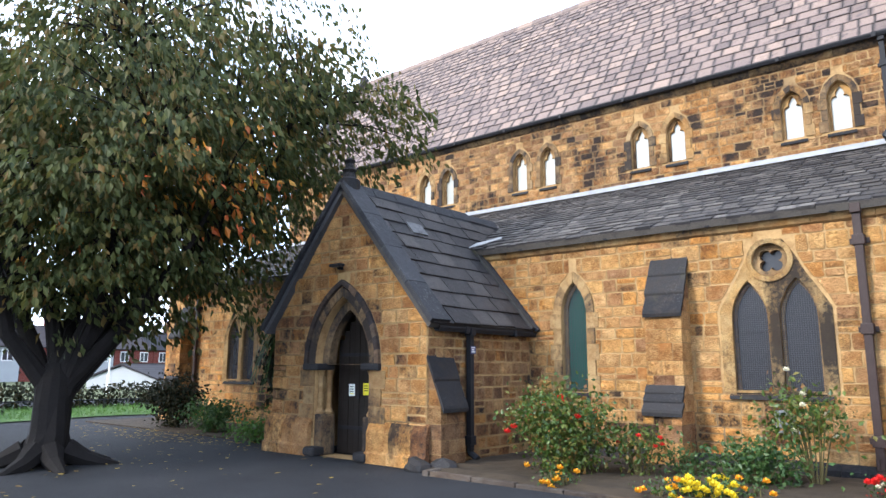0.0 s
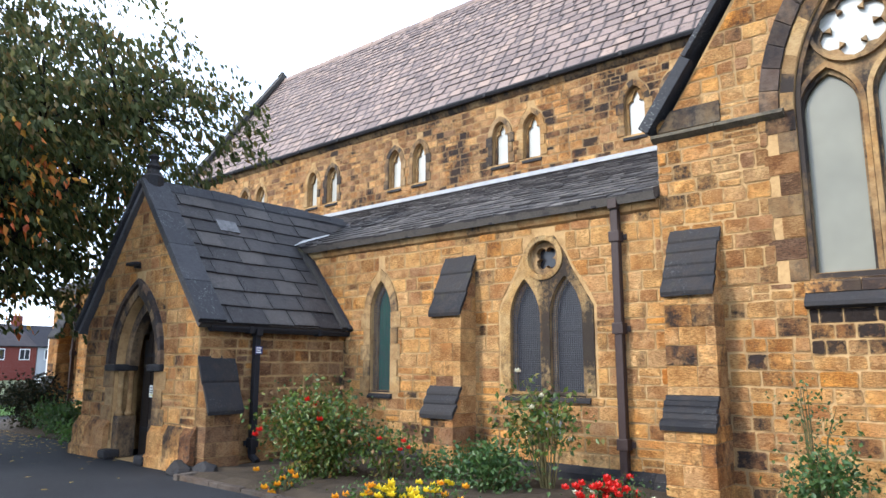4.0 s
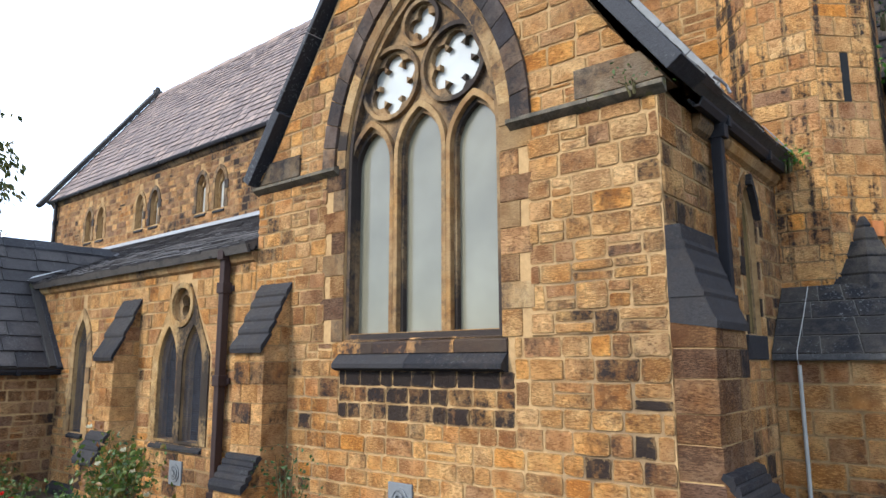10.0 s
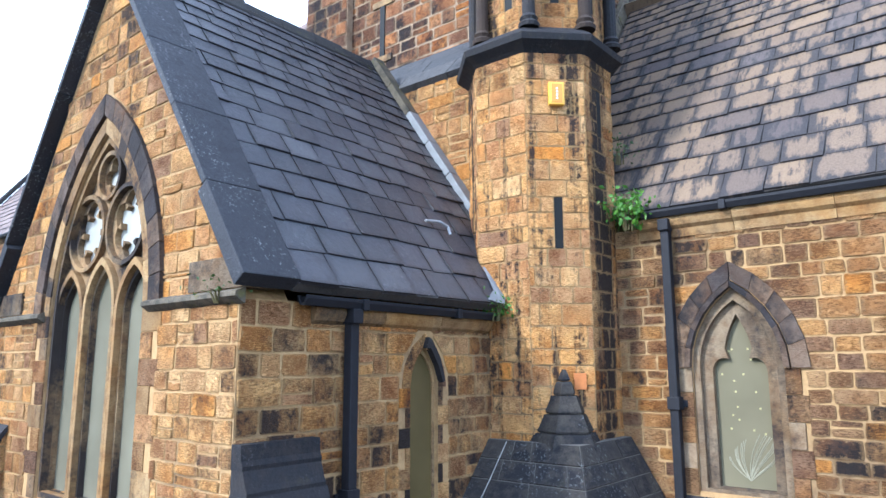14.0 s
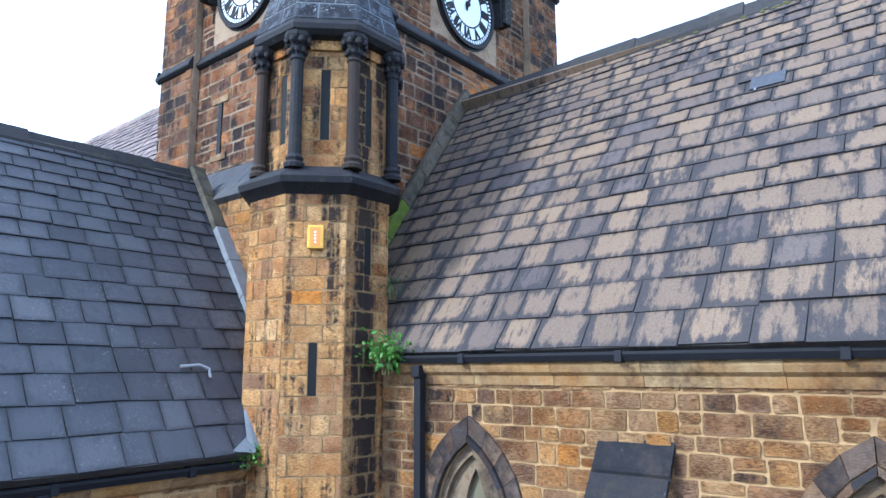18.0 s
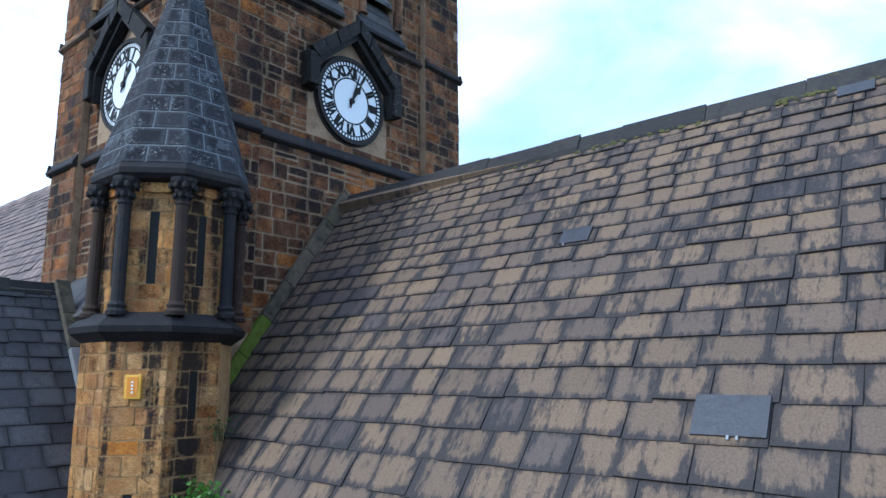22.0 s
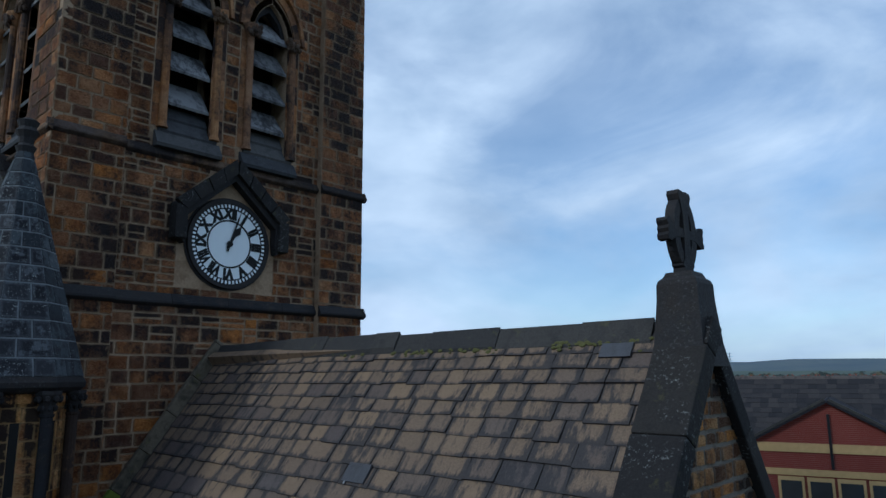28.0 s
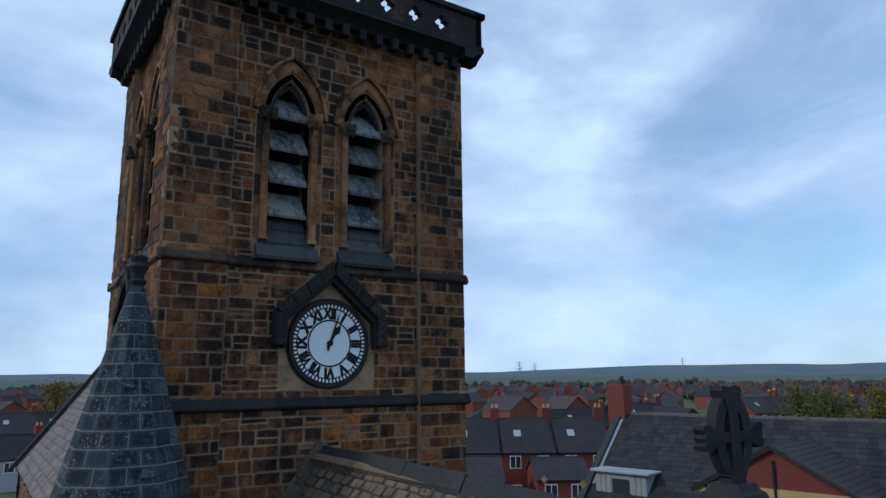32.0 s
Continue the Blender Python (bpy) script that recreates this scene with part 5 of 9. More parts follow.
def build_transept():
    m = plane(0, Y_AISLE)
    wc, ww, ws, wa, wb = 1.93, 2.27, 4.68, 6.72, 2.58
    outer = [(X_TRW + 0.003, 0), (X_TRE, 0), (X_TRE, Z_TRANSEPT), (TC, 9.05), (X_TRW + 0.003, Z_TRANSEPT)]
    hole = arch(wc, ww, wb, ws, wa, 12)
    low = [(X_TRW, 0), (X_TRE, 0), (X_TRE, 4.9), (4.6, 4.95), (TC, 8.86), (-0.76, 4.95), (X_TRW, 4.9)]
    wall("wall_transept_south", "golden coursed sandstone transept gable with sooty stones", m, outer, [hole], 0.5, STONE, RNG, [arch(wc, ww + 0.66, wb, ws, wa + 0.50, 12), [(0.75, 1.55), (3.2, 1.55), (3.2, 2.59), (0.75, 2.59)]],
         heights=(0.165, 0.24), widths=(0.18, 0.42), near=lambda u, v: v, lay_outer=low)
    face = bpy.data.objects["wall_transept_south"]
    for row, sooty in (((2.08, 2.26), M_SOOTED), ((1.9, 2.08), M_HALF_SOOTED), ((1.72, 1.9), M_HALF_SOOTED), ((1.55, 1.72), M_STONE)):
        set_pieces(face, "stone", lay([[(0.75, 1.55), (3.2, 1.55), (3.2, 2.26), (0.75, 2.26)]], [row], (0.16, 0.34), RNG), block_geo, sooty, sooty, 0.012, RNG)
    win = thing("window_4", "large three-light traceried transept window with clouded glazing", "window", m @ shift(wc), kind="structure")
    voussoirs(win, 0, ww, ws, wa, 0.16, -0.04, 0.02, M_JAMB, 11)
    voussoirs(win, 0, ww + 0.30, ws, wa + 0.19, 0.25, -0.02, 0.055, M_HOOD, 10, name="hood_stone", gap=0.02)
    for s in (-1, 1):
        n = 8
        h = (ws - wb) / n
        for i in range(n):
            e = 1.13 + (0.40 if i % 2 else 0.24) + RNG.uniform(-0.03, 0.03)
            u0, u1 = sorted((s * 1.138, s * e))
            part("jamb_stone", box(u0, u1, wb + i * h + 0.004, wb + (i + 1) * h - 0.004, -0.08, 0.013, 0.006), (M_JAMB, M_STONE, M_BROWN)[(i * 2 + (s > 0)) % 3], win)
    LIGHTS = ((-0.775, 0.0), (0, 0.07), (0.775, 0.0))
    lights = [arch(x, 0.585, wb + 0.09, 4.62 + z, 5.08 + z, 7) for x, z in LIGHTS]
    inner = [(u, v) for u, v in arch(0, ww + 0.004, wb, ws, wa, 12)]
    holes = lights + [foil(-0.475, 5.62, 0.38, 6, 6, 90), foil(0.475, 5.62, 0.38, 6, 6, 90), foil(0, 6.24, 0.22, 4, 6, 90)]
    part("tracery", plate(inner, holes, -0.24, -0.12), M_TRACERY, win, "carved stone tracery plate")
    # raised ribs on the tracery
    ribs = [arch(x, 0.77, wb, 4.62 + z, 5.22 + z, 8) for x, z in LIGHTS]
    for loop, light in zip(ribs, [arch(x, 0.655, wb, 4.62 + z, 5.14 + z, 8) for x, z in LIGHTS]):
        part("rib", plate(loop, [[(u, max(v, wb + 0.001)) if v > wb + 0.01 else (u, wb + 0.09) for u, v in light]], -0.13, -0.05), M_DRESS, win)
    for x, z, r in ((-0.475, 5.62, 0.46), (0.475, 5.62, 0.46), (0, 6.24, 0.29)):
        part("roundel", plate(ring(x, z, r, 28), [ring(x, z, r - 0.05, 28)], -0.13, -0.055), M_TRACERY, win)
    part("outer_rib", plate(arch(0, ww - 0.01, wb + 0.02, ws, wa - 0.01, 12), [arch(0, ww - 0.12, wb + 0.08, ws, wa - 0.10, 12)], -0.13, -0.03), M_TRACERY, win)
    for light in LIGHTS:
        part("pane", prism_to(bmesh.new(), arch(light[0], 0.63, wb + 0.05, 4.62 + light[1], 5.11 + light[1], 7), -0.20, -0.185), M_PLASTIC, win)
    for x, z, r in ((-0.475, 5.62, 0.42), (0.475, 5.62, 0.42), (0, 6.24, 0.25)):
        part("rose_pane", prism_to(bmesh.new(), ring(x, z, r), -0.205, -0.19), M_PALE_GLASS, win)
    swap = Matrix(((0, 0, 1, 0), (0, 1, 0, 0), (1, 0, 0, 0), (0, 0, 0, 1)))
    u = -1.2
    for k, e in enumerate((-0.62, -0.1, 0.55, 1.2)):
        bm = bmesh.new()
        prism_to(bm, [(-0.2, 2.44), (0.03, 2.44), (0.03, 2.55), (-0.10, 2.665), (-0.2, 2.675)], u + 0.004, e - 0.004)
        bmesh.ops.transform(bm, matrix=swap, verts=bm.verts)
        part("sill_stone", bm, M_SILL, win)
        u = e
    u = -1.2
    for e in (-0.06, 1.2):
        bm = bmesh.new()
        prism_to(bm, [(-0.05, 2.25), (0.05, 2.25), (0.12, 2.28), (0.12, 2.33), (-0.02, 2.47), (-0.05, 2.47)], u + 0.004, e - 0.004)
        bmesh.ops.transform(bm, matrix=swap, verts=bm.verts)
        part("lower_sill", bm, M_BLACK_STONE, win, "black sloped sill stone")
        u = e
    prof = [(0, -0.02), (0.04, 0.0), (0.10, 0.04), (0.10, 0.08), (0.0, 0.12)]
    moulding("transept_string", "mossy dark string course at the window springing", m @ shift(X_TRW - 0.05, 4.62), 1.68, prof, M_MOSSY, rng=RNG)
    moulding("transept_string_east", "mossy dark string course beside the big window", m @ shift(3.20, 4.62), 1.60, prof, M_MOSSY, rng=RNG)
    # kneelers and gable coping
    for side, name in ((1, "east"), (-1, "west")):
        k = thing("kneeler_stone", "large weathered kneeler stone at the gable foot", "kneeler", m, "gable kneelers")
        e = TC + side * 2.86
        pts = [(e, 4.74), (e - side * 0.85, 4.74), (e - side * 0.85, 5.02), (e - side * 0.2, 5.02)]
        if side < 0:
            pts.reverse()
        part("block", prism_to(bmesh.new(), pts, -0.3, 0.035), M_KNEELER, k)
    ez, rz, ex = 4.80, 9.02, 4.97
    run, rise = TC - ex, rz - ez
    length = math.hypot(run, rise)
    rm = slope((ex, 11.15, ez), (0, 1, 0), (run, 0, rise))
    back = 15.66 - 11.15
    roof("roof_transept_east", "steep blue-black slate transept roof", rm, [(0.55, 0), (back, 0), (back, length), (0.55, length)], (M_BLUE, M_BLUE_J), RNG, (0.42, 0.2), (0.26, 0.46), near=lambda u, v: v, lift=0.02, widen=1.3)
    mw = slope((2 * TC - ex, 15.66, ez), (0, -1, 0), (-run, 0, rise))
    roof("roof_transept_west", "west slope of the dark transept roof", mw, [(0, 0), (back - 0.4, 0), (back - 0.4, length), (0, length)], (M_BLUE, M_BLUE_J), RNG, (0.42, 0.2), (0.3, 0.52), limit=0)
    for mm, lo, hi, label in ((rm, -0.03, 0.56, "broad black coping slabs on the transept gable"), (slope((2 * TC - ex, 11.15, ez), (0, -1, 0), (-run, 0, rise)), -0.56, 0.03, "black coping slabs on the gable's west slope")):
        c = thing("transept_coping", label, "coping", mm, kind="structure")
        k = 0.0
        while k < length - 0.02:
            part("coping_stone", box(lo, hi, k + 0.003, min(k + 1.1, length) - 0.003, -0.03 if k > 0.5 else -0.12, 0.042, 0.012), M_BLACK_COPING, c)
            k += 1.1
    ridge_tiles("transept_ridge", "dark mossy ridge stones along the transept", (TC, 11.2, rz - 0.01), (0, 1, 0), back, M_COPING, rise / abs(run), 0.6)
    vg = thing("lead_valley", "grey lead valley at the foot of the transept roof", "flashing", rm)
    part("sheet", mesh_of("sheet", [(3.34, 0.04, 0.035), (3.62, -0.02, 0.05), (3.74, 0.1, 0.05), (3.74, 0.6, 0.05), (3.69, 0.6, 0.035), (3.60, 0.22, 0.035)], [(0, 1, 2, 3, 4, 5)]), M_LEAD_GREY, vg)
    fl = thing("bent_flue", "thin bent lead pipe lying on the transept roof", "pipe", rm @ shift(3.0, 1.12, 0.04))
    part("tube", tube_to(bmesh.new(), [(0, 0.12, 0.02), (0.25, 0.12, 0.05), (0.36, 0.06, 0.05), (0.36, -0.05, 0.02)], [0.02] * 4, 8), M_LEAD, fl)
    me = plane(X_TRE + 0.004, Y_AISLE, 90)
    w = 15.66 - Y_AISLE
    eh = arch(2.36, 0.46, 2.62, 3.85, 4.28)
    wall("wall_transept_east", "sooty sandstone transept side wall with shade in its colour", me, [(0.02, 0), (w, 0), (w, Z_TRANSEPT), (0.02, Z_TRANSEPT)], [eh], 0.45, SIDES, RNG, [arch(2.36, 0.80, 2.36, 3.85, 4.5)], heights=(0.2, 0.28), widths=(0.2, 0.44), near=lambda u, v: -v, lay_outer=[(0, 0), (w, 0), (w, Z_TRANSEPT), (0, Z_TRANSEPT)])
    win = thing("window_5", "narrow pointed window with ochre glazing in the transept side", "window", me @ shift(2.36), kind="structure")
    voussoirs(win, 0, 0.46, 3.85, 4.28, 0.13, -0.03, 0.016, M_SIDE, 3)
    for sgn in (-1, 1):
        for k in range(6):
            z = 2.62 + k * 0.205
            e = (0.40 if (k + (sgn > 0)) % 2 else 0.30)
            u0, u1 = sorted((sgn * 0.232, sgn * e))
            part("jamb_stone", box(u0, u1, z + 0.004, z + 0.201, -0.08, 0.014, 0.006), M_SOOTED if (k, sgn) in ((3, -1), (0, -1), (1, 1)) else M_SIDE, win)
    part("window_frame", plate(arch(0, 0.462, 2.62, 3.85, 4.28), [arch(0, 0.39, 2.64, 3.85, 4.22)], -0.10, -0.05), M_DRESS, win)
    part("pane", prism_to(bmesh.new(), arch(0, 0.42, 2.63, 3.85, 4.25), -0.085, -0.07), M_OCHRE_GLASS, win)
    bm = prism_to(bmesh.new(), [(-0.04, 4.27), (0.03, 4.27), (0.16, 4.08), (0.235, 3.90), (0.275, 3.92), (0.20, 4.16), (0.05, 4.37), (0.0, 4.39)], 0.0, 0.075)
    part("hood_stone", bm, M_BLACK_STONE, win, "broken black hood stone")
    part("window_sill", box(-0.36, 0.34, 2.36, 2.615, -0.2, 0.03, 0.012), M_BLACK_STONE, win, "sooty black sill block")
    thing("wall_transept_west", "sandstone west wall of the transept above the aisle roof", "wall", plane(X_TRW, 15.66, 270), kind="structure", data=box(0, w - 0.04, 0, Z_TRANSEPT, -0.45, 0), material=M_MORTAR)
    moulding("transept_cornice", "tan stone cornice under the transept gutter", me @ shift(0.75, 4.50), w - 1.6, [(0, -0.04), (0.06, 0.0), (0.1, 0.07), (0.1, 0.13), (0, 0.13)], M_DRESS, category="cornice")
    gutter("gutter", "black iron gutter along the transept roof", me @ shift(0.55, 4.68, 0.06), w - 1.45, M_IRON)
    downpipe("downpipe", "black cast-iron downpipe on the transept side", me @ shift(1.19), 4.5, 0.05, M_IRON, 0.052, (0.62, 0.2))
    buttress("buttress", "corner buttress with broad sloping black slabs", me @ shift(0.0), 0.80, [(0.0, 1.5, 1.2, 0.56), (1.2, 3.46, 2.66, 0.35)], BROWNS, 4, RNG, steep=0.16)
    for mm, label in ((plane(0, Y_AISLE) @ shift(1.75, 0.78), "square grey stone air vent low in the transept wall"), (plane(0, Y_AISLE) @ shift(-2.72, 0.62), "square grey stone air vent low in the aisle wall")):
        v = thing("air_vent", label, "vent", mm, "wall vents")
        part("backing", box(-0.17, 0.17, -0.02, 0.32, 0.0, 0.03, 0.008), M_VENT, v)
        for r0, r1, dd in ((0.12, 0.095, 0.045), (0.075, 0.05, 0.055), (0.03, 0.005, 0.065)):
            part("ring", plate(ring(0, 0.15, r0, 20), [ring(0, 0.15, r1, 20)], 0.03, dd), M_VENT, v)


M_JAMB = stone_mat("transept_jamb_stone", [(0.0, (0.26, 0.165, 0.075)), (0.5, (0.42, 0.29, 0.14)), (1.0, (0.20, 0.13, 0.07))], (0.52, 0.66), grain=0.45)
M_TRACERY = stone_mat("tracery_stone", [(0.0, (0.30, 0.195, 0.09)), (1.0, (0.36, 0.25, 0.13))], (0.41, 0.58), grain=0.35)
M_MOSSY = slate_mat("mossy_stone", [(0.0, (0.10, 0.085, 0.06)), (1.0, (0.17, 0.14, 0.10))], False, 0.9, (0.48, 0.66), (0.03, 0.03, 0.026), 0.8)
M_KNEELER = stone_mat("grey_brown_kneeler_stone", [(0.0, (0.13, 0.105, 0.075)), (1.0, (0.22, 0.165, 0.105))], (0.5, 0.62), grain=0.5)
M_SILL = stone_mat("patchy_black_sill_stone", BUFF, (0.43, 0.54), grain=0.5)
M_OCHRE_GLASS = glass_mat("ochre_glass", (0.10, 0.075, 0.03), 0.15)
M_VENT = plain_mat("grey_vent_stone", (0.15, 0.157, 0.162), 0.8, 0, 0.25)
build_transept()


# ---- chancel ----
CZ, CR, CY = 6.0, 10.78, 19.31


def build_chancel():
    m = plane(0, Y_CHANCEL)
    holes = [arch(x, 1.0, 2.66, 4.05, 4.96, 9) for x in (7.25, 11.28)]
    outer = [(4.6, 0), (X_GABLE, 0), (X_GABLE, Z_CHANCEL), (4.6, Z_CHANCEL)]
    wall("wall_chancel_south", "rough-faced brown and buff sandstone chancel wall", m, outer, holes, 0.5, BROWNS, RNG, [arch(x, 1.4, 2.45, 4.05, 5.2, 9) for x in (7.25, 11.28)],
         heights=(0.14, 0.225), widths=(0.2, 0.44), near=lambda u, v: abs(u - 8.4) - 0.8 * v, depth=0.014, vary=0.008)
    for i, x in enumerate((7.25, 11.28)):
        win = thing("window_%d" % (6 + i), "pointed chancel window with dark hood and patterned glass", "window", m @ shift(x), kind="structure")
        voussoirs(win, 0, 1.0, 4.05, 4.96, 0.07, -0.05, 0.075, M_HOOD, 5, name="hood_mould")
        voussoirs(win, 0, 1.14, 4.05, 5.04, 0.2, -0.02, 0.045, M_HOOD, 5, gap=0.012)
        for s in (-1, 1):
            for k in range(5):
                h = (4.05 - 2.62) / 5
                u0, u1 = sorted((s * 0.503, s * (0.72 if k % 2 else 0.66)))
                part("jamb_stone", box(u0, u1, 2.62 + k * h + 0.004, 2.62 + (k + 1) * h - 0.004, -0.05, 0.024, 0.006), M_BROWN if (k + s) % 3 else M_DRESS_GREY, win)
        part("window_frame", plate(arch(0, 1.002, 2.64, 4.05, 4.96, 9), [trefoil_head(0, 0.60, 2.72, 4.0, 4.66)], -0.22, -0.1), M_DRESS_GREY, win)
        part("inner_rib", plate(arch(0, 0.998, 2.66, 4.05, 4.955, 9), [arch(0, 0.84, 2.70, 4.05, 4.82, 9)], -0.1, -0.03), M_DRESS_GREY, win)
        part("pane", prism_to(bmesh.new(), arch(0, 0.7, 2.68, 4.05, 4.75, 9), -0.19, -0.175), M_PATTERN_GLASS, win)
        rg = random.Random(5 + i)
        bm, dots = bmesh.new(), bmesh.new()
        for k in range(26):
            a = rg.uniform(-1.2, 1.2)
            u, v = 0.02, 2.8
            pts = []
            for q in range(7):
                pts.append((max(-0.28, min(0.28, u)), v, -0.172))
                u += math.sin(a + q * 0.18) * 0.06
                v += abs(math.cos(a)) * 0.075 + 0.01
            tube_to(bm, pts, [0.0028] * 7, 4)
        for k in range(18):
            u, v = rg.uniform(-0.22, 0.22), rg.uniform(3.3, 4.3)
            box_to(dots, u - 0.010, u + 0.010, v - 0.014, v + 0.008, -0.175, -0.171)
        part("glass_spots", dots, M_SPOT, win, "pale yellow spots in the glass")
        part("glass_pattern", bm, M_ETCH, win, "pale branching pattern on the glass")
        swap = Matrix(((0, 0, 1, 0), (0, 1, 0, 0), (1, 0, 0, 0), (0, 0, 0, 1)))
        bm = bmesh.new()
        prism_to(bm, [(-0.22, 2.45), (0.09, 2.45), (0.09, 2.50), (-0.05, 2.66), (-0.22, 2.70)], -0.66, 0.66)
        bmesh.ops.transform(bm, matrix=swap, verts=bm.verts)
        part("window_sill", bm, M_BLACK_STONE, win)
    buttress("buttress", "chancel buttress with black stepped stone slabs", m @ shift(8.88), 0.76, [(0.0, 2.1, 1.5, 0.62), (1.5, 5.1, 4.24, 0.42)], BROWNS, 3, RNG)
    downpipe("downpipe", "black cast-iron downpipe beside the stair turret", m @ shift(6.56), 5.72, 0.05, M_IRON, 0.052, (0.62, 0.25))
    moulding("chancel_cornice", "moulded tan stone cornice under the chancel roof", m @ shift(6.2, Z_CHANCEL - 0.06), X_GABLE - 6.2, [(0, -0.1), (0.03, -0.1), (0.05, 0.0), (0.10, 0.04), (0.12, 0.10), (0.12, 0.15), (0, 0.15)], M_DRESS, category="cornice", seg=1.2)
    gutter("gutter", "black iron gutter along the chancel roof", m @ shift(6.3, 5.93, 0.06), X_GABLE - 6.3, M_IRON)
    ey = 15.92
    run, rise = CY - ey, CR - CZ
    length = math.hypot(run, rise)
    x0, x1 = 4.72, 13.62
    # the roof is turned a little off the wall line to fit the camera's view
    sk = 0.036
    rm = slope((x0, ey + sk * (9.5 - x0), CZ), (1, -sk, 0), (sk * run, run, rise))
    roof("roof_chancel_south", "steep mottled tan stone-slate chancel roof", rm, [(0, 0), (x1 - x0, 0), (x1 - x0, length), (0, length)], (M_TAN, M_TAN_J), RNG, (0.42, 0.17), (0.24, 0.46), near=lambda u, v: v + abs(u - 5.5) * 0.15, lift=0.022, joint=0.005, widen=1.6)
    for k, (u, v, wd_, hh, lab) in enumerate(((7.36, 1.30, 0.60, 0.38, "new blue slate let into the tan chancel roof"), (5.29, 3.81, 0.40, 0.24, "grey slate with a metal clip in the chancel roof"), (8.25, 5.5, 0.36, 0.17, "purple slate near the chancel ridge"))):
        rs = thing("replacement_slate", lab, "slate", rm @ shift(u, v, 0.034), "roof repairs")
        part("slate", box(0, wd_, 0, hh, -0.02, 0.008), M_PATCH_SLATE, rs)
        for q in (0.5, 0.62) if wd_ > 0.5 else (0.15,) if k == 1 else ():
            part("fixing_clip", box(wd_ * q, wd_ * q + 0.02, -0.035, 0.0, 0.0, 0.012), M_LEAD, rs)
    thing("roof_chancel_north", "far slope of the chancel roof", "roof", slope((x1, 2 * CY - ey, CZ), (-1, 0, 0), (0, -run, rise)), kind="structure", data=box(0, x1 - x0, 0, length, -0.12, 0.03), material=M_TAN)
    thing("wall_chancel_north", "sandstone north wall of the chancel", "wall", plane(X_GABLE - 0.4, 2 * CY - Y_CHANCEL, 180), kind="structure", data=box(0, 9, 0, Z_CHANCEL, -0.4, 0), material=M_MORTAR)
    ridge_tiles("chancel_ridge", "dark mossy ridge stones along the chancel", (x0, CY + sk * (9.5 - x0), CR - 0.02), (1, -sk, 0), x1 - x0, M_COPING, rise / run, 1.15, 0.12)
    ridge_tiles("chancel_ridge_west", "taller ridge stones beside the tower", (x0, CY + sk * (9.5 - x0), CR + 0.05), (1, -sk, 0), 5.1, M_COPING, rise / run, 1.15, 0.10)
    rg = random.Random(31)
    bm = bmesh.new()
    for k in range(190):
        u, v = rg.uniform(3.6, x1 - x0), length - 0.13 - abs(rg.gauss(0, 0.05))
        if math.sin(u * 5.0) + math.sin(u * 2.3 + 1) < rg.uniform(-0.9, 0.6):
            continue
        sz = rg.uniform(0.012, 0.034)
        bmesh.ops.create_icosphere(bm, subdivisions=1, radius=sz, matrix=Matrix.Translation((u, v, 0.022)) @ Matrix.Diagonal((1.5, 1.0, 0.5, 1)))
    thing("ridge_moss", "yellow-green moss tufts under the chancel ridge", "moss", rm, kind="stuff", data=bm, material=M_TUFT)
    mg = plane(X_GABLE + 0.004, Y_CHANCEL, 90)
    ye = CY - sk * (X_GABLE - 9.5)
    gw = 2 * (ye - Y_CHANCEL)
    g = [(0.02, 0), (gw - 0.02, 0), (gw - 0.02, 5.88), (gw / 2, 10.74), (0.02, 5.88)]
    wall("wall_chancel_east", "narrow-coursed brown sandstone east gable", mg, g, [], 0.5, (M_GABLE, M_GABLE_J), RNG, heights=(0.13, 0.18), widths=(0.14, 0.34), near=lambda u, v: -v, mortar=M_MORTAR_G, joint=0.02, lay_outer=[(0, 4.5), (gw, 4.5), (gw, 5.9), (gw / 2, 10.75), (0, 5.9)])
    for mm, lo, hi, label in ((slope((13.46, ey - sk * 3.96, CZ + 0.02), (1, -sk, 0), (sk * run, run, rise)), 0.14, 0.66, "broad black coping slabs with lichen on the east gable"), (slope((13.46, 2 * ye - ey + sk * 3.96, CZ + 0.02), (-1, 0, 0), (0, -run, rise)), -0.74, -0.14, "black coping slabs on the gable's north slope")):
        c = thing("east_gable_coping", label, "coping", mm, kind="structure")
        k, top = -0.15, length + (0.02 if lo > 0 else -0.16)
        while k < top - 0.05:
            part("coping_stone", box(lo, hi, k + 0.004, min(k + 0.95, top) - 0.004, -0.12, 0.10, 0.02), M_LICHEN, c)
            k += 0.95
    # pedestal and cross
    fx, fy = 13.96, 19.13
    f = thing("gable_cross", "black weathered stone wheel cross on a tapered pedestal", "finial", Matrix.Translation((fx, fy, 10.62)))
    bm = bmesh.new()
    vs = []
    for z, hx, hy in ((-0.22, 0.27, 0.29), (0.0, 0.235, 0.25), (0.40, 0.205, 0.205), (0.56, 0.20, 0.20), (0.60, 0.185, 0.185), (0.63, 0.15, 0.15), (0.68, 0.13, 0.13)):
        vs.append([bm.verts.new((sx * hx, sy * hy, z)) for sx, sy in ((-1, -1), (1, -1), (1, 1), (-1, 1))])
    for a, b in zip(vs, vs[1:]):
        for k in range(4):
            bm.faces.new((a[k], a[(k + 1) % 4], b[(k + 1) % 4], b[k]))
    bm.faces.new(list(reversed(vs[0])))
    bm.faces.new(vs[-1])
    part("pedestal", bm, M_BLACK_STONE, f)
    cm = Matrix.Rotation(radians(90), 4, "Z") @ Matrix.Rotation(radians(90), 4, "X")
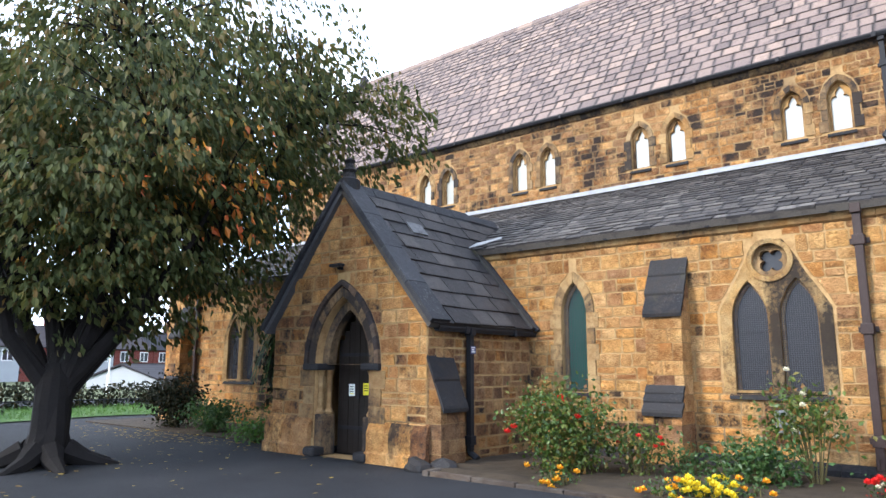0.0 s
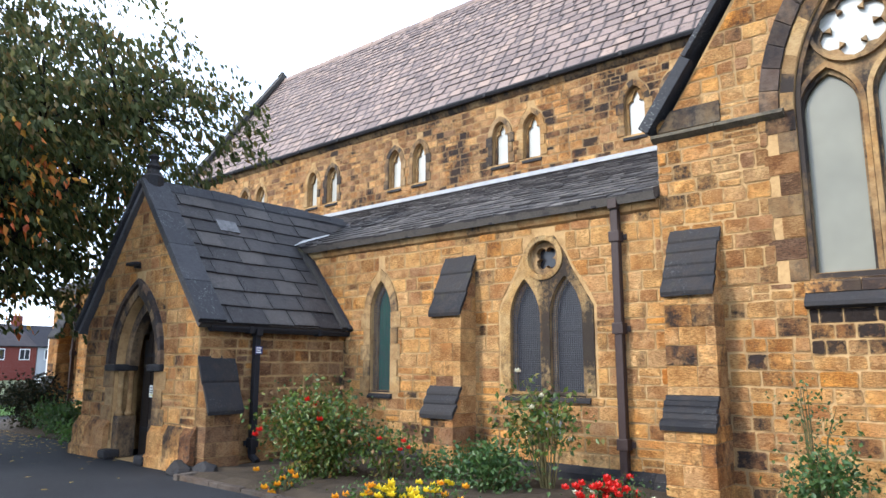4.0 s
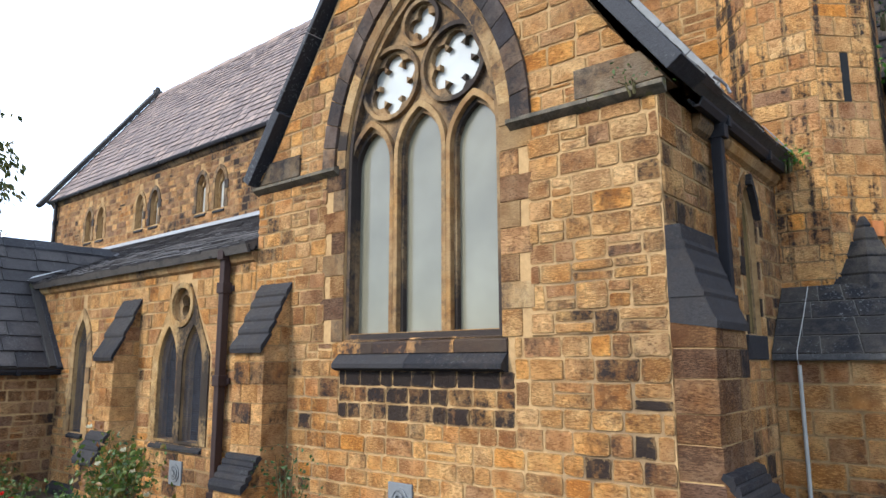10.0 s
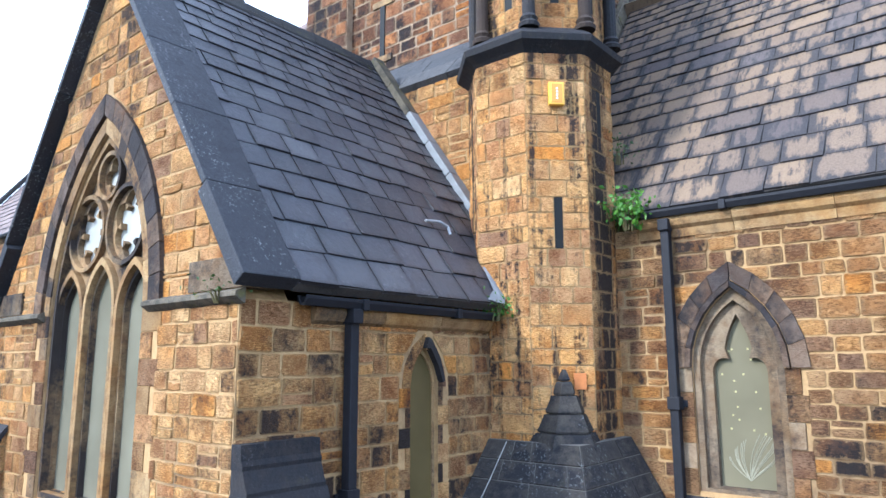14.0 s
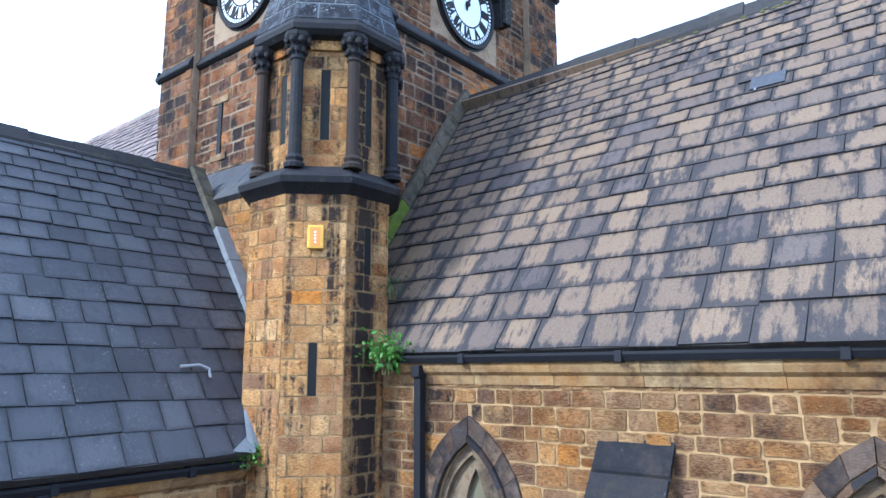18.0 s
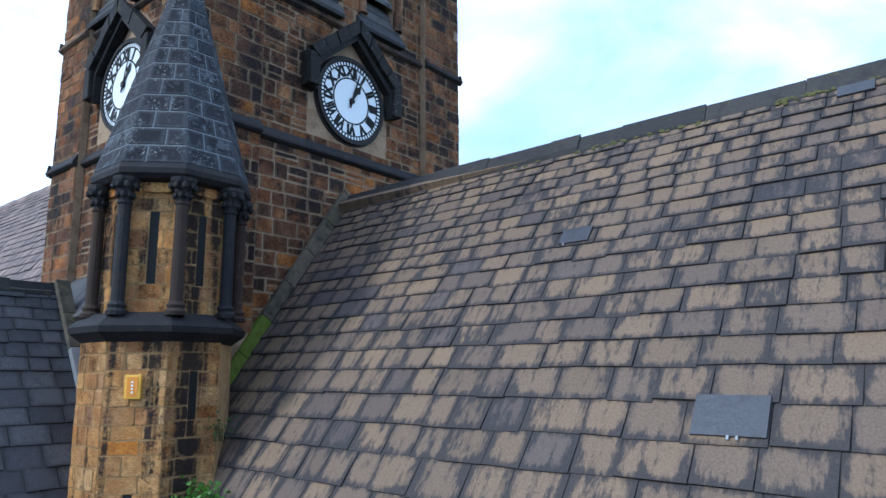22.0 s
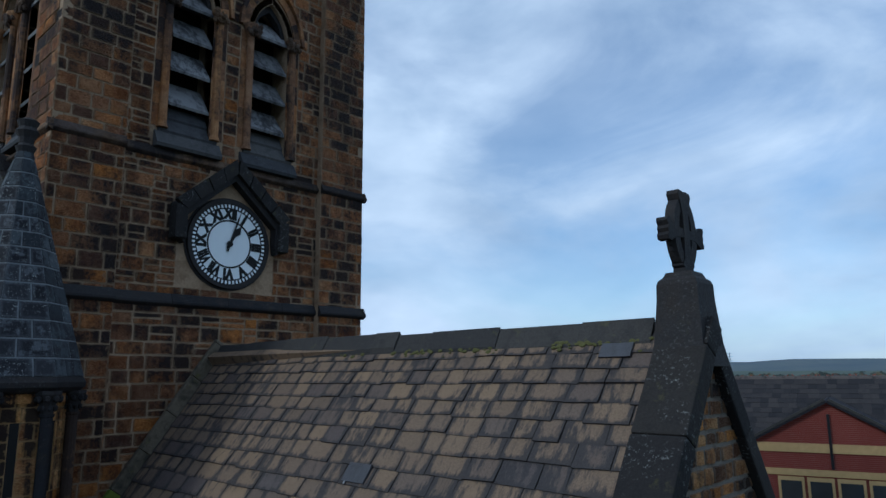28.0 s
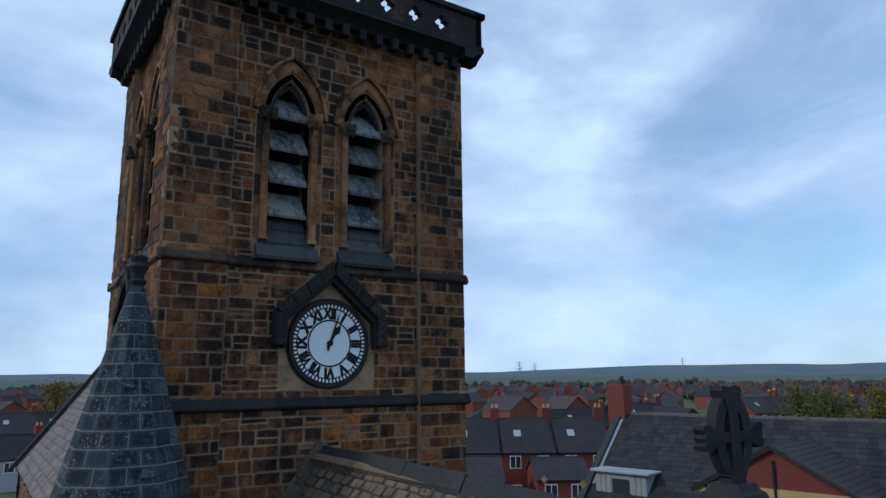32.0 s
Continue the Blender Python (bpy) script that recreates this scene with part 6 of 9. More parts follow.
    up = Matrix.Translation((0, 0, 0.67)) @ cm @ Matrix.Diagonal((0.94, 0.94, 1.0, 1))
    shaft = [(-0.115, 0.0), (0.115, 0.0), (0.105, 0.055), (0.135, 0.075), (0.135, 0.105), (0.09, 0.14), (0.07, 0.3), (0.07, 0.62), (0.105, 0.72), (0.15, 0.82), (0.14, 0.86), (0.05, 0.875), (-0.04, 0.865), (-0.14, 0.875), (-0.155, 0.83), (-0.105, 0.72), (-0.07, 0.62), (-0.07, 0.3), (-0.09, 0.14), (-0.135, 0.105), (-0.135, 0.075), (-0.105, 0.055)]
    part("shaft", prism_to(bmesh.new(), shaft, -0.06, 0.06), M_BLACK_STONE, f, m=up)
    for s in (-1, 1):
        arm = [(s * 0.05, 0.37), (s * 0.25, 0.36), (s * 0.37, 0.30), (s * 0.44, 0.31), (s * 0.455, 0.35), (s * 0.425, 0.385), (s * 0.445, 0.42), (s * 0.425, 0.455), (s * 0.455, 0.50), (s * 0.44, 0.535), (s * 0.37, 0.535), (s * 0.25, 0.47), (s * 0.05, 0.46)]
        if s < 0:
            arm.reverse()
        part("arm", prism_to(bmesh.new(), arm, -0.056, 0.056), M_BLACK_STONE, f, m=up)
    oval = [(u * 0.72, v) for u, v in ring(0, 0.43, 0.385, 32)]
    hole = [(u * 0.56, v) for u, v in ring(0, 0.43, 0.27, 32)]
    part("wheel", plate(oval, [hole], -0.05, 0.05), M_BLACK_STONE, f, m=up)


M_TUFT = plain_mat("yellow_green_moss", (0.085, 0.082, 0.03), 0.95, 0, 0.5, 8, 0.5)
M_SPOT = plain_mat("pale_yellow_glass", (0.38, 0.34, 0.15), 0.5)
M_ETCH = plain_mat("etched_glass_lines", (0.33, 0.31, 0.22), 0.5)
M_PATTERN_GLASS = glass_mat("frosted_patterned_glass", (0.155, 0.137, 0.085), 0.75, 0.06)
M_LICHEN = slate_mat("lichened_black_stone", [(0.0, (0.016, 0.015, 0.016)), (1.0, (0.029, 0.026, 0.024))], False, 0.85, (0.5, 0.72), (0.012, 0.012, 0.014), 0.35, 0.55)
build_chancel()


# ---- stair turret ----
UX, UY = 4.93, 15.80
AXIS = Matrix.Translation((0.05, 0.04, 0.0))    # drum and spire shifted off the shaft to fit the camera's view


def oct_band(profile):
    """An eight-sided ring moulding. profile: (radius, height)."""
    return lathe_to(bmesh.new(), UX, UY, profile, 8, radians(22.5))


def build_turret():
    R = 1.0
    tur = thing("stair_turret", "octagonal buff sandstone stair turret with a stone spire", "turret", Matrix.Translation((0, 0, 0)))
    part("core", oct_band([(R - 0.015, 0), (R - 0.015, 8.1)]), M_MORTAR, tur)
    rng = random.Random(4)
    side = 2 * (R * math.cos(radians(22.5))) * math.tan(radians(22.5))
    apo = R * math.cos(radians(22.5))
    for k, ang in enumerate((0, 45, 90, 315)):
        nx, ny = math.sin(radians(ang)), -math.cos(radians(ang))
        fm = plane(UX + nx * (apo - 0.012), UY + ny * (apo - 0.012), ang) @ shift(-side / 2)
        holes = []
        if ang == 45:
            holes = [[(side / 2 - 0.055, 5.48), (side / 2 + 0.055, 5.48), (side / 2 + 0.055, 6.12), (side / 2 - 0.055, 6.12)]]
        if ang == 90:
            holes = [[(side / 2 - 0.06, 7.0), (side / 2 + 0.06, 7.0), (side / 2 + 0.06, 7.62), (side / 2 - 0.06, 7.62)]]
        z0 = 2.9 if ang in (45, 0) else 2.0
        pieces = lay([[(0, z0), (side, z0), (side, 8.1), (0, 8.1)]] + holes, rows_between(z0, 8.1, (0.18, 0.27), rng, [v for h in holes for _, v in h]), (0.2, 0.44), rng, least=0.06)
        face = part("face", box(0.002, side - 0.002, 0.0, 8.09, -0.05, 0.0), M_MORTAR, tur, m=fm)
        for v0, v1, l0, l1, r0, r1 in pieces:
            vs, fs = block_geo(v0, v1, l0, l1, r0, r1, -0.01, 0.014 + rng.uniform(-0.006, 0.006), 0.008)
            # The east face and the courses under the string get the darker copy.
            part("stone", mark_rims(mesh_of("stone", vs, fs)), M_TURRET_DARK if ang == 90 or v1 > 7.8 else M_TURRET, face)
        # No hole here: a black block paints the slit's dark inside.
        for h in holes:
            part("slit", box(h[0][0] + 0.004, h[1][0] - 0.004, h[0][1], h[2][1], -0.001, 0.003), M_BLACK, face, "black block painted as a narrow slit's dark inside")
    part("string", oct_band([(R - 0.02, 7.98), (R + 0.05, 8.04), (R + 0.16, 8.12), (R + 0.18, 8.2), (R + 0.14, 8.24), (R - 0.05, 8.38), (R - 0.2, 8.40)]), M_BLACK_STONE, tur, "black moulded string course")
    rd = 0.88
    part("drum", oct_band([(rd - 0.08, 8.3), (rd - 0.08, 10.2)]), M_MORTAR, tur, m=AXIS)
    ds = 2 * rd * math.sin(radians(22.5))
    da = rd * math.cos(radians(22.5))
    for ang in (0, 45, 90, 135, 270, 315):
        nx, ny = math.sin(radians(ang)), -math.cos(radians(ang))
        fm = AXIS @ plane(UX + nx * (da - 0.01), UY + ny * (da - 0.01), ang) @ shift(-ds / 2)
        hole = [(ds / 2 - 0.06, 8.76), (ds / 2 + 0.06, 8.76), (ds / 2 + 0.06, 9.74), (ds / 2 - 0.06, 9.74)]
        face = part("drum_face", plate([(0, 8.35), (ds, 8.35), (ds, 10.16), (0, 10.16)], [hole], -0.02, 0.0), M_MORTAR, tur, m=fm)
        for v0, v1, l0, l1, r0, r1 in lay([[(0, 8.36), (ds, 8.36), (ds, 10.15), (0, 10.15)], hole], rows_between(8.36, 10.15, (0.19, 0.26), rng, (8.76, 9.74)), (0.2, 0.4), rng, least=0.05):
            vs, fs = block_geo(v0, v1, l0, l1, r0, r1, -0.01, 0.012, 0.006)
            # Drum faces to the east, and random stones elsewhere, get the darker copy.
            part("stone", mark_rims(mesh_of("stone", vs, fs)), M_TURRET_DARK if ang in (90, 135) or rng.random() < 0.6 else M_TURRET, face)
        # Black block in the hole, painted dark for the unlit drum inside.
        part("slit", box(hole[0][0], hole[1][0], 8.76, 9.74, -0.03, -0.008), M_BLACK, face)
        # a stone lintel band under the eaves, set between the capitals
        part("lintel", prism_to(bmesh.new(), [(0.14, 10.0), (ds - 0.14, 10.0), (ds - 0.06, 10.15), (0.06, 10.15)], 0.012, 0.05), M_TURRET, face)
    for k in range(8):
        a = radians(22.5 + 45 * k)
        cx, cy = UX + 0.965 * math.cos(a), UY + 0.965 * math.sin(a)
        col = part("column", lathe_to(bmesh.new(), cx, cy, [(0.13, 8.34), (0.14, 8.39), (0.10, 8.43), (0.12, 8.47), (0.085, 8.52), (0.082, 9.80), (0.10, 9.82), (0.10, 9.85)], 12), M_SHAFT if k % 2 else M_BLACK_STONE, tur, "sooty black engaged shaft", m=AXIS)
        bm = lathe_to(bmesh.new(), cx, cy, [(0.085, 9.84), (0.095, 9.92), (0.12, 10.02), (0.17, 10.1), (0.18, 10.12), (0.18, 10.17)], 8)
        part("capital", bm, M_BLACK_STONE, col, "carved leaf capital")
        bm = bmesh.new()
        for q in range(8):
            for row, (rr, zz, sz) in enumerate(((0.105, 9.93, 0.036), (0.15, 10.06, 0.046))):
                b = 2 * math.pi * (q + 0.5 * row) / 8
                px, py = cx + rr * math.cos(b), cy + rr * math.sin(b)
                bmesh.ops.create_icosphere(bm, subdivisions=1, radius=sz, matrix=Matrix.Translation((px, py, zz)) @ Matrix.Diagonal((1, 1, 1.35, 1)))
        part("leaf_ring", bm, M_BLACK_STONE, col)["kind"] = "stuff"
    part("eave_ring", oct_band([(0.92, 10.13), (1.04, 10.16), (1.11, 10.22), (1.12, 10.29), (1.06, 10.40)]), M_BLACK_STONE, tur, m=AXIS)
    # spire of coursed stones
    z0, z1, r0 = 10.36, 13.85, 1.075

    def rad(z):
        f = (z - z0) / (z1 - z0)
        return r0 * (1 - f) + 0.09 * f
    part("spire_core", oct_band([(rad(z0) + 0.004, z0), (rad(z1) + 0.004, z1)]), M_LIME, tur, m=AXIS)
    z, n = z0, 0
    while z < z1 - 0.1:
        h = 0.27 if z < 12 else 0.24
        ze = min(z + h, z1)
        for k in range(8):
            a0, a1 = radians(22.5 + 45 * k), radians(22.5 + 45 * (k + 1))
            lo0, lo1 = Vector((math.cos(a0), math.sin(a0), 0)) * rad(z + 0.011), Vector((math.cos(a1), math.sin(a1), 0)) * rad(z + 0.011)
            hi0, hi1 = Vector((math.cos(a0), math.sin(a0), 0)) * rad(ze - 0.011), Vector((math.cos(a1), math.sin(a1), 0)) * rad(ze - 0.011)
            cuts = [0, 1]
            if (lo1 - lo0).length > 0.3:
                cuts = [0, 0.36 + 0.28 * ((n + k) % 2), 1]
            for c0, c1 in zip(cuts, cuts[1:]):
                g = 0.011 / max(0.1, (lo1 - lo0).length)
                c0, c1 = c0 + (g if c0 > 0 else 0), c1 - (g if c1 < 1 else 0)
                base = Vector((UX, UY, 0)) + AXIS.translation
                p = [base + lo0.lerp(lo1, c0), base + lo0.lerp(lo1, c1), base + hi0.lerp(hi1, c1), base + hi0.lerp(hi1, c0)]
                zs = [z + 0.011, z + 0.011, ze - 0.011, ze - 0.011]
                p = [Vector((q.x, q.y, w)) for q, w in zip(p, zs)]
                nrm = (p[1] - p[0]).cross(p[3] - p[0]).normalized()
                cen = sum(p, Vector()) / 4
                vs = [q - nrm * 0.02 for q in p] + [q + nrm * 0.006 for q in p] + [q + (cen - q) * 0.06 + nrm * 0.014 for q in p]
                fs = [(i + s, (i + 1) % 4 + s, (i + 1) % 4 + 4 + s, i + 4 + s) for s in (0, 4) for i in range(4)] + [(8, 9, 10, 11)]
                part("spire_stone", mark_rims(mesh_of("spire_stone", vs, fs)), M_SPIRE_LICHEN if z > 13.1 or k in (0, 1) or k == 7 and z > 12.2 and (n * 3) % 4 else M_SPIRE, tur)
        z, n = ze, n + 1
    part("spire_finial", lathe_to(bmesh.new(), UX, UY, [(0.11, 13.8), (0.15, 13.9), (0.1, 13.95), (0.12, 14.05), (0.17, 14.15), (0.12, 14.22), (0.16, 14.32), (0.05, 14.38)], 10), M_BLACK_STONE, tur, "worn black stone knop", m=AXIS)
    # hipped base
    hb = thing("turret_base_roof", "hipped black stone roof over the turret's square base", "roof", kind="structure")
    x0, x1, y0, y1 = X_TRE + 0.02, 6.42, 14.12, Y_CHANCEL - 0.02
    ze, zt = 2.42, 3.22
    part("eave_course", box(x0 - 0.0, x1, y0, y1, ze - 0.07, ze, 0.015), M_DARK_SLAB, hb)
    tx, ty = 5.95, 14.80
    bm = bmesh.new()
    low4 = [bm.verts.new(p) for p in ((x0, y0 + 0.003, ze - 0.0), (x1 - 0.003, y0 + 0.003, ze - 0.0), (x1 - 0.003, y1, ze - 0.0), (x0, y1, ze - 0.0))]
    top4 = [bm.verts.new(p) for p in ((x0, ty + 0.003, zt - 0.002), (tx - 0.003, ty + 0.003, zt - 0.002), (tx - 0.003, y1, zt - 0.002), (x0, y1, zt - 0.004))]
    bm.faces.new(top4)
    for i in range(4):
        bm.faces.new((low4[i], low4[(i + 1) % 4], top4[(i + 1) % 4], top4[i]))
    part("core", bm, M_BED, hb, "pale lime bedding between the slabs")
    n = 4
    for k in range(n):
        f0, f1 = k / n, (k + 1) / n
        xa, xb = x1 + (tx - x1) * f0, x1 + (tx - x1) * f1
        ya, yb = y0 + (ty - y0) * f0, y0 + (ty - y0) * f1
        za, zb = ze + (zt - ze) * f0, ze + (zt - ze) * f1
        south = [0.0] + sorted(rng.uniform(0.18 + 0.3 * q, 0.32 + 0.3 * q) for q in range(2 if k % 2 else 3))[:3] + [1.0]
        east = [0.0, 0.45 + 0.2 * (k % 2), 1.0]
        for faces_south, cuts in ((True, south), (False, east)):
            for c0, c1 in zip(cuts, cuts[1:]):
                g = 0.005
                if faces_south:
                    q = [(x0 + (xa - x0) * c0 + g, ya, za), (x0 + (xa - x0) * c1 - g, ya, za), (x0 + (xb - x0) * c1 - g, yb, zb), (x0 + (xb - x0) * c0 + g, yb, zb)]
                else:
                    q = [(xa, ya + (y1 - ya) * c0 + g, za), (xa, ya + (y1 - ya) * c1 - g, za), (xb, yb + (y1 - yb) * c1 - g, zb), (xb, yb + (y1 - yb) * c0 + g, zb)]
                q = [Vector(p) for p in q]
                nrm = (q[1] - q[0]).cross(q[3] - q[0]).normalized()
                up = (q[3] - q[0]).normalized() * 0.006
                q = [q[0] + up, q[1] + up, q[2] - up, q[3] - up]
                cen = sum(q, Vector()) / 4
                lip = rng.uniform(0.006, 0.016)
                vs = [p - nrm * 0.05 for p in q] + [p + nrm * (lip * 0.6 if i < 2 else 0.002) for i, p in enumerate(q)] + [p + (cen - p) * 0.05 + nrm * (lip if i < 2 else 0.006) for i, p in enumerate(q)]
                fs = [(i + s, (i + 1) % 4 + s, (i + 1) % 4 + 4 + s, i + 4 + s) for s in (0, 4) for i in range(4)] + [(8, 9, 10, 11)]
                part("slab", mark_rims(mesh_of("slab", vs, fs)), M_BASE_SLAB, hb)
    # the spike on the turret's outer face, in stepped courses
    nx, ny = math.sin(radians(45)), -math.cos(radians(45))
    fm = plane(UX + nx * apo, UY + ny * apo, 45)
    for z, ztop, ha, hb_, oa, ob in ((3.10, 3.32, 0.46, 0.37, 0.36, 0.30), (3.32, 3.53, 0.345, 0.265, 0.285, 0.23), (3.53, 3.74, 0.245, 0.165, 0.215, 0.155), (3.74, 3.90, 0.14, 0.095, 0.14, 0.11), (3.90, 4.04, 0.08, 0.025, 0.095, 0.05)):
        bm = bmesh.new()
        rings = []
        for zz, h, o in ((z, ha - 0.012, oa - 0.01), (z + 0.025, ha, oa), (ztop - 0.03, hb_ + 0.012, ob + 0.01), (ztop - 0.006, hb_ - 0.004, ob)):
            rings.append([bm.verts.new(v) for v in ((-h, zz, -0.02), (-h * 0.55, zz, o), (h * 0.55, zz, o), (h, zz, -0.02))])
        bm.faces.new(rings[0])
        bm.faces.new(list(reversed(rings[-1])))
        for a, b in zip(rings, rings[1:]):
            for i in range(4):
                bm.faces.new((a[i], b[i], b[(i + 1) % 4], a[(i + 1) % 4]))
        part("spike_stone", bm, M_BASE_SLAB, hb, m=fm)
    wm = plane(0, 14.2)
    wall("wall_turret_base_south", "buff sandstone square base below the stair turret", wm, [(X_TRE + 0.02, 0), (6.33, 0), (6.33, 2.35), (X_TRE + 0.02, 2.35)], [], 0.3, STONE, RNG)
    wall("wall_turret_base_east", "buff sandstone side of the turret base", plane(6.34, 14.2, 90), [(0.02, 0), (1.9, 0), (1.9, 2.35), (0.02, 2.35)], [], 0.3, STONE, RNG)
    cond = thing("white_conduit", "thin pale plastic conduit on the turret base", "conduit", wm @ shift(5.0))
    part("tube", tube_to(bmesh.new(), [(0, 0.1, 0.05), (0, 2.3, 0.05)], [0.022, 0.022], 8), M_CONDUIT, cond)
    part("cable", tube_to(bmesh.new(), [(0, 2.28, 0.06), (0.0, 2.37, 0.115), (0.0, 2.45, 0.105), (0.02, 2.85, -0.24), (0.03, 3.21, -0.545)], [0.0055] * 5, 6), M_CONDUIT, cond, "thin pale cable over the slabs")
    part("patch_stone", box(0.12, 0.27, 3.80, 3.99, 0.0, 0.018, 0.006), M_PATCH_BRICK, tur, "small orange-red patch stone", m=fm)
    # alarm box and brick patch
    al = thing("alarm_box", "small orange and yellow alarm box on the turret", "alarm box", fm @ shift(0.0, 7.28, 0.02))
    part("case", box(-0.10, 0.10, 0, 0.30, 0, 0.07, 0.015), M_ALARM, al)
    part("front_panel", box(-0.065, 0.065, 0.03, 0.27, 0.07, 0.078), M_ALARM_IN, al, "orange front panel")
    for k in range(4):
        part("text_bar", box(-0.012, 0.012, 0.07 + k * 0.042, 0.095 + k * 0.042, 0.079, 0.082), M_PAPER, al)


M_DARK_SLAB = slate_mat("dark_slab", [(0.0, (0.036, 0.037, 0.042)), (0.5, (0.056, 0.057, 0.062)), (1.0, (0.085, 0.082, 0.080))], False, 0.8, (0.5, 0.68), (0.024, 0.024, 0.027), 0.15, 0.3, rim=0.3)
M_BASE_SLAB = slate_mat("base_roof_slab", [(0.0, (0.013, 0.013, 0.016)), (0.5, (0.022, 0.021, 0.023)), (1.0, (0.034, 0.031, 0.029))], False, 0.85, (0.48, 0.62), (0.065, 0.056, 0.045), 0.1, 0.4, rim=0.3)
M_BED = plain_mat("weathered_lime_bedding", (0.12, 0.11, 0.095), 0.9, 0, 0.5, 9)
M_CONDUIT = plain_mat("dirty_white_plastic", (0.34, 0.33, 0.30), 0.6, 0, 0.2, 6)
M_PATCH_BRICK = plain_mat("orange_patch_stone", (0.46, 0.17, 0.055), 0.9, 0, 0.35, 14, 0.4)
M_LIME = plain_mat("pale_lime_mortar", (0.145, 0.153, 0.162), 0.9, 0, 0.6, 9)
M_SHAFT = stone_mat("sooty_shaft_stone", BROWN, (0.24, 0.44), grain=0.3)
M_SPIRE = slate_mat("spire_stone", [(0.0, (0.010, 0.010, 0.014)), (0.6, (0.022, 0.022, 0.027)), (1.0, (0.035, 0.036, 0.042))], False, 0.8, (0.53, 0.60), (0.10, 0.108, 0.12), 0.0, 1.0, rim=0.45)
M_SPIRE_LICHEN = slate_mat("lichened_spire_stone", [(0.0, (0.026, 0.030, 0.036)), (0.5, (0.082, 0.094, 0.105)), (1.0, (0.042, 0.049, 0.056))], False, 0.85, (0.49, 0.57), (0.02, 0.021, 0.026), 0.0, 1.0, rim=0.15)
M_ALARM = plain_mat("yellow_plastic", (0.75, 0.42, 0.04), 0.35, 0, 0.06)
M_ALARM_IN = plain_mat("orange_plastic", (0.66, 0.25, 0.02), 0.35, 0, 0.06)
build_turret()


# ---- tower ----
TX0, TX1, TY0, TY1 = -0.62, 4.56, 16.40, 22.83
TXC, TYC = 1.97, 19.66


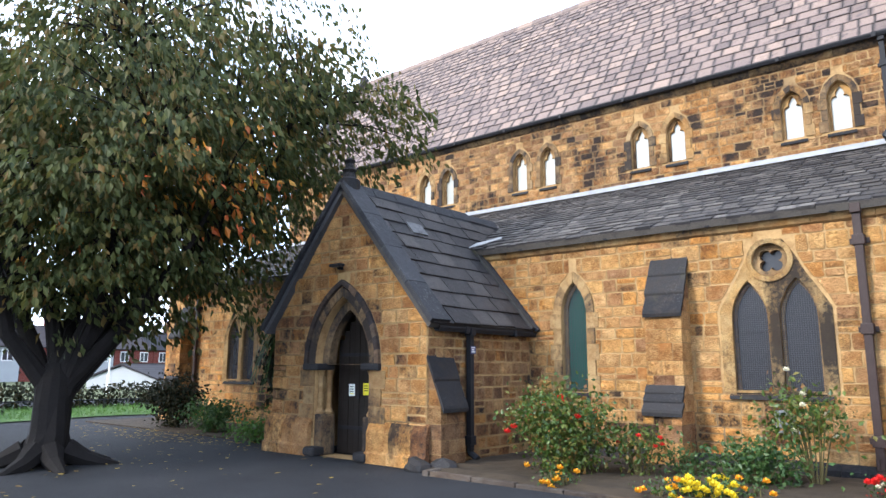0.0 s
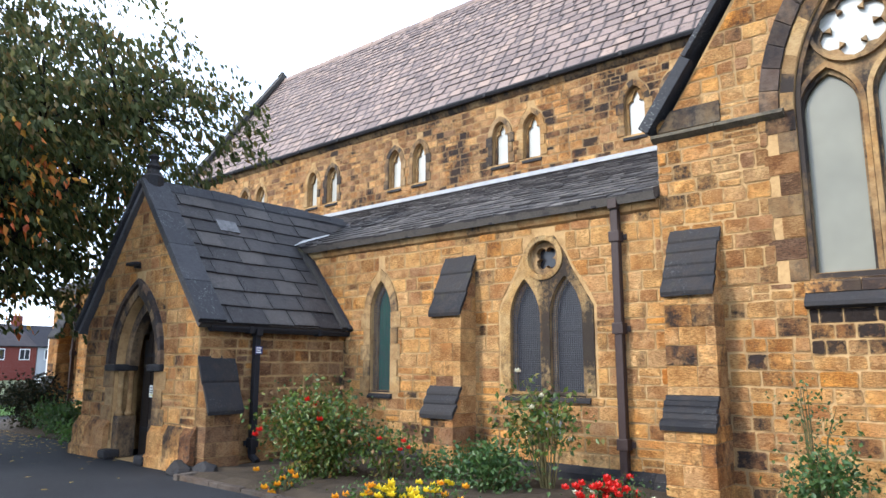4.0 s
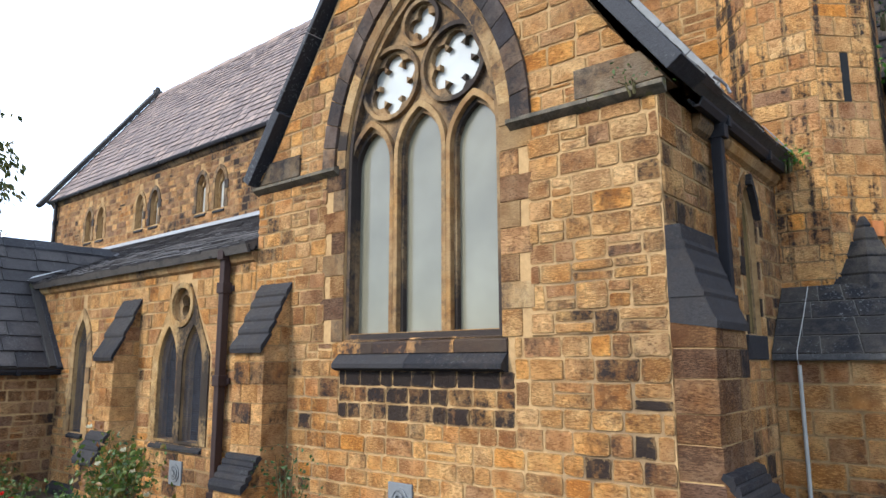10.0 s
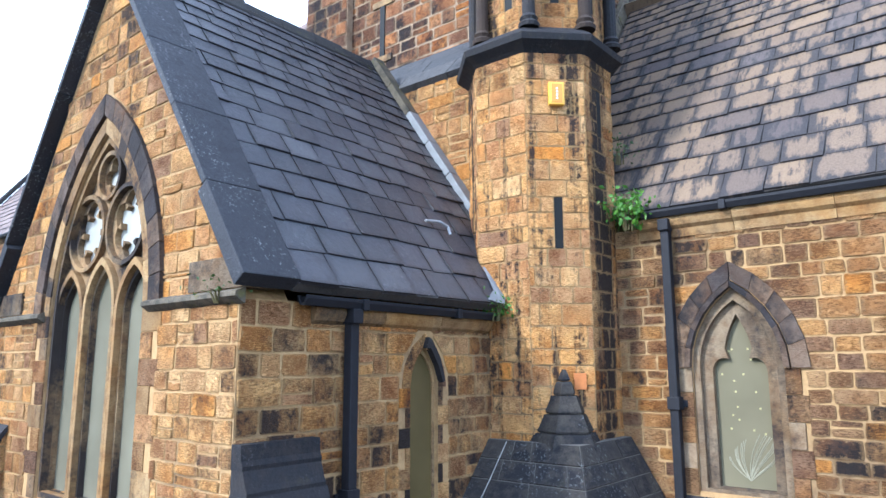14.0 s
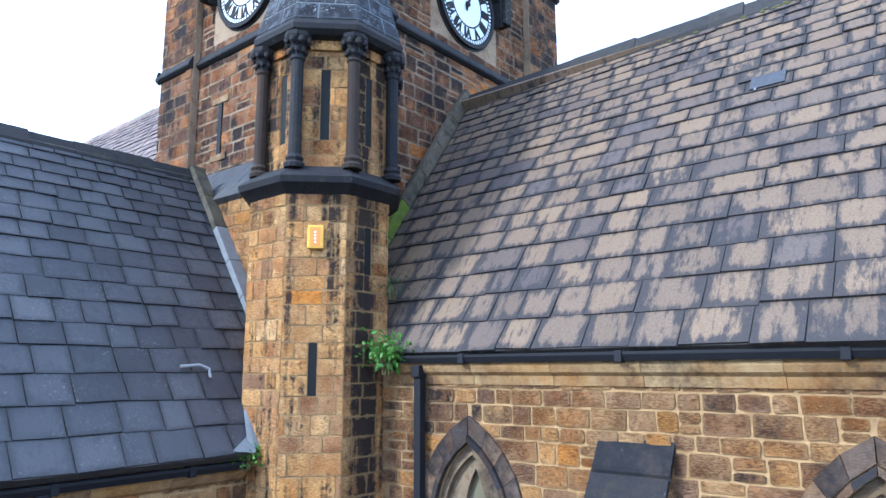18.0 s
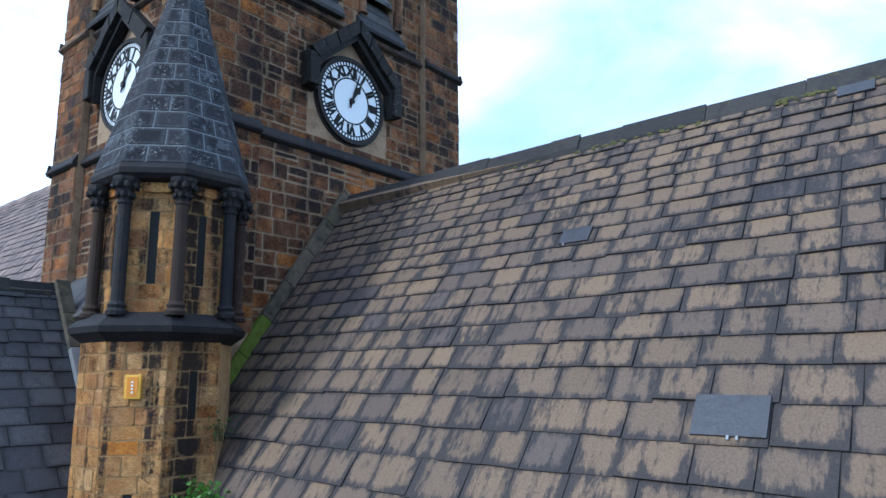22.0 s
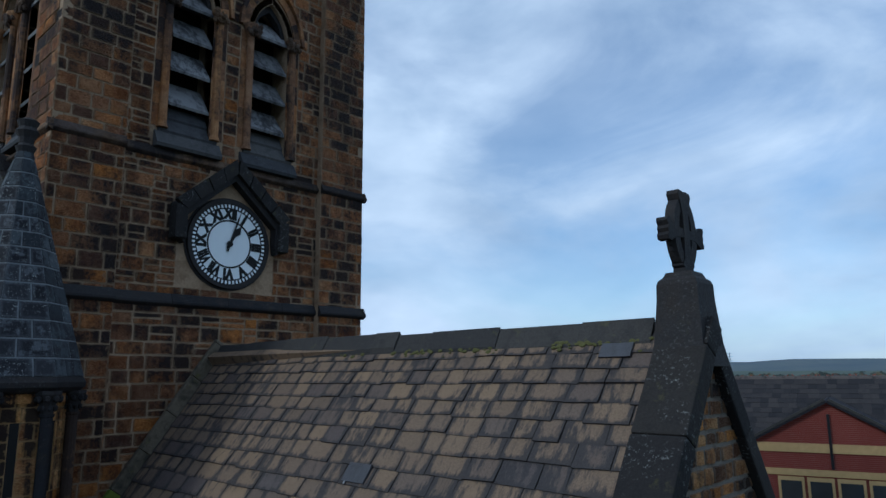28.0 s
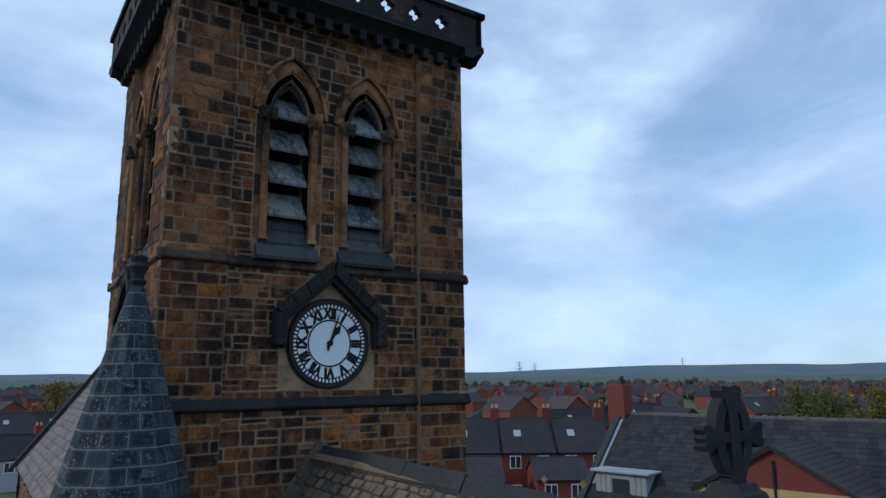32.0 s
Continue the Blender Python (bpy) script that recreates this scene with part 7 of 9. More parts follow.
def build_tower():
    walls = (("south", plane(TXC, TY0, 0), TX1 - TX0, True), ("east", plane(TX1, TYC, 90), TY1 - TY0, True), ("north", plane(TXC, TY1, 180), TX1 - TX0, False), ("west", plane(TX0, TYC, 270), TY1 - TY0, False))
    for side, m, w, seen in walls:
        du = {"south": (TX0 + TX1) / 2 - TXC, "north": TXC - (TX0 + TX1) / 2, "east": (TY0 + TY1) / 2 - TYC, "west": TYC - (TY0 + TY1) / 2}[side]
        l, r = du - w / 2, du + w / 2
        e = 0.012 if side in ("south", "north") else 0.0
        bel = [arch(c, 0.86, 15.0, 17.68, 18.46, 9) for c in (-1.0, 0.78)] if seen else [arch(c, 0.86, 15.0, 17.68, 18.46, 9) for c in (-0.9, 0.9)]
        outer = [(l + e, 0), (r - e, 0), (r - e, 20.1), (l + e, 20.1)]
        stones = [arch(c, 1.46, 14.72, 17.68, 18.96, 9) for c in (-1.0, 0.78)] + [arch(-0.02, 2.1, 12.0, 13.1, 14.5, 9)]
        if seen:
            wall("wall_tower_" + side, "soot-darkened sandstone tower wall", m, outer, bel, 0.6, TOWERS, RNG, stones, heights=(0.2, 0.3), widths=(0.26, 0.56), near=lambda u, v: abs(v - 13.5), mortar=M_MORTAR_T, joint=0.014,
                 lay_outer=[(l, 8.4), (r, 8.4), (r, 19.9), (l, 19.9)])
        else:
            thing("wall_tower_" + side, "soot-darkened far wall of the tower", "wall", m, kind="structure", data=plate(outer, bel, -0.6, 0.0), material=M_MORTAR_T)
        # clasping corner strips
        for c0, c1 in ((l - 0.16, l + 1.06), (r - 1.06, r + 0.16)):
            if not seen:
                thing("corner_pier", "flat corner pier of the tower", "pier", m, "tower corner piers", "structure", data=box(c0, c1, 0, 20.0, 0.0, 0.15), material=M_MORTAR_T)
                continue
            pier = thing("corner_pier", "flat sooty sandstone corner pier of the tower", "pier", m, "tower corner piers", "structure", data=box(c0, c1, 0, 20.0, 0.0, 0.15), material=M_MORTAR_T)
            pieces = lay([[(c0, 8.2), (c1, 8.2), (c1, 19.9), (c0, 19.9)]], rows_between(8.2, 19.9, (0.2, 0.3), RNG), (0.3, 0.6), RNG, 0.014)
            pieces = [(a, b, p, q, s, t) for a, b, p, q, s, t in pieces]
            set_pieces(pier, "stone", pieces, block_geo, M_TOWER, M_TOWER_J, 0.168, RNG, lambda u, v: abs(v - 13), 105)
        for z, name in ((11.64, "lower"), (14.36, "upper")):
            low = name == "lower"
            prof = [(0, -0.03), (0.05, -0.01), (0.10, 0.03), (0.10, 0.07), (0.02, 0.22), (0.0, 0.22)] if low else [(0, 0.0), (0.04, 0.02), (0.09, 0.06), (0.09, 0.09), (0.015, 0.22), (0.0, 0.22)]
            stone = M_BLACK_STONE if low else M_HOOD
            moulding("tower_string_" + name, "sooty sloped string course round the tower", m @ shift(l + 1.06, z, 0.0), (r - l) - 2.12, prof, stone, 1.1)
            for c0 in (l - 0.16, r - 1.06):
                moulding("tower_string_" + name, "sooty sloped string course on a corner pier", m @ shift(c0 - (0.08 if c0 < 0 else 0), z, 0.15), 1.30, prof, stone, 1.4)
        # corbel table and parapet
        moulding("tower_corbel_table", "black corbelled cornice under the parapet", m @ shift(l - 0.58, 19.94, 0.0), (r - l) + 1.16, [(0, 0.0), (0.25, 0.0), (0.30, 0.06), (0.42, 0.14), (0.5, 0.18), (0.58, 0.22), (0.58, 0.28), (0.0, 0.28)], M_BLACK_STONE, 1.0, category="cornice")
        if seen:
            c = thing("corbels", "row of small black stone corbels under the parapet", "corbel", m, kind="structure")
            k = l
            while k < r:
                part("corbel", box(k - 0.09, k + 0.09, 19.70, 19.97, 0.1, 0.34, 0.03), M_BLACK_STONE, c)
                k += 0.42
        holes = [foil(l + 0.18 + 0.745 * (k + 0.5), 20.63, 0.2, 4, 5, 90, 0.46) for k in range(int((r - l - 0.2) / 0.745))]
        p = thing("parapet_" + side, "black pierced parapet with quatrefoil openings", "parapet", m, kind="structure", data=plate([(l - 0.54, 20.2), (r + 0.54, 20.2), (r + 0.54, 21.05), (l - 0.54, 21.05)], holes, 0.36, 0.54), material=M_PARAPET)
        part("parapet_coping", box(l - 0.62, r + 0.62, 21.05, 21.2, 0.28, 0.62, 0.03), M_BLACK_STONE, p)
        part("parapet_base", box(l - 0.58, r + 0.58, 20.21, 20.3, 0.32, 0.58, 0.02), M_BLACK_STONE, p)
        if not seen:
            continue
        for i, c in enumerate((-1.0, 0.78)):
            b = thing("belfry_opening", "tall pointed belfry opening with weathered louvres", "belfry opening", m @ shift(c), "belfry openings", "structure")
            voussoirs(b, 0, 0.86, 17.68, 18.46, 0.14, -0.10, 0.0, M_BELFRY_DARK, 6, name="inner_order")
            voussoirs(b, 0, 1.13, 17.68, 18.66, 0.17, -0.02, 0.045, M_BELFRY, 8)
            voussoirs(b, 0, 1.47, 17.68, 18.92, 0.08, 0.0, 0.11, M_BELFRY, 8, name="hood_stone")
            part("inner_arch", plate(arch(0, 0.858, 17.66, 17.68, 18.46, 9), [arch(0, 0.70, 17.665, 17.685, 18.30, 9)], -0.3, -0.12), M_BLACK_STONE, b)
            for s in (-1, 1):
                for q in range(6):
                    z = 14.98 + 0.435 * q
                    part("jamb_stone", box(min(s * 0.43, s * 0.72), max(s * 0.43, s * 0.72), z + 0.004, z + 0.431, -0.3, 0.012), M_BELFRY, b)
                bm = lathe_to(bmesh.new(), s * 0.53, 0, [(0.11, 14.95), (0.08, 15.05), (0.075, 17.42), (0.095, 17.46), (0.15, 17.62), (0.17, 17.66), (0.17, 17.72)], 10)
                bmesh.ops.transform(bm, matrix=Matrix(((1, 0, 0, 0), (0, 0, 1, 0), (0, -1, 0, 0.05), (0, 0, 0, 1))), verts=bm.verts)
                part("shaft", bm, M_BELFRY, b)
                bm = bmesh.new()
                for q in range(14):
                    bmesh.ops.create_icosphere(bm, subdivisions=1, radius=0.055, matrix=Matrix.Translation((s * (0.38 + 0.06 * (q % 5)), 17.50 + 0.085 * (q % 3), 0.12 + 0.05 * ((q * 3) % 4) / 2)) @ Matrix.Diagonal((1, 1.3, 1, 1)))
                part("capital", bm, M_HOOD, b, "worn carved leaf capital")
            # Added sheet: hides the sky and gives the inside's darkness as black paint.
            part("blackout_sheet", prism_to(bmesh.new(), arch(0, 0.84, 15.02, 17.68, 18.44, 9), -0.58, -0.54), M_BLACK, b, "black sheet added for the dark belfry inside")
            for k in range(4):
                z = 15.46 + k * 0.70
                bm = bmesh.new()
                prism_to(bm, [(0.0, z), (0.02, z + 0.05), (-0.40, z + 0.60), (-0.45, z + 0.56)], -0.41, 0.41)
                bmesh.ops.transform(bm, matrix=Matrix(((0, 0, 1, 0), (0, 1, 0, 0), (1, 0, 0, 0), (0, 0, 0, 1))), verts=bm.verts)
                part("louvre", bm, M_LOUVRE, b, "pale streaked stone louvre slab")
            for k in range(3):
                f0, f1 = 0.30 * k, 0.30 * (k + 1)
                bm = prism_to(bmesh.new(), [(-0.3, 14.56 + f0), (0.17 - f0 * 0.42, 14.56 + f0), (0.19 - f0 * 0.42, 14.62 + f0), (0.17 - f1 * 0.42, 14.58 + f1), (-0.3, 14.58 + f1)], -0.66 + 0.07 * k, 0.66 - 0.07 * k)
                bmesh.ops.transform(bm, matrix=Matrix(((0, 0, 1, 0), (0, 1, 0, 0), (1, 0, 0, 0), (0, 0, 0, 1))), verts=bm.verts)
                part("sill_slope", bm, M_DARK_SLAB, b, "sooty sloped sill slab")
        clock(m)
    thing("tower_roof", "flat dark lead roof inside the parapet", "roof", kind="structure", data=box(TX0, TX1, TY0, TY1, 19.9, 20.05), material=M_LEAD_GREY)
    thing("belfry_floor", "dark floor closing the belfry", "floor", kind="structure", data=box(TX0 + 0.6, TX1 - 0.6, TY0 + 0.6, TY1 - 0.6, 14.8, 14.9), material=M_DARK_IN)
    # lower stage on the south, stepping out under a sloped weathering
    sm = plane(0, 15.68)
    wall("wall_tower_base", "buff sandstone lower stage of the tower", sm, [(-0.62, 0), (4.8, 0), (4.8, 8.5), (-0.62, 8.5)], [], 0.6, STONE, RNG, limit=140, lay_outer=[(1.5, 4.6), (4.8, 4.6), (4.8, 8.5), (1.5, 8.5)])
    wz = thing("tower_weathering", "sloped dark stone weathering at the tower's foot", "weathering", slope((-0.75, 15.6, 8.5), (1, 0, 0), (0, 0.85, 0.95)), kind="structure")
    for k in range(3):
        for q in range(5):
            part("slab", box(q * 1.05 + 0.3 * (k % 2), q * 1.05 + 1.04 + 0.3 * (k % 2), k * 0.43, k * 0.43 + 0.425, -0.3, 0.02 - 0.01 * k, 0.012), M_DARK_SLAB, wz)
    # raised stone fillet where the chancel roof meets the tower
    f = thing("roof_fillet", "mossy raised stone fillet against the tower wall", "flashing", slope((TX1 + 0.10, 16.5, 6.6), (1, 0, 0), (0, 3.42, 4.82)), kind="structure")
    k = 0.0
    while k < 5.3:
        part("fillet_stone", box(-0.01, 0.11, k + 0.003, min(k + 0.75, 5.32) - 0.003, -0.1, 0.2, 0.02), M_MOSSY if k > 2.2 else M_GREEN_MOSS, f)
        k += 0.75
    f = thing("valley_fillet", "dull lead fillet between transept roof and tower base", "flashing", slope((4.92, 15.62, 4.86), (0, 1, 0), (-3.04, 0, 4.32)), kind="structure")
    k = 0.3
    while k < 5.2:
        part("fillet_stone", box(-0.16, 0.06, k + 0.003, min(k + 0.7, 5.22) - 0.003, -0.02, 0.09, 0.015), M_LEAD_GREY if k < 3.5 else M_MOSSY, f)
        k += 0.7
    for u in (1.27,):
        s = thing("slit_window", "tall tower slit, its dark inside a black block", "slit window", plane(0, TY0) @ shift(u, 9.72, 0.0), "tower slits", "structure")
        # A black block on the wall gives the opening's darkness as colour.
        part("slit", box(-0.06, 0.06, 0, 1.0, 0.0, 0.03), M_BLACK, s)
        for z in (-0.12, 1.0):
            part("slit_stone", box(-0.25, 0.25, z, z + 0.12, 0.0, 0.035), M_DRESS_DARK, s)


def clock(m):
    c = thing("tower_clock", "white round church clock with black numerals, shortly after one", "clock", m @ shift(-0.02, 12.93, 0.0), "tower clocks")
    swap_hood = [(-1.22, 0.05), (-1.0, -0.12), (-0.96, 0.1), (-0.96, 0.42), (0, 1.26), (0.96, 0.42), (0.96, 0.1), (1.0, -0.12), (1.22, 0.05), (1.22, 0.62), (0, 1.66), (-1.22, 0.62)]
    part("hood", prism_to(bmesh.new(), list(reversed(swap_hood)), 0.0, 0.2), M_BLACK_STONE, c, "black gabled stone hood")
    for s in (-1, 1):
        for k in range(4):
            f0, f1 = k / 4 + 0.008, (k + 1) / 4 - 0.008
            q = [(s * 1.22 * (1 - f), 0.62 + 1.04 * f, s * 1.04 * (1 - f), 0.50 + 0.90 * f) for f in (f0, f1)]
            loop = [(q[0][2], q[0][3]), (q[0][0] + s * 0.03, q[0][1] + 0.03), (q[1][0] + s * 0.03, q[1][1] + 0.03), (q[1][2], q[1][3])]
            part("hood_stone", prism_to(bmesh.new(), loop if s > 0 else loop[::-1], 0.2, 0.31 - 0.012 * (k % 2)), M_LICHEN, c)
        part("hood_foot", box(min(s * 1.0, s * 1.24), max(s * 1.0, s * 1.24), -0.06, 0.58, 0.02, 0.29, 0.03), M_LICHEN, c)
    part("backing", prism_to(bmesh.new(), ring(0, 0, 0.93, 40), 0.0, 0.02), M_BLACK_STONE, c)
    part("surround", plate(ring(0, 0, 0.89, 40), [ring(0, 0, 0.805, 40)], 0.02, 0.09), M_BLACK_STONE, c)
    part("dial", prism_to(bmesh.new(), ring(0, 0, 0.82, 48), 0.02, 0.055), M_DIAL, c, "white enamelled dial")
    part("minute_ring", plate(ring(0, 0, 0.815, 60), [ring(0, 0, 0.705, 60)], 0.056, 0.06), M_BLACK, c)
    part("inner_ring", plate(ring(0, 0, 0.485, 48), [ring(0, 0, 0.452, 48)], 0.056, 0.06), M_BLACK, c)
    bm = bmesh.new()
    for k in range(60):
        a = 2 * math.pi * (k + 0.5) / 60
        u, v = math.cos(a), math.sin(a)
        w = 0.021
        prism_to(bm, [(0.73 * u + w * v, 0.73 * v - w * u), (0.795 * u + w * v, 0.795 * v - w * u), (0.795 * u - w * v, 0.795 * v + w * u), (0.73 * u - w * v, 0.73 * v + w * u)], 0.06, 0.064)
    part("minute_track", bm, M_DIAL, c)["kind"] = "stuff"
    for k, txt in enumerate(("XII", "I", "II", "III", "IIII", "V", "VI", "VII", "VIII", "IX", "X", "XI")):
        a = -2 * math.pi * k / 12
        fc = bpy.data.curves.new("numeral", "FONT")
        fc.body, fc.size, fc.align_x, fc.align_y, fc.extrude = txt, 0.29, "CENTER", "CENTER", 0.003
        fc.offset = 0.02
        tmp = bpy.data.objects.new("numeral", fc)
        me = bpy.data.meshes.new_from_object(tmp)
        bpy.data.objects.remove(tmp)
        sx = {1: 1.0, 2: 0.95, 3: 0.85, 4: 0.68}[len(txt)]
        part("numeral", me, M_BLACK, c, m=Matrix.Rotation(a, 4, "Z") @ Matrix.Translation((0, 0.595, 0.059)) @ Matrix.Diagonal((sx * 0.92, 0.98, 1, 1)))
    hour, minute = radians(-32), radians(-18)
    part("hour_hand", prism_to(bmesh.new(), [(-0.025, -0.1), (0.025, -0.1), (0.02, 0.2), (0.075, 0.3), (0.0, 0.46), (-0.075, 0.3), (-0.02, 0.2)], 0.07, 0.078), M_BLACK, c, m=Matrix.Rotation(hour, 4, "Z"))
    part("minute_hand", prism_to(bmesh.new(), [(-0.022, -0.16), (0.022, -0.16), (0.016, 0.55), (0.0, 0.70), (-0.016, 0.55)], 0.082, 0.09), M_BLACK, c, m=Matrix.Rotation(minute, 4, "Z"))
    part("boss", prism_to(bmesh.new(), ring(0, 0, 0.06, 16), 0.06, 0.1), M_BLACK, c)


M_BELFRY = stone_mat("belfry_stone", [(0.0, (0.42, 0.20, 0.08)), (0.3, (0.29, 0.17, 0.10)), (0.6, (0.44, 0.24, 0.11)), (1.0, (0.25, 0.14, 0.08))], (0.48, 0.64), grain=0.4)
M_BELFRY_DARK = stone_mat("sooty_belfry_stone", [(0.0, (0.30, 0.15, 0.055)), (1.0, (0.24, 0.135, 0.06))], (0.42, 0.56), grain=0.3)
M_PARAPET = stone_mat("black_parapet_stone", [(0.0, (0.16, 0.11, 0.07)), (1.0, (0.2, 0.14, 0.09))], (0.36, 0.52), grain=0.4)
M_LOUVRE = slate_mat("streaked_louvre", [(0.0, (0.17, 0.17, 0.175)), (1.0, (0.26, 0.26, 0.265))], False, 0.7, (0.47, 0.60), (0.028, 0.028, 0.032), runs=(9.0, 9.0, 1.2))
M_GREEN_MOSS = plain_mat("green_moss", (0.10, 0.13, 0.02), 0.95, 0, 0.5, 8, 0.5)
M_DIAL = plain_mat("white_dial", (0.74, 0.78, 0.80), 0.3, 0, 0.03)
build_tower()


# ---- plants ----
def leaf_mat(name, stops, gloss=0.45, through_light=0.35):
    m, nt, b = nodes_of(name, gloss)
    rnd = random_of(nt, True)
    col = ramp(nt, rnd, stops)
    col = blend(nt, maths(nt, "MULTIPLY", grey(nt, noise_node(nt, 1.2, 3), 0.35, 0.7), 0.5), col, blend(nt, 1.0, col, (0.5, 0.55, 0.5), "MULTIPLY"))
    nt.links.new(col, b.inputs["Base Color"])
    tr = nt.nodes.new("ShaderNodeBsdfTranslucent")
    nt.links.new(col, tr.inputs["Color"])
    mx = nt.nodes.new("ShaderNodeMixShader")
    mx.inputs["Fac"].default_value = through_light
    nt.links.new(b.outputs["BSDF"], mx.inputs[1])
    nt.links.new(tr.outputs["BSDF"], mx.inputs[2])
    nt.links.new(mx.outputs["Shader"], nt.nodes["Material Output"].inputs["Surface"])
    return m


M_CHERRY = leaf_mat("cherry_leaves", [(0, (0.028, 0.042, 0.014)), (0.3, (0.098, 0.112, 0.034)), (0.55, (0.045, 0.060, 0.020)), (0.8, (0.130, 0.128, 0.032)), (0.92, (0.155, 0.095, 0.026)), (1, (0.190, 0.165, 0.075))], 0.6, 0.4)
M_AUTUMN = leaf_mat("autumn_leaves", [(0.0, (0.55, 0.09, 0.015)), (0.5, (0.60, 0.20, 0.02)), (1.0, (0.55, 0.33, 0.03))])
M_FALLEN = leaf_mat("fallen_leaves", [(0.0, (0.20, 0.12, 0.03)), (0.5, (0.34, 0.24, 0.05)), (1.0, (0.12, 0.07, 0.03))], 0.8, 0.1)
M_ROSE_LEAF = leaf_mat("rose_leaves", [(0.0, (0.025, 0.055, 0.01)), (0.45, (0.07, 0.125, 0.015)), (0.8, (0.14, 0.165, 0.025)), (0.93, (0.20, 0.12, 0.025)), (1.0, (0.26, 0.10, 0.03))])
M_SHRUB_LEAF = leaf_mat("shrub_leaves", [(0.0, (0.025, 0.06, 0.015)), (0.6, (0.05, 0.11, 0.022)), (1.0, (0.08, 0.13, 0.03))])
M_DARK_SHRUB = leaf_mat("dark_shrub_leaves", [(0.0, (0.010, 0.014, 0.009)), (0.6, (0.022, 0.026, 0.012)), (1.0, (0.045, 0.033, 0.015))], 0.8, 0.1)
M_FERN = leaf_mat("bright_fern", [(0.0, (0.06, 0.18, 0.015)), (1.0, (0.13, 0.28, 0.03))])
M_GRASS = leaf_mat("grass_blades", [(0.0, (0.05, 0.12, 0.015)), (1.0, (0.10, 0.19, 0.03))])
M_RED_PETAL = leaf_mat("red_petals", [(0.0, (0.60, 0.012, 0.015)), (1.0, (0.72, 0.03, 0.02))], 0.5, 0.2)
M_CREAM_PETAL = leaf_mat("cream_petals", [(0.0, (0.75, 0.66, 0.45)), (1.0, (0.8, 0.76, 0.6))], 0.5, 0.2)
M_YELLOW_PETAL = leaf_mat("yellow_petals", [(0.0, (0.80, 0.55, 0.01)), (1.0, (0.85, 0.68, 0.03))], 0.5, 0.2)
M_ORANGE_PETAL = leaf_mat("orange_petals", [(0.0, (0.80, 0.30, 0.01)), (1.0, (0.82, 0.42, 0.02))], 0.5, 0.2)
M_BARK = plain_mat("dark_bark", (0.011, 0.009, 0.0085), 0.9, 0, 0.5, 7, 0.8)
M_STEM = plain_mat("green_brown_stem", (0.09, 0.075, 0.03), 0.8, 0, 0.4, 10)


def leaves(points, length, rng, droop=0.5, width=0.42, dirs=None):
    """Pointed leaves, each a folded blade of its own, at the points."""
    n = len(points)
    p = np.asarray(points, dtype=float)
    r = np.random.RandomState(rng.randrange(10 ** 6))
    d = r.normal(size=(n, 3))
    if dirs is not None:
        d = d * 0.5 + np.asarray(dirs) * 1.2
    d[:, 2] -= droop * 1.6
    d /= np.linalg.norm(d, axis=1)[:, None]
    s = r.normal(size=(n, 3))
    s -= d * (s * d).sum(1)[:, None]
    s /= np.linalg.norm(s, axis=1)[:, None]
    nn = np.cross(d, s)
    ln = length * r.uniform(0.6, 1.3, n)[:, None]
    a = p
    b = p + d * ln * 0.45 + s * ln * width * 0.5 + nn * ln * 0.10
    c = p + d * ln
    e = p + d * ln * 0.45 - s * ln * width * 0.5 + nn * ln * 0.10
    verts = np.stack([a, b, c, e], 1).reshape(-1, 3)
    faces = [(4 * i, 4 * i + 1, 4 * i + 2, 4 * i + 3) for i in range(n)]
    me = bpy.data.meshes.new("leaves")
    me.from_pydata(verts.tolist(), [], faces)
    return me


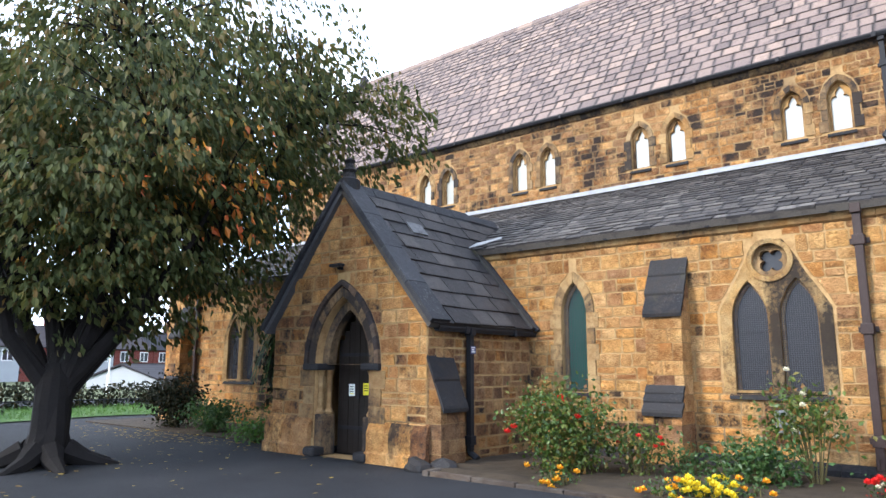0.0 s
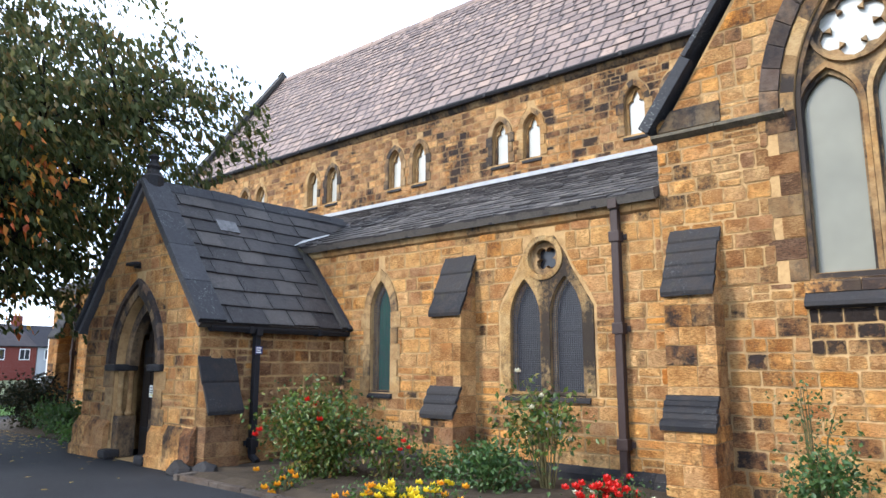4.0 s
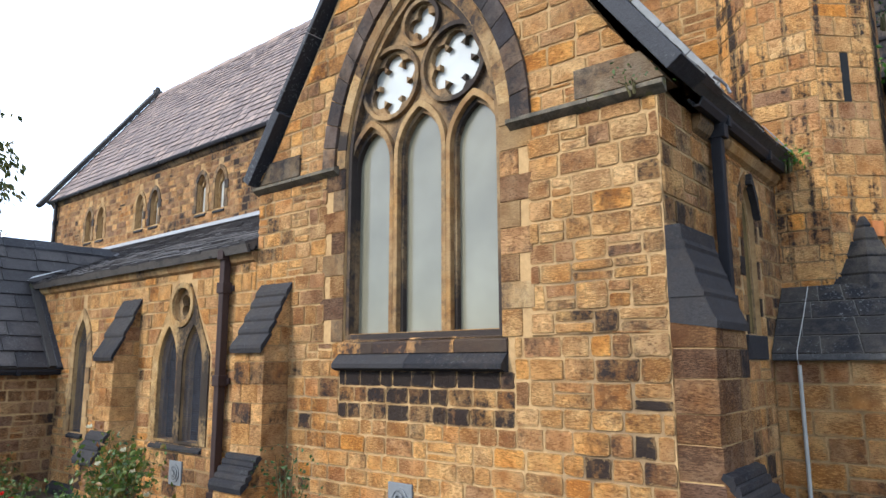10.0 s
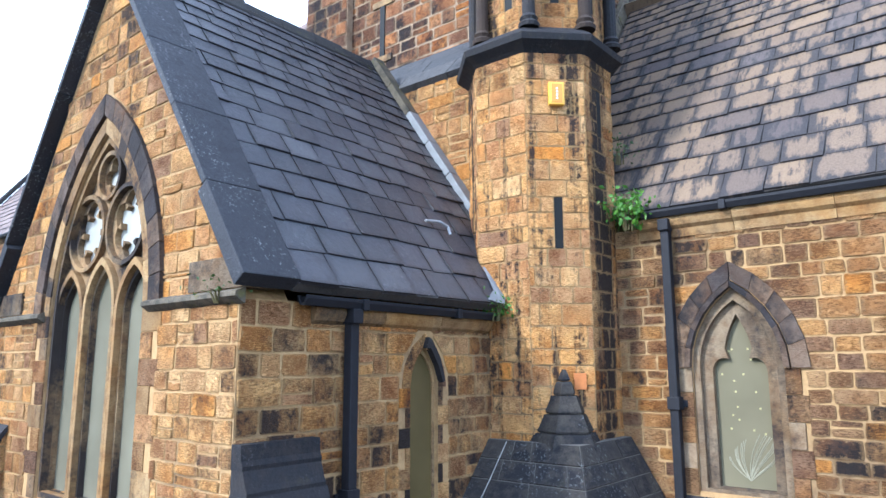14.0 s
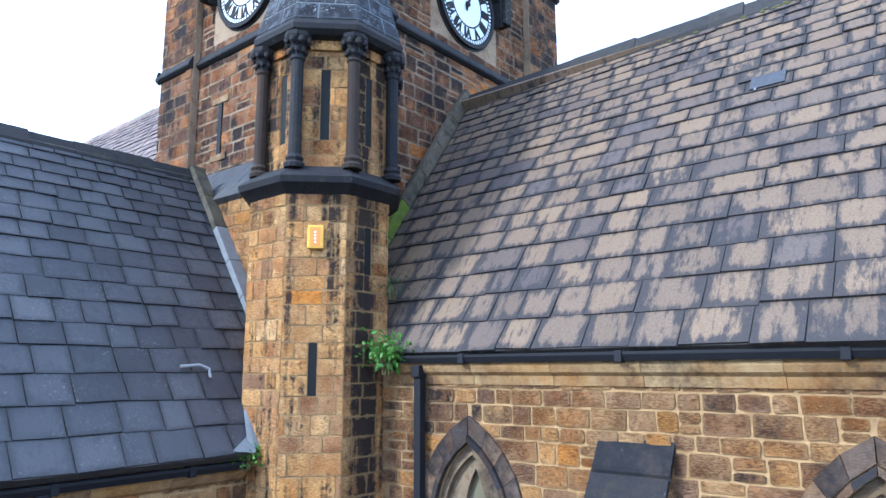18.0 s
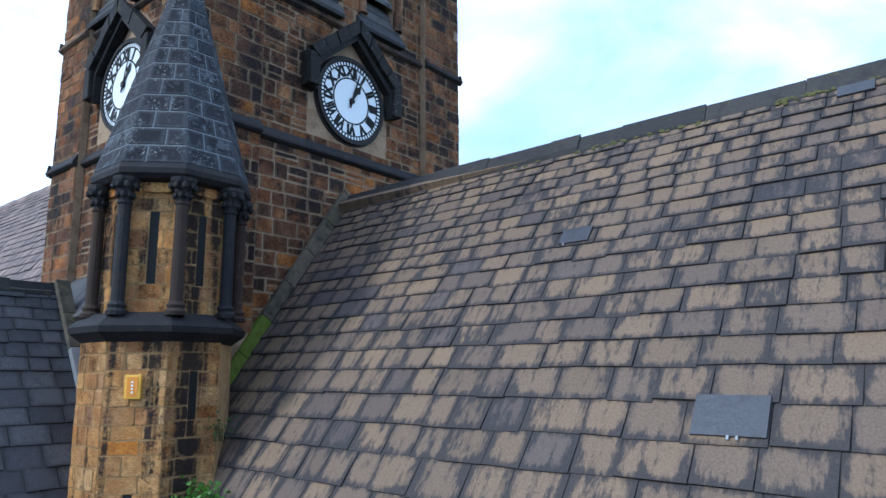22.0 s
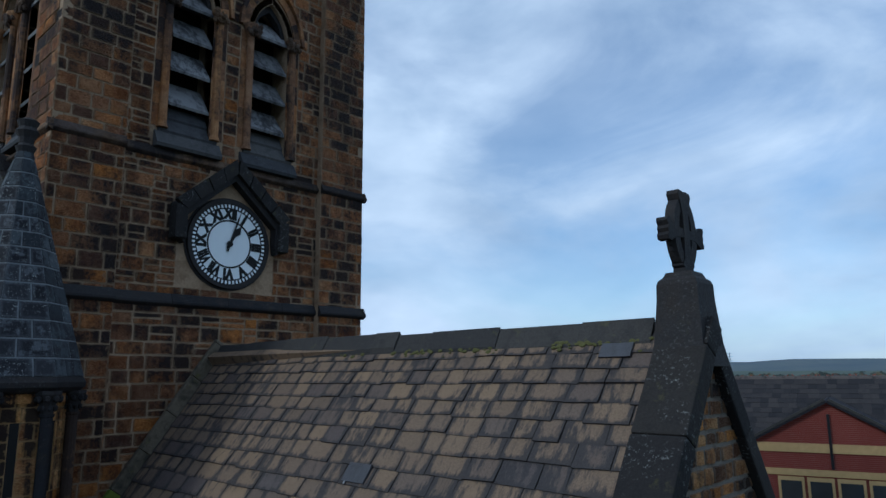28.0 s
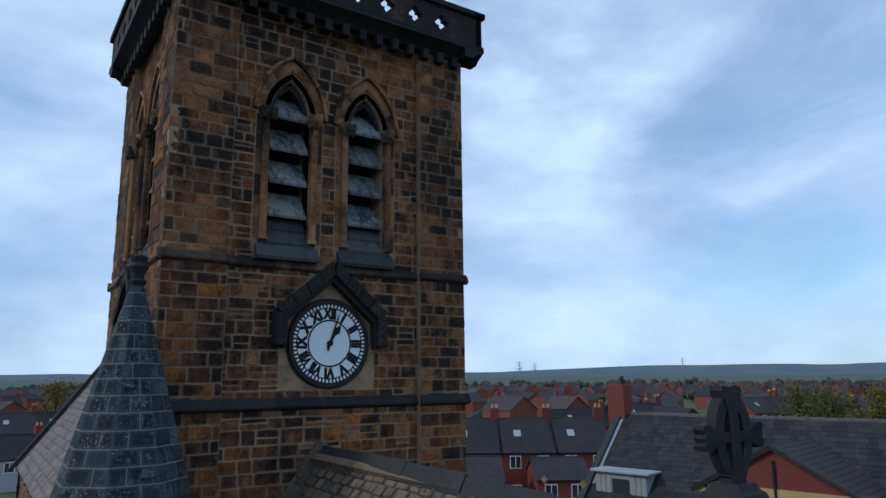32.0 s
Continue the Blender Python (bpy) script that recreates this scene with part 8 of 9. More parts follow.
def big_tree():
    rng = random.Random(21)
    base = Vector((-12.08, 4.64, 0))
    tree = thing("cherry_tree", "large dark-barked cherry tree with drooping green and orange leaves", "tree", Matrix.Translation(base))
    bm = bmesh.new()
    pts = [(0, 0, -0.1), (0.0, 0, 0.12), (0.02, 0.03, 0.5), (0.0, 0.03, 0.95), (-0.02, 0.05, 1.35), (-0.04, 0.06, 1.6)]
    tube_to(bm, pts, [0.46, 0.36, 0.29, 0.28, 0.28, 0.15], 14)
    for v in bm.verts:
        a = math.atan2(v.co.y, v.co.x)
        k = 1 + 0.10 * math.sin(a * 5 + 1) * max(0, 1.2 - v.co.z) + 0.14 * noise.noise(v.co * 3)
        v.co.x *= k
        v.co.y *= k
    for k in range(7):
        a = k * 0.9 + rng.uniform(-0.2, 0.2)
        q = [(math.cos(a) * 0.3, math.sin(a) * 0.3, 0.22), (math.cos(a) * 0.62, math.sin(a) * 0.62, 0.08), (math.cos(a) * rng.uniform(0.9, 1.25), math.sin(a) * 1.1, -0.04)]
        tube_to(bm, q, [0.2, 0.13, 0.06], 7)
    part("trunk", bm, M_BARK, tree)
    # Lumps past x -17 or below y 3, mostly out of view, added for shade.
    # The lump at (-10.0, 4.4) is added to shade the porch front.
    lumps = [(-17.6, 5.2, 6.2, 2.6), (-18.6, 6.6, 7.0, 2.6), (-17.2, 3.0, 6.0, 2.6), (-11.7, 4.7, 2.9, 1.2), (-12.7, 5.8, 3.0, 1.4), (-10.9, 5.5, 3.3, 1.0), (-10.0, 4.4, 5.0, 1.6), (-13.8, 1.2, 4.4, 2.2), (-15.2, 2.6, 4.4, 2.2), (-12, 5, 6.6, 3.4), (-14.2, 4, 5.0, 3.0), (-11.4, 7.6, 7.0, 2.7), (-13.6, 8.6, 7.0, 3.0), (-10.9, 9.2, 6.9, 1.9), (-12.6, 6, 8.4, 2.7), (-15.6, 7, 6.0, 3.2), (-10.8, 5.2, 5.4, 2.3),
             (-12.6, 3.0, 4.8, 2.6), (-9.9, 7.9, 7.1, 1.5), (-16, 4.2, 7.2, 3.0), (-14.4, 9.8, 6.0, 2.6), (-12.4, 8.0, 5.0, 2.0), (-9.8, 10.0, 6.6, 1.0), (-13.2, 5.2, 3.9, 1.9), (-10.7, 6.9, 4.3, 1.2), (-12.2, 8.2, 3.7, 1.3), (-15.2, 5.8, 3.8, 1.8), (-11.0, 4.2, 4.0, 1.5), (-11.9, 5.6, 4.4, 1.9), (-13.8, 7.0, 4.2, 2.0), (-12.6, 6.6, 5.8, 2.6), (-14.4, 5.6, 6.6, 2.8), (-10.4, 7.0, 6.0, 1.6)]
    limbs = []
    # The limb to x -17.2 carries the crown added for shade.
    heads = [(-10.7, 6.6, 4.6), (-17.2, 4.6, 6.2), (-12.6, 3.2, 4.8), (-14.2, 4.2, 5.4), (-15.6, 6.8, 6.4), (-13.6, 8.4, 6.8), (-11.4, 7.4, 6.6), (-10.9, 5.6, 5.6), (-12.2, 5.6, 8.2), (-10.6, 8.6, 6.9), (-16, 4.6, 7.0)]
    for k, hd in enumerate(heads):
        bm = bmesh.new()
        s = Vector((rng.uniform(-0.1, 0.1), rng.uniform(-0.1, 0.1) + 0.05, rng.uniform(0.95, 1.35)))
        e = Vector(hd) - base
        m1 = s.lerp(e, 0.35) + Vector((rng.uniform(-0.3, 0.3), rng.uniform(-0.3, 0.3), rng.uniform(-0.35, 0.1)))
        m2 = s.lerp(e, 0.7) + Vector((rng.uniform(-0.3, 0.3), rng.uniform(-0.3, 0.3), rng.uniform(-0.1, 0.3)))
        seq = [s, m1, m2, e]
        tube_to(bm, seq, [0.17, 0.12, 0.07, 0.02], 8)
        part("limb", bm, M_BARK, tree)
        for f in range(10):
            t = 0.25 + f * 0.075
            i = min(2, int(t * 3))
            limbs.append(seq[i].lerp(seq[i + 1], t * 3 - i))
    bm = bmesh.new()
    pts, dirs, warm, warm_d = [], [], [], []
    for lx, ly, lz, lr in lumps:
        for k in range(int((21 if lz > 6.4 else 22) * lr * lr)):
            d = Vector((rng.gauss(0, 1), rng.gauss(0, 1), rng.gauss(0, 0.9))).normalized()
            tip = Vector((lx, ly, lz)) + d * lr * rng.uniform(0.35, 1.05) - base
            if tip.z < 1.85:
                continue
            w = tip + base
            if w.y > 8.0 and w.z < 5.2 and w.x > -11.6:
                continue
            if w.y > 10.4 and w.z < 5.0 + (w.y - 11) * 0.5:
                continue
            root = min(limbs, key=lambda q: (q - tip).length)
            if (root - tip).length < 2.6 and k % 4 == 0:
                mid = root.lerp(tip, 0.55) + Vector((0, 0, 0.18))
                tube_to(bm, [root, mid, tip], [0.028, 0.016, 0.005], 4, False)
            out = Vector((tip.x, tip.y, 0.0)).normalized()
            hot = rng.random() < (0.34 if (w - Vector((-9.7, 6.3, 4.4))).length < 1.3 else 0.012 + 0.05 * (w.x < -12.5 and w.z < 4.5)) and w.z < 6.5
            for q in range(rng.randrange(16, 26)):
                f = rng.random()
                pos = tip + out * (f - 0.5) * 0.8 + Vector((rng.gauss(0, 0.10), rng.gauss(0, 0.10), -abs(f - 0.3) * 0.34 + rng.gauss(0, 0.08)))
                (warm if hot and q % 2 else pts).append(pos)
                (warm_d if hot and q % 2 else dirs).append((out.x * 0.5, out.y * 0.5, -0.5))
    part("twig_tangle", bm, M_BARK, tree)["kind"] = "stuff"
    ob = part("crown", leaves(pts, 0.165, rng, 0.45, 0.5, dirs), M_CHERRY, tree, "drooping dark green leaves")
    ob["kind"] = "stuff"
    ob = part("turning_leaves", leaves(warm, 0.19, rng, 0.5, 0.5, warm_d), M_AUTUMN, tree, "orange and red turning leaves")
    ob["kind"] = "stuff"


big_tree()


def bloom(bm, c, r, rng):
    """A double flower of overlapping petals."""
    c = Vector(c)
    for k in range(9):
        a = 2.4 * k
        tilt = 0.25 + 0.11 * k
        d = Vector((math.cos(a) * math.cos(tilt), math.sin(a) * math.cos(tilt), math.sin(tilt)))
        s = Vector((-math.sin(a), math.cos(a), 0))
        u = Vector((0, 0, 1)) * 0.3
        vs = [bm.verts.new(c), bm.verts.new(c + (d * 0.6 + s * 0.5) * r), bm.verts.new(c + (d + u) * r), bm.verts.new(c + (d * 0.6 - s * 0.5) * r)]
        bm.faces.new(vs)


def shrub(name, label, x, y, w, h, n, size, mat, rng, flowers=(), stems=10, z0=0.04, droop=0.15, lift=0.0):
    """A bush: arching stems, a cloud of leaves and its flowers."""
    s = thing(name, label, "shrub", Matrix.Translation((x, y, z0)))
    bm = bmesh.new()
    pts, tips = [], []
    for k in range(stems):
        a, r = rng.uniform(0, 6.28), w * rng.uniform(0.25, 1.0)
        tip = Vector((math.cos(a) * r, math.sin(a) * r * 0.8, h * rng.uniform(0.55, 1.0) * (1.05 - 0.35 * (r / w))))
        mid = tip * 0.55 + Vector((0, 0, h * 0.12))
        tube_to(bm, [(math.cos(a) * 0.05, math.sin(a) * 0.05, -0.05), mid, tip], [0.012, 0.009, 0.003], 5, False)
        tips.append(tip)
        for q in range(n // stems):
            f = lift + (1 - lift) * rng.random() ** 0.7
            p = mid.lerp(tip, (f - 0.5) * 2) if f > 0.5 else Vector((0, 0, 0)).lerp(mid, f * 2)
            g = 0.1 + 0.10 * w
            pts.append(p + Vector((rng.gauss(0, g), rng.gauss(0, g), rng.gauss(0, g * 0.7))))
    pts = [p for p in pts if p.z > 0.02]
    part("stem_cluster", bm, M_STEM, s)["kind"] = "stuff"
    part("foliage", leaves(pts, size, rng, droop, 0.6), mat, s)["kind"] = "stuff"
    for mat_f, count, r in flowers:
        for k in range(count):
            t = rng.choice(tips)
            bm = bmesh.new()
            bloom(bm, t + Vector((rng.gauss(0, 0.12), rng.gauss(0, 0.1) - 0.08, rng.uniform(-0.25, 0.08))), r, rng)
            part("flower", bm, mat_f, s)
    return s


def build_beds():
    rng = random.Random(8)
    bed = thing("flower_bed", "dark soil bed along the church wall", "flower bed", kind="structure")
    bm = bmesh.new()
    nx, ny = 60, 14
    grid = [[bm.verts.new((-7.0 + 11.5 * i / nx, 7.95 + 3.3 * j / ny, 0.05 + 0.035 * noise.noise(Vector((i * 0.7, j * 0.9, 3))) + (0.03 if 0 < j < ny else -0.04))) for j in range(ny + 1)] for i in range(nx + 1)]
    for i in range(nx):
        for j in range(ny):
            bm.faces.new((grid[i][j], grid[i + 1][j], grid[i + 1][j + 1], grid[i][j + 1]))
    part("soil", bm, M_SOIL, bed)
    k = -6.75
    while k < 4.3:
        e = k + rng.uniform(0.7, 0.95)
        bm = bmesh.new()
        box_to(bm, k + 0.006, e - 0.006, 7.83, 7.93, -0.04, 0.055 + rng.uniform(-0.015, 0.012), 0.015)
        part("kerb_stone", bm, M_KERB, bed)
        k = e
    # kerb return up to the porch corner
    part("kerb_stone", box(-6.86, -6.75, 7.8, 8.25, -0.04, 0.075, 0.015), M_KERB, bed)
    west = thing("west_bed", "weedy soil strip beside the aisle's far bays", "flower bed", kind="structure")
    part("soil", box(-20.6, -11.4, 8.9, 11.25, -0.04, 0.03), M_SOIL, west)
    shrub("rose_bush", "full green rose bush with red roses", -5.15, 9.0, 0.9, 1.32, 6000, 0.075, M_ROSE_LEAF, rng, [(M_RED_PETAL, 12, 0.065)], 34)
    shrub("rose_bush", "loose rose bush with small red blooms", -4.25, 9.5, 0.55, 0.85, 520, 0.08, M_ROSE_LEAF, rng, [(M_RED_PETAL, 5, 0.05)], 12)
    shrub("rose_bush", "tall thin rose bush with cream roses", -2.15, 10.2, 0.6, 1.62, 900, 0.085, M_ROSE_LEAF, rng, [(M_CREAM_PETAL, 6, 0.055)], 17, lift=0.35)
    shrub("low_shrub", "low dark green shrub in the bed", -2.75, 9.75, 0.62, 0.62, 1500, 0.075, M_SHRUB_LEAF, rng, (), 18)
    shrub("low_shrub", "small green shrub near the buttress", -3.75, 10.0, 0.4, 0.42, 500, 0.06, M_SHRUB_LEAF, rng, (), 10)
    shrub("feathery_shrub", "feathery green shrub with upright sprays", 0.95, 10.35, 0.40, 0.85, 900, 0.07, M_SHRUB_LEAF, rng, (), 16)
    shrub("feathery_shrub", "thin tall spray of green leaves", 0.85, 10.5, 0.34, 1.55, 260, 0.05, M_SHRUB_LEAF, rng, (), 6, lift=0.2)
    shrub("low_shrub", "bright green low shrub beside the transept", 2.1, 10.2, 0.45, 0.62, 800, 0.08, M_ROSE_LEAF, rng, (), 14)
    for x, y, deep in ((-4.85, 8.05, 1), (-4.7, 8.12, 1), (-4.95, 8.2, 1), (-3.42, 8.15, 1), (-3.28, 8.24, 1), (-3.2, 8.45, 0), (-3.08, 8.5, 0), (-2.97, 8.42, 0), (-3.02, 8.6, 0), (-2.85, 8.55, 0), (-3.15, 8.33, 0), (-2.75, 8.68, 0), (-3.13, 9.37, 0), (-2.5, 8.8, 1)):
        shrub("marigold", "low marigold plant with orange blooms" if deep else "low marigold plant with yellow blooms", x, y, 0.12, 0.2, 90, 0.05, M_SHRUB_LEAF, rng, [(M_ORANGE_PETAL if deep else M_YELLOW_PETAL, rng.randrange(5, 8) if deep else 9, 0.06)], 7)["group"] = "marigolds"
    for x, y in ((-1.3, 9.7), (-1.15, 9.85), (-1.2, 10.05), (-0.98, 10.1)):
        shrub("bedding_plant", "low bedding plant with red and white flowers", x, y, 0.16, 0.28, 110, 0.05, M_SHRUB_LEAF, rng, [(M_RED_PETAL, 14, 0.06), (M_CREAM_PETAL, 2, 0.04)], 8)["group"] = "red bedding plants"
    shrub("dark_bush", "dark brown-green bush beside the drive", -16.9, 9.5, 1.1, 1.4, 3200, 0.10, M_DARK_SHRUB, rng, (), 24)
    shrub("drooping_shrub", "tall dark drooping shrub beside the porch wall", -12.9, 10.0, 0.55, 3.1, 2600, 0.2, M_DARK_SHRUB, rng, (), 16, droop=0.8, lift=0.2)
    shrub("dark_bush", "low green bush by the aisle wall", -14.9, 9.4, 0.9, 0.75, 1800, 0.09, M_SHRUB_LEAF, rng, (), 18)
    shrub("dark_bush", "straggly bush under the aisle window", -13.8, 10.4, 0.5, 1.2, 300, 0.08, M_ROSE_LEAF, rng, (), 12, lift=0.2)
    shrub("weeds", "tufts of green weeds at the porch side", -12.5, 8.9, 0.7, 0.35, 700, 0.09, M_GRASS, rng, (), 16)
    # ferns rooted in the gutters and joints
    shrub("gutter_fern", "bright green fern rooted beside the turret", 6.16, 15.85, 0.2, 0.5, 330, 0.08, M_FERN, rng, (), 12, z0=5.78)
    shrub("gutter_fern", "small green fern at the transept gutter's end", 4.92, 14.72, 0.16, 0.26, 160, 0.06, M_FERN, rng, (), 9, z0=4.66)
    shrub("gutter_fern", "dark little fern above the gutter", 5.95, 16.15, 0.1, 0.3, 70, 0.06, M_SHRUB_LEAF, rng, (), 6, z0=6.75)
    shrub("wall_weed", "mossy weeds on the transept string course", 4.55, 11.22, 0.2, 0.1, 90, 0.04, M_SHRUB_LEAF, rng, (), 7, z0=4.66)
    # cordyline with strap leaves
    c = thing("cordyline", "cordyline palm with drooping strap leaves beside the porch", "palm", Matrix.Translation((-12.75, 9.6, 0)))
    part("trunk", tube_to(bmesh.new(), [(0, 0, 0), (0.05, 0, 1.0), (0, 0.05, 2.35)], [0.11, 0.08, 0.07], 8), M_BARK, c)
    bm = bmesh.new()
    for k in range(110):
        a, up = rng.uniform(0, 6.28), rng.uniform(-0.5, 1.2)
        o = Vector((0, 0.05, 2.35 + rng.uniform(-0.1, 0.15)))
        d = Vector((math.cos(a), math.sin(a), 0))
        w = Vector((-math.sin(a), math.cos(a), 0)) * 0.02
        prev = None
        for q in range(6):
            f = q / 5
            p = o + d * (0.75 * f * (1 - 0.25 * max(0, up))) + Vector((0, 0, up * 0.7 * f - 1.15 * f * f))
            cur = (bm.verts.new(p - w * (1 - 0.8 * f)), bm.verts.new(p + w * (1 - 0.8 * f)))
            if prev:
                bm.faces.new((prev[0], prev[1], cur[1], cur[0]))
            prev = cur
    part("strap_leaves", bm, M_SHRUB_LEAF, c)["kind"] = "stuff"
    # fallen leaves on the drive
    pts, rr = [], random.Random(3)
    for k in range(520):
        if k % 3:
            p = (-15.5 + rr.gauss(0, 2.6), 8.3 + rr.gauss(0, 0.55), 0.012)
        else:
            p = (-12 + rr.gauss(0, 3.2), 5.2 + rr.gauss(0, 1.6), 0.012)
        pts.append(p)
    me = leaves(pts, 0.12, rr, 0.0, 0.6)
    for v in me.vertices:
        v.co.z = max(0.004, 0.012 + (v.co.z - 0.012) * 0.12)
    thing("fallen_leaves", "yellow leaves scattered on the tarmac", "leaves", kind="stuff", data=me, material=M_FALLEN)
    # lawn, fence and hedge beyond the tree
    lawn = thing("lawn", "strip of mown grass beyond the drive", "lawn", kind="structure")
    part("turf", mesh_of("turf", [(-24, -3, 0.03), (-21.2, 4.5, 0.03), (-22.3, 10.1, 0.03), (-21.5, 13.5, 0.03), (-28.5, 16, 0.03), (-30, -3, 0.03)], [(0, 1, 2, 3, 4, 5)]), M_GRASS_BASE, lawn)
    gp = []
    for k in range(5200):
        y = rr.uniform(-2, 14)
        gp.append((rr.uniform(-28.5, -21.6 - (0.3 if y > 4 else 1.2)), y, 0.03))
    me = leaves(gp, 0.16, rr, -1.2, 0.12)
    part("grass", me, M_GRASS, lawn)["kind"] = "stuff"
    hp = []
    for k in range(9000):
        f = rr.random()
        hp.append((-29.5 + 3.2 * f + rr.gauss(0, 0.28), -4 + 26 * f, rr.uniform(0.02, 0.82 + 0.1 * math.sin(f * 40))))
    for k in range(4200):
        hp.append((-25.5 + rr.gauss(0, 0.7), 4.2 + rr.gauss(0, 1.5), rr.uniform(0.02, 2.3)))
    hedge = thing("hedge", "low dark clipped hedge along the lawn", "hedge")
    part("hedge_leaves", leaves(hp, 0.16, rr, 0.1, 0.6), M_DARK_SHRUB, hedge)["kind"] = "stuff"
    bm = bmesh.new()
    for k in range(26):
        f = k / 25
        tube_to(bm, [(-29.5 + 3.2 * f, -4 + 26 * f, 0), (-29.5 + 3.2 * f, -4 + 26 * f, 0.6)], [0.03, 0.02], 5)
    part("stem_tangle", bm, M_STEM, hedge)
    fence = thing("lawn_rail", "low grey metal rail in front of the hedge", "rail")
    part("rail", tube_to(bmesh.new(), [(-27.6, 2, 0.34), (-26.1, 14, 0.34)], [0.025, 0.025], 6), M_IRON, fence)
    for k in range(7):
        f = k / 6
        part("post", tube_to(bmesh.new(), [(-27.6 + 1.5 * f, 2 + 12 * f, 0), (-27.6 + 1.5 * f, 2 + 12 * f, 0.4)], [0.03, 0.03], 6), M_IRON, fence)


M_KERB = stone_mat("worn_kerb", [(0.0, (0.075, 0.065, 0.055)), (1.0, (0.12, 0.10, 0.085))], (0.5, 0.7), grain=0.5)
build_beds()


# ---- the town ----
def brick_mat(name, colour, joined=False):
    m, nt, b = nodes_of(name, 0.9)
    rnd = random_of(nt, joined)
    col = blend(nt, rnd, tuple(c * 0.75 for c in colour), tuple(c * 1.2 for c in colour))
    g = nt.nodes.new("ShaderNodeNewGeometry")
    sep = nt.nodes.new("ShaderNodeSeparateXYZ")
    nt.links.new(g.outputs["Position"], sep.inputs[0])
    wv = nt.nodes.new("ShaderNodeMath")
    wv.operation = "PINGPONG"
    wv.inputs[1].default_value = 0.0375
    nt.links.new(sep.outputs["Z"], wv.inputs[0])
    line = ramp(nt, wv.outputs[0], [(0.0, (1, 1, 1)), (0.008, (0, 0, 0))])
    col = blend(nt, maths(nt, "MULTIPLY", line, 0.5), col, (0.35, 0.30, 0.26))
    col = blend(nt, maths(nt, "MULTIPLY", noise_node(nt, 0.8, 4), 0.5), col, tuple(c * 0.5 for c in colour))
    nt.links.new(col, b.inputs["Base Color"])
    return m


M_BRICK = brick_mat("red_brick", (0.17, 0.037, 0.027))
# Duller red than the near brick; some distance haze is in the colour.
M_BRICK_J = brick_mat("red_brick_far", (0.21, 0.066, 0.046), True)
M_RENDER_W = plain_mat("pale_render", (0.34, 0.35, 0.36), 0.85, 0, 0.12, 1)
def tile_mat(name, stops, joined=False):
    """Plain roofing tiles seen from afar: courses by height, patched colour."""
    m, nt, b = nodes_of(name, 0.8)
    col = ramp(nt, random_of(nt, joined), stops)
    col = blend(nt, maths(nt, "MULTIPLY", grey(nt, noise_node(nt, 0.9, 4, 0.65), 0.42, 0.66), 0.6), col, blend(nt, 1.0, col, (0.55, 0.55, 0.6), "MULTIPLY"))
    col = blend(nt, maths(nt, "MULTIPLY", grey(nt, noise_node(nt, 5.0, 4, 0.7), 0.5, 0.7), 0.5), col, blend(nt, 1.0, col, (1.7, 1.6, 1.5), "MULTIPLY"))
    g = nt.nodes.new("ShaderNodeNewGeometry")
    sep = nt.nodes.new("ShaderNodeSeparateXYZ")
    nt.links.new(g.outputs["Position"], sep.inputs[0])
    wv = nt.nodes.new("ShaderNodeMath")
    wv.operation = "PINGPONG"
    wv.inputs[1].default_value = 0.075
    nt.links.new(sep.outputs["Z"], wv.inputs[0])
    line = grey(nt, wv.outputs[0], 0.0, 0.03)
    col = blend(nt, line, blend(nt, 1.0, col, (0.35, 0.35, 0.38), "MULTIPLY"), col)
    nt.links.new(col, b.inputs["Base Color"])
    bump(nt, b, wv.outputs[0], 0.5, 0.05)
    return m


M_HOUSE_ROOF = tile_mat("house_tiles", [(0.0, (0.022, 0.021, 0.026)), (0.5, (0.036, 0.031, 0.034)), (1.0, (0.05, 0.04, 0.04))])
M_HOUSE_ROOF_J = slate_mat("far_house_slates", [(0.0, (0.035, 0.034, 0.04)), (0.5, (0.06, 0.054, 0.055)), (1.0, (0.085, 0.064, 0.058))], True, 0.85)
M_WINDOW = glass_mat("house_window_glass", (0.035, 0.04, 0.045), 0.08)
M_BUFF_BAND = plain_mat("buff_stone_band", (0.45, 0.31, 0.14), 0.9, 0, 0.25, 4)
M_BOARD = plain_mat("weathered_pale_board", (0.30, 0.30, 0.27), 0.7, 0, 0.2, 3)
M_GREY_SHEET = plain_mat("pale_grey_sheet", (0.34, 0.37, 0.40), 0.5, 0, 0.15, 2)


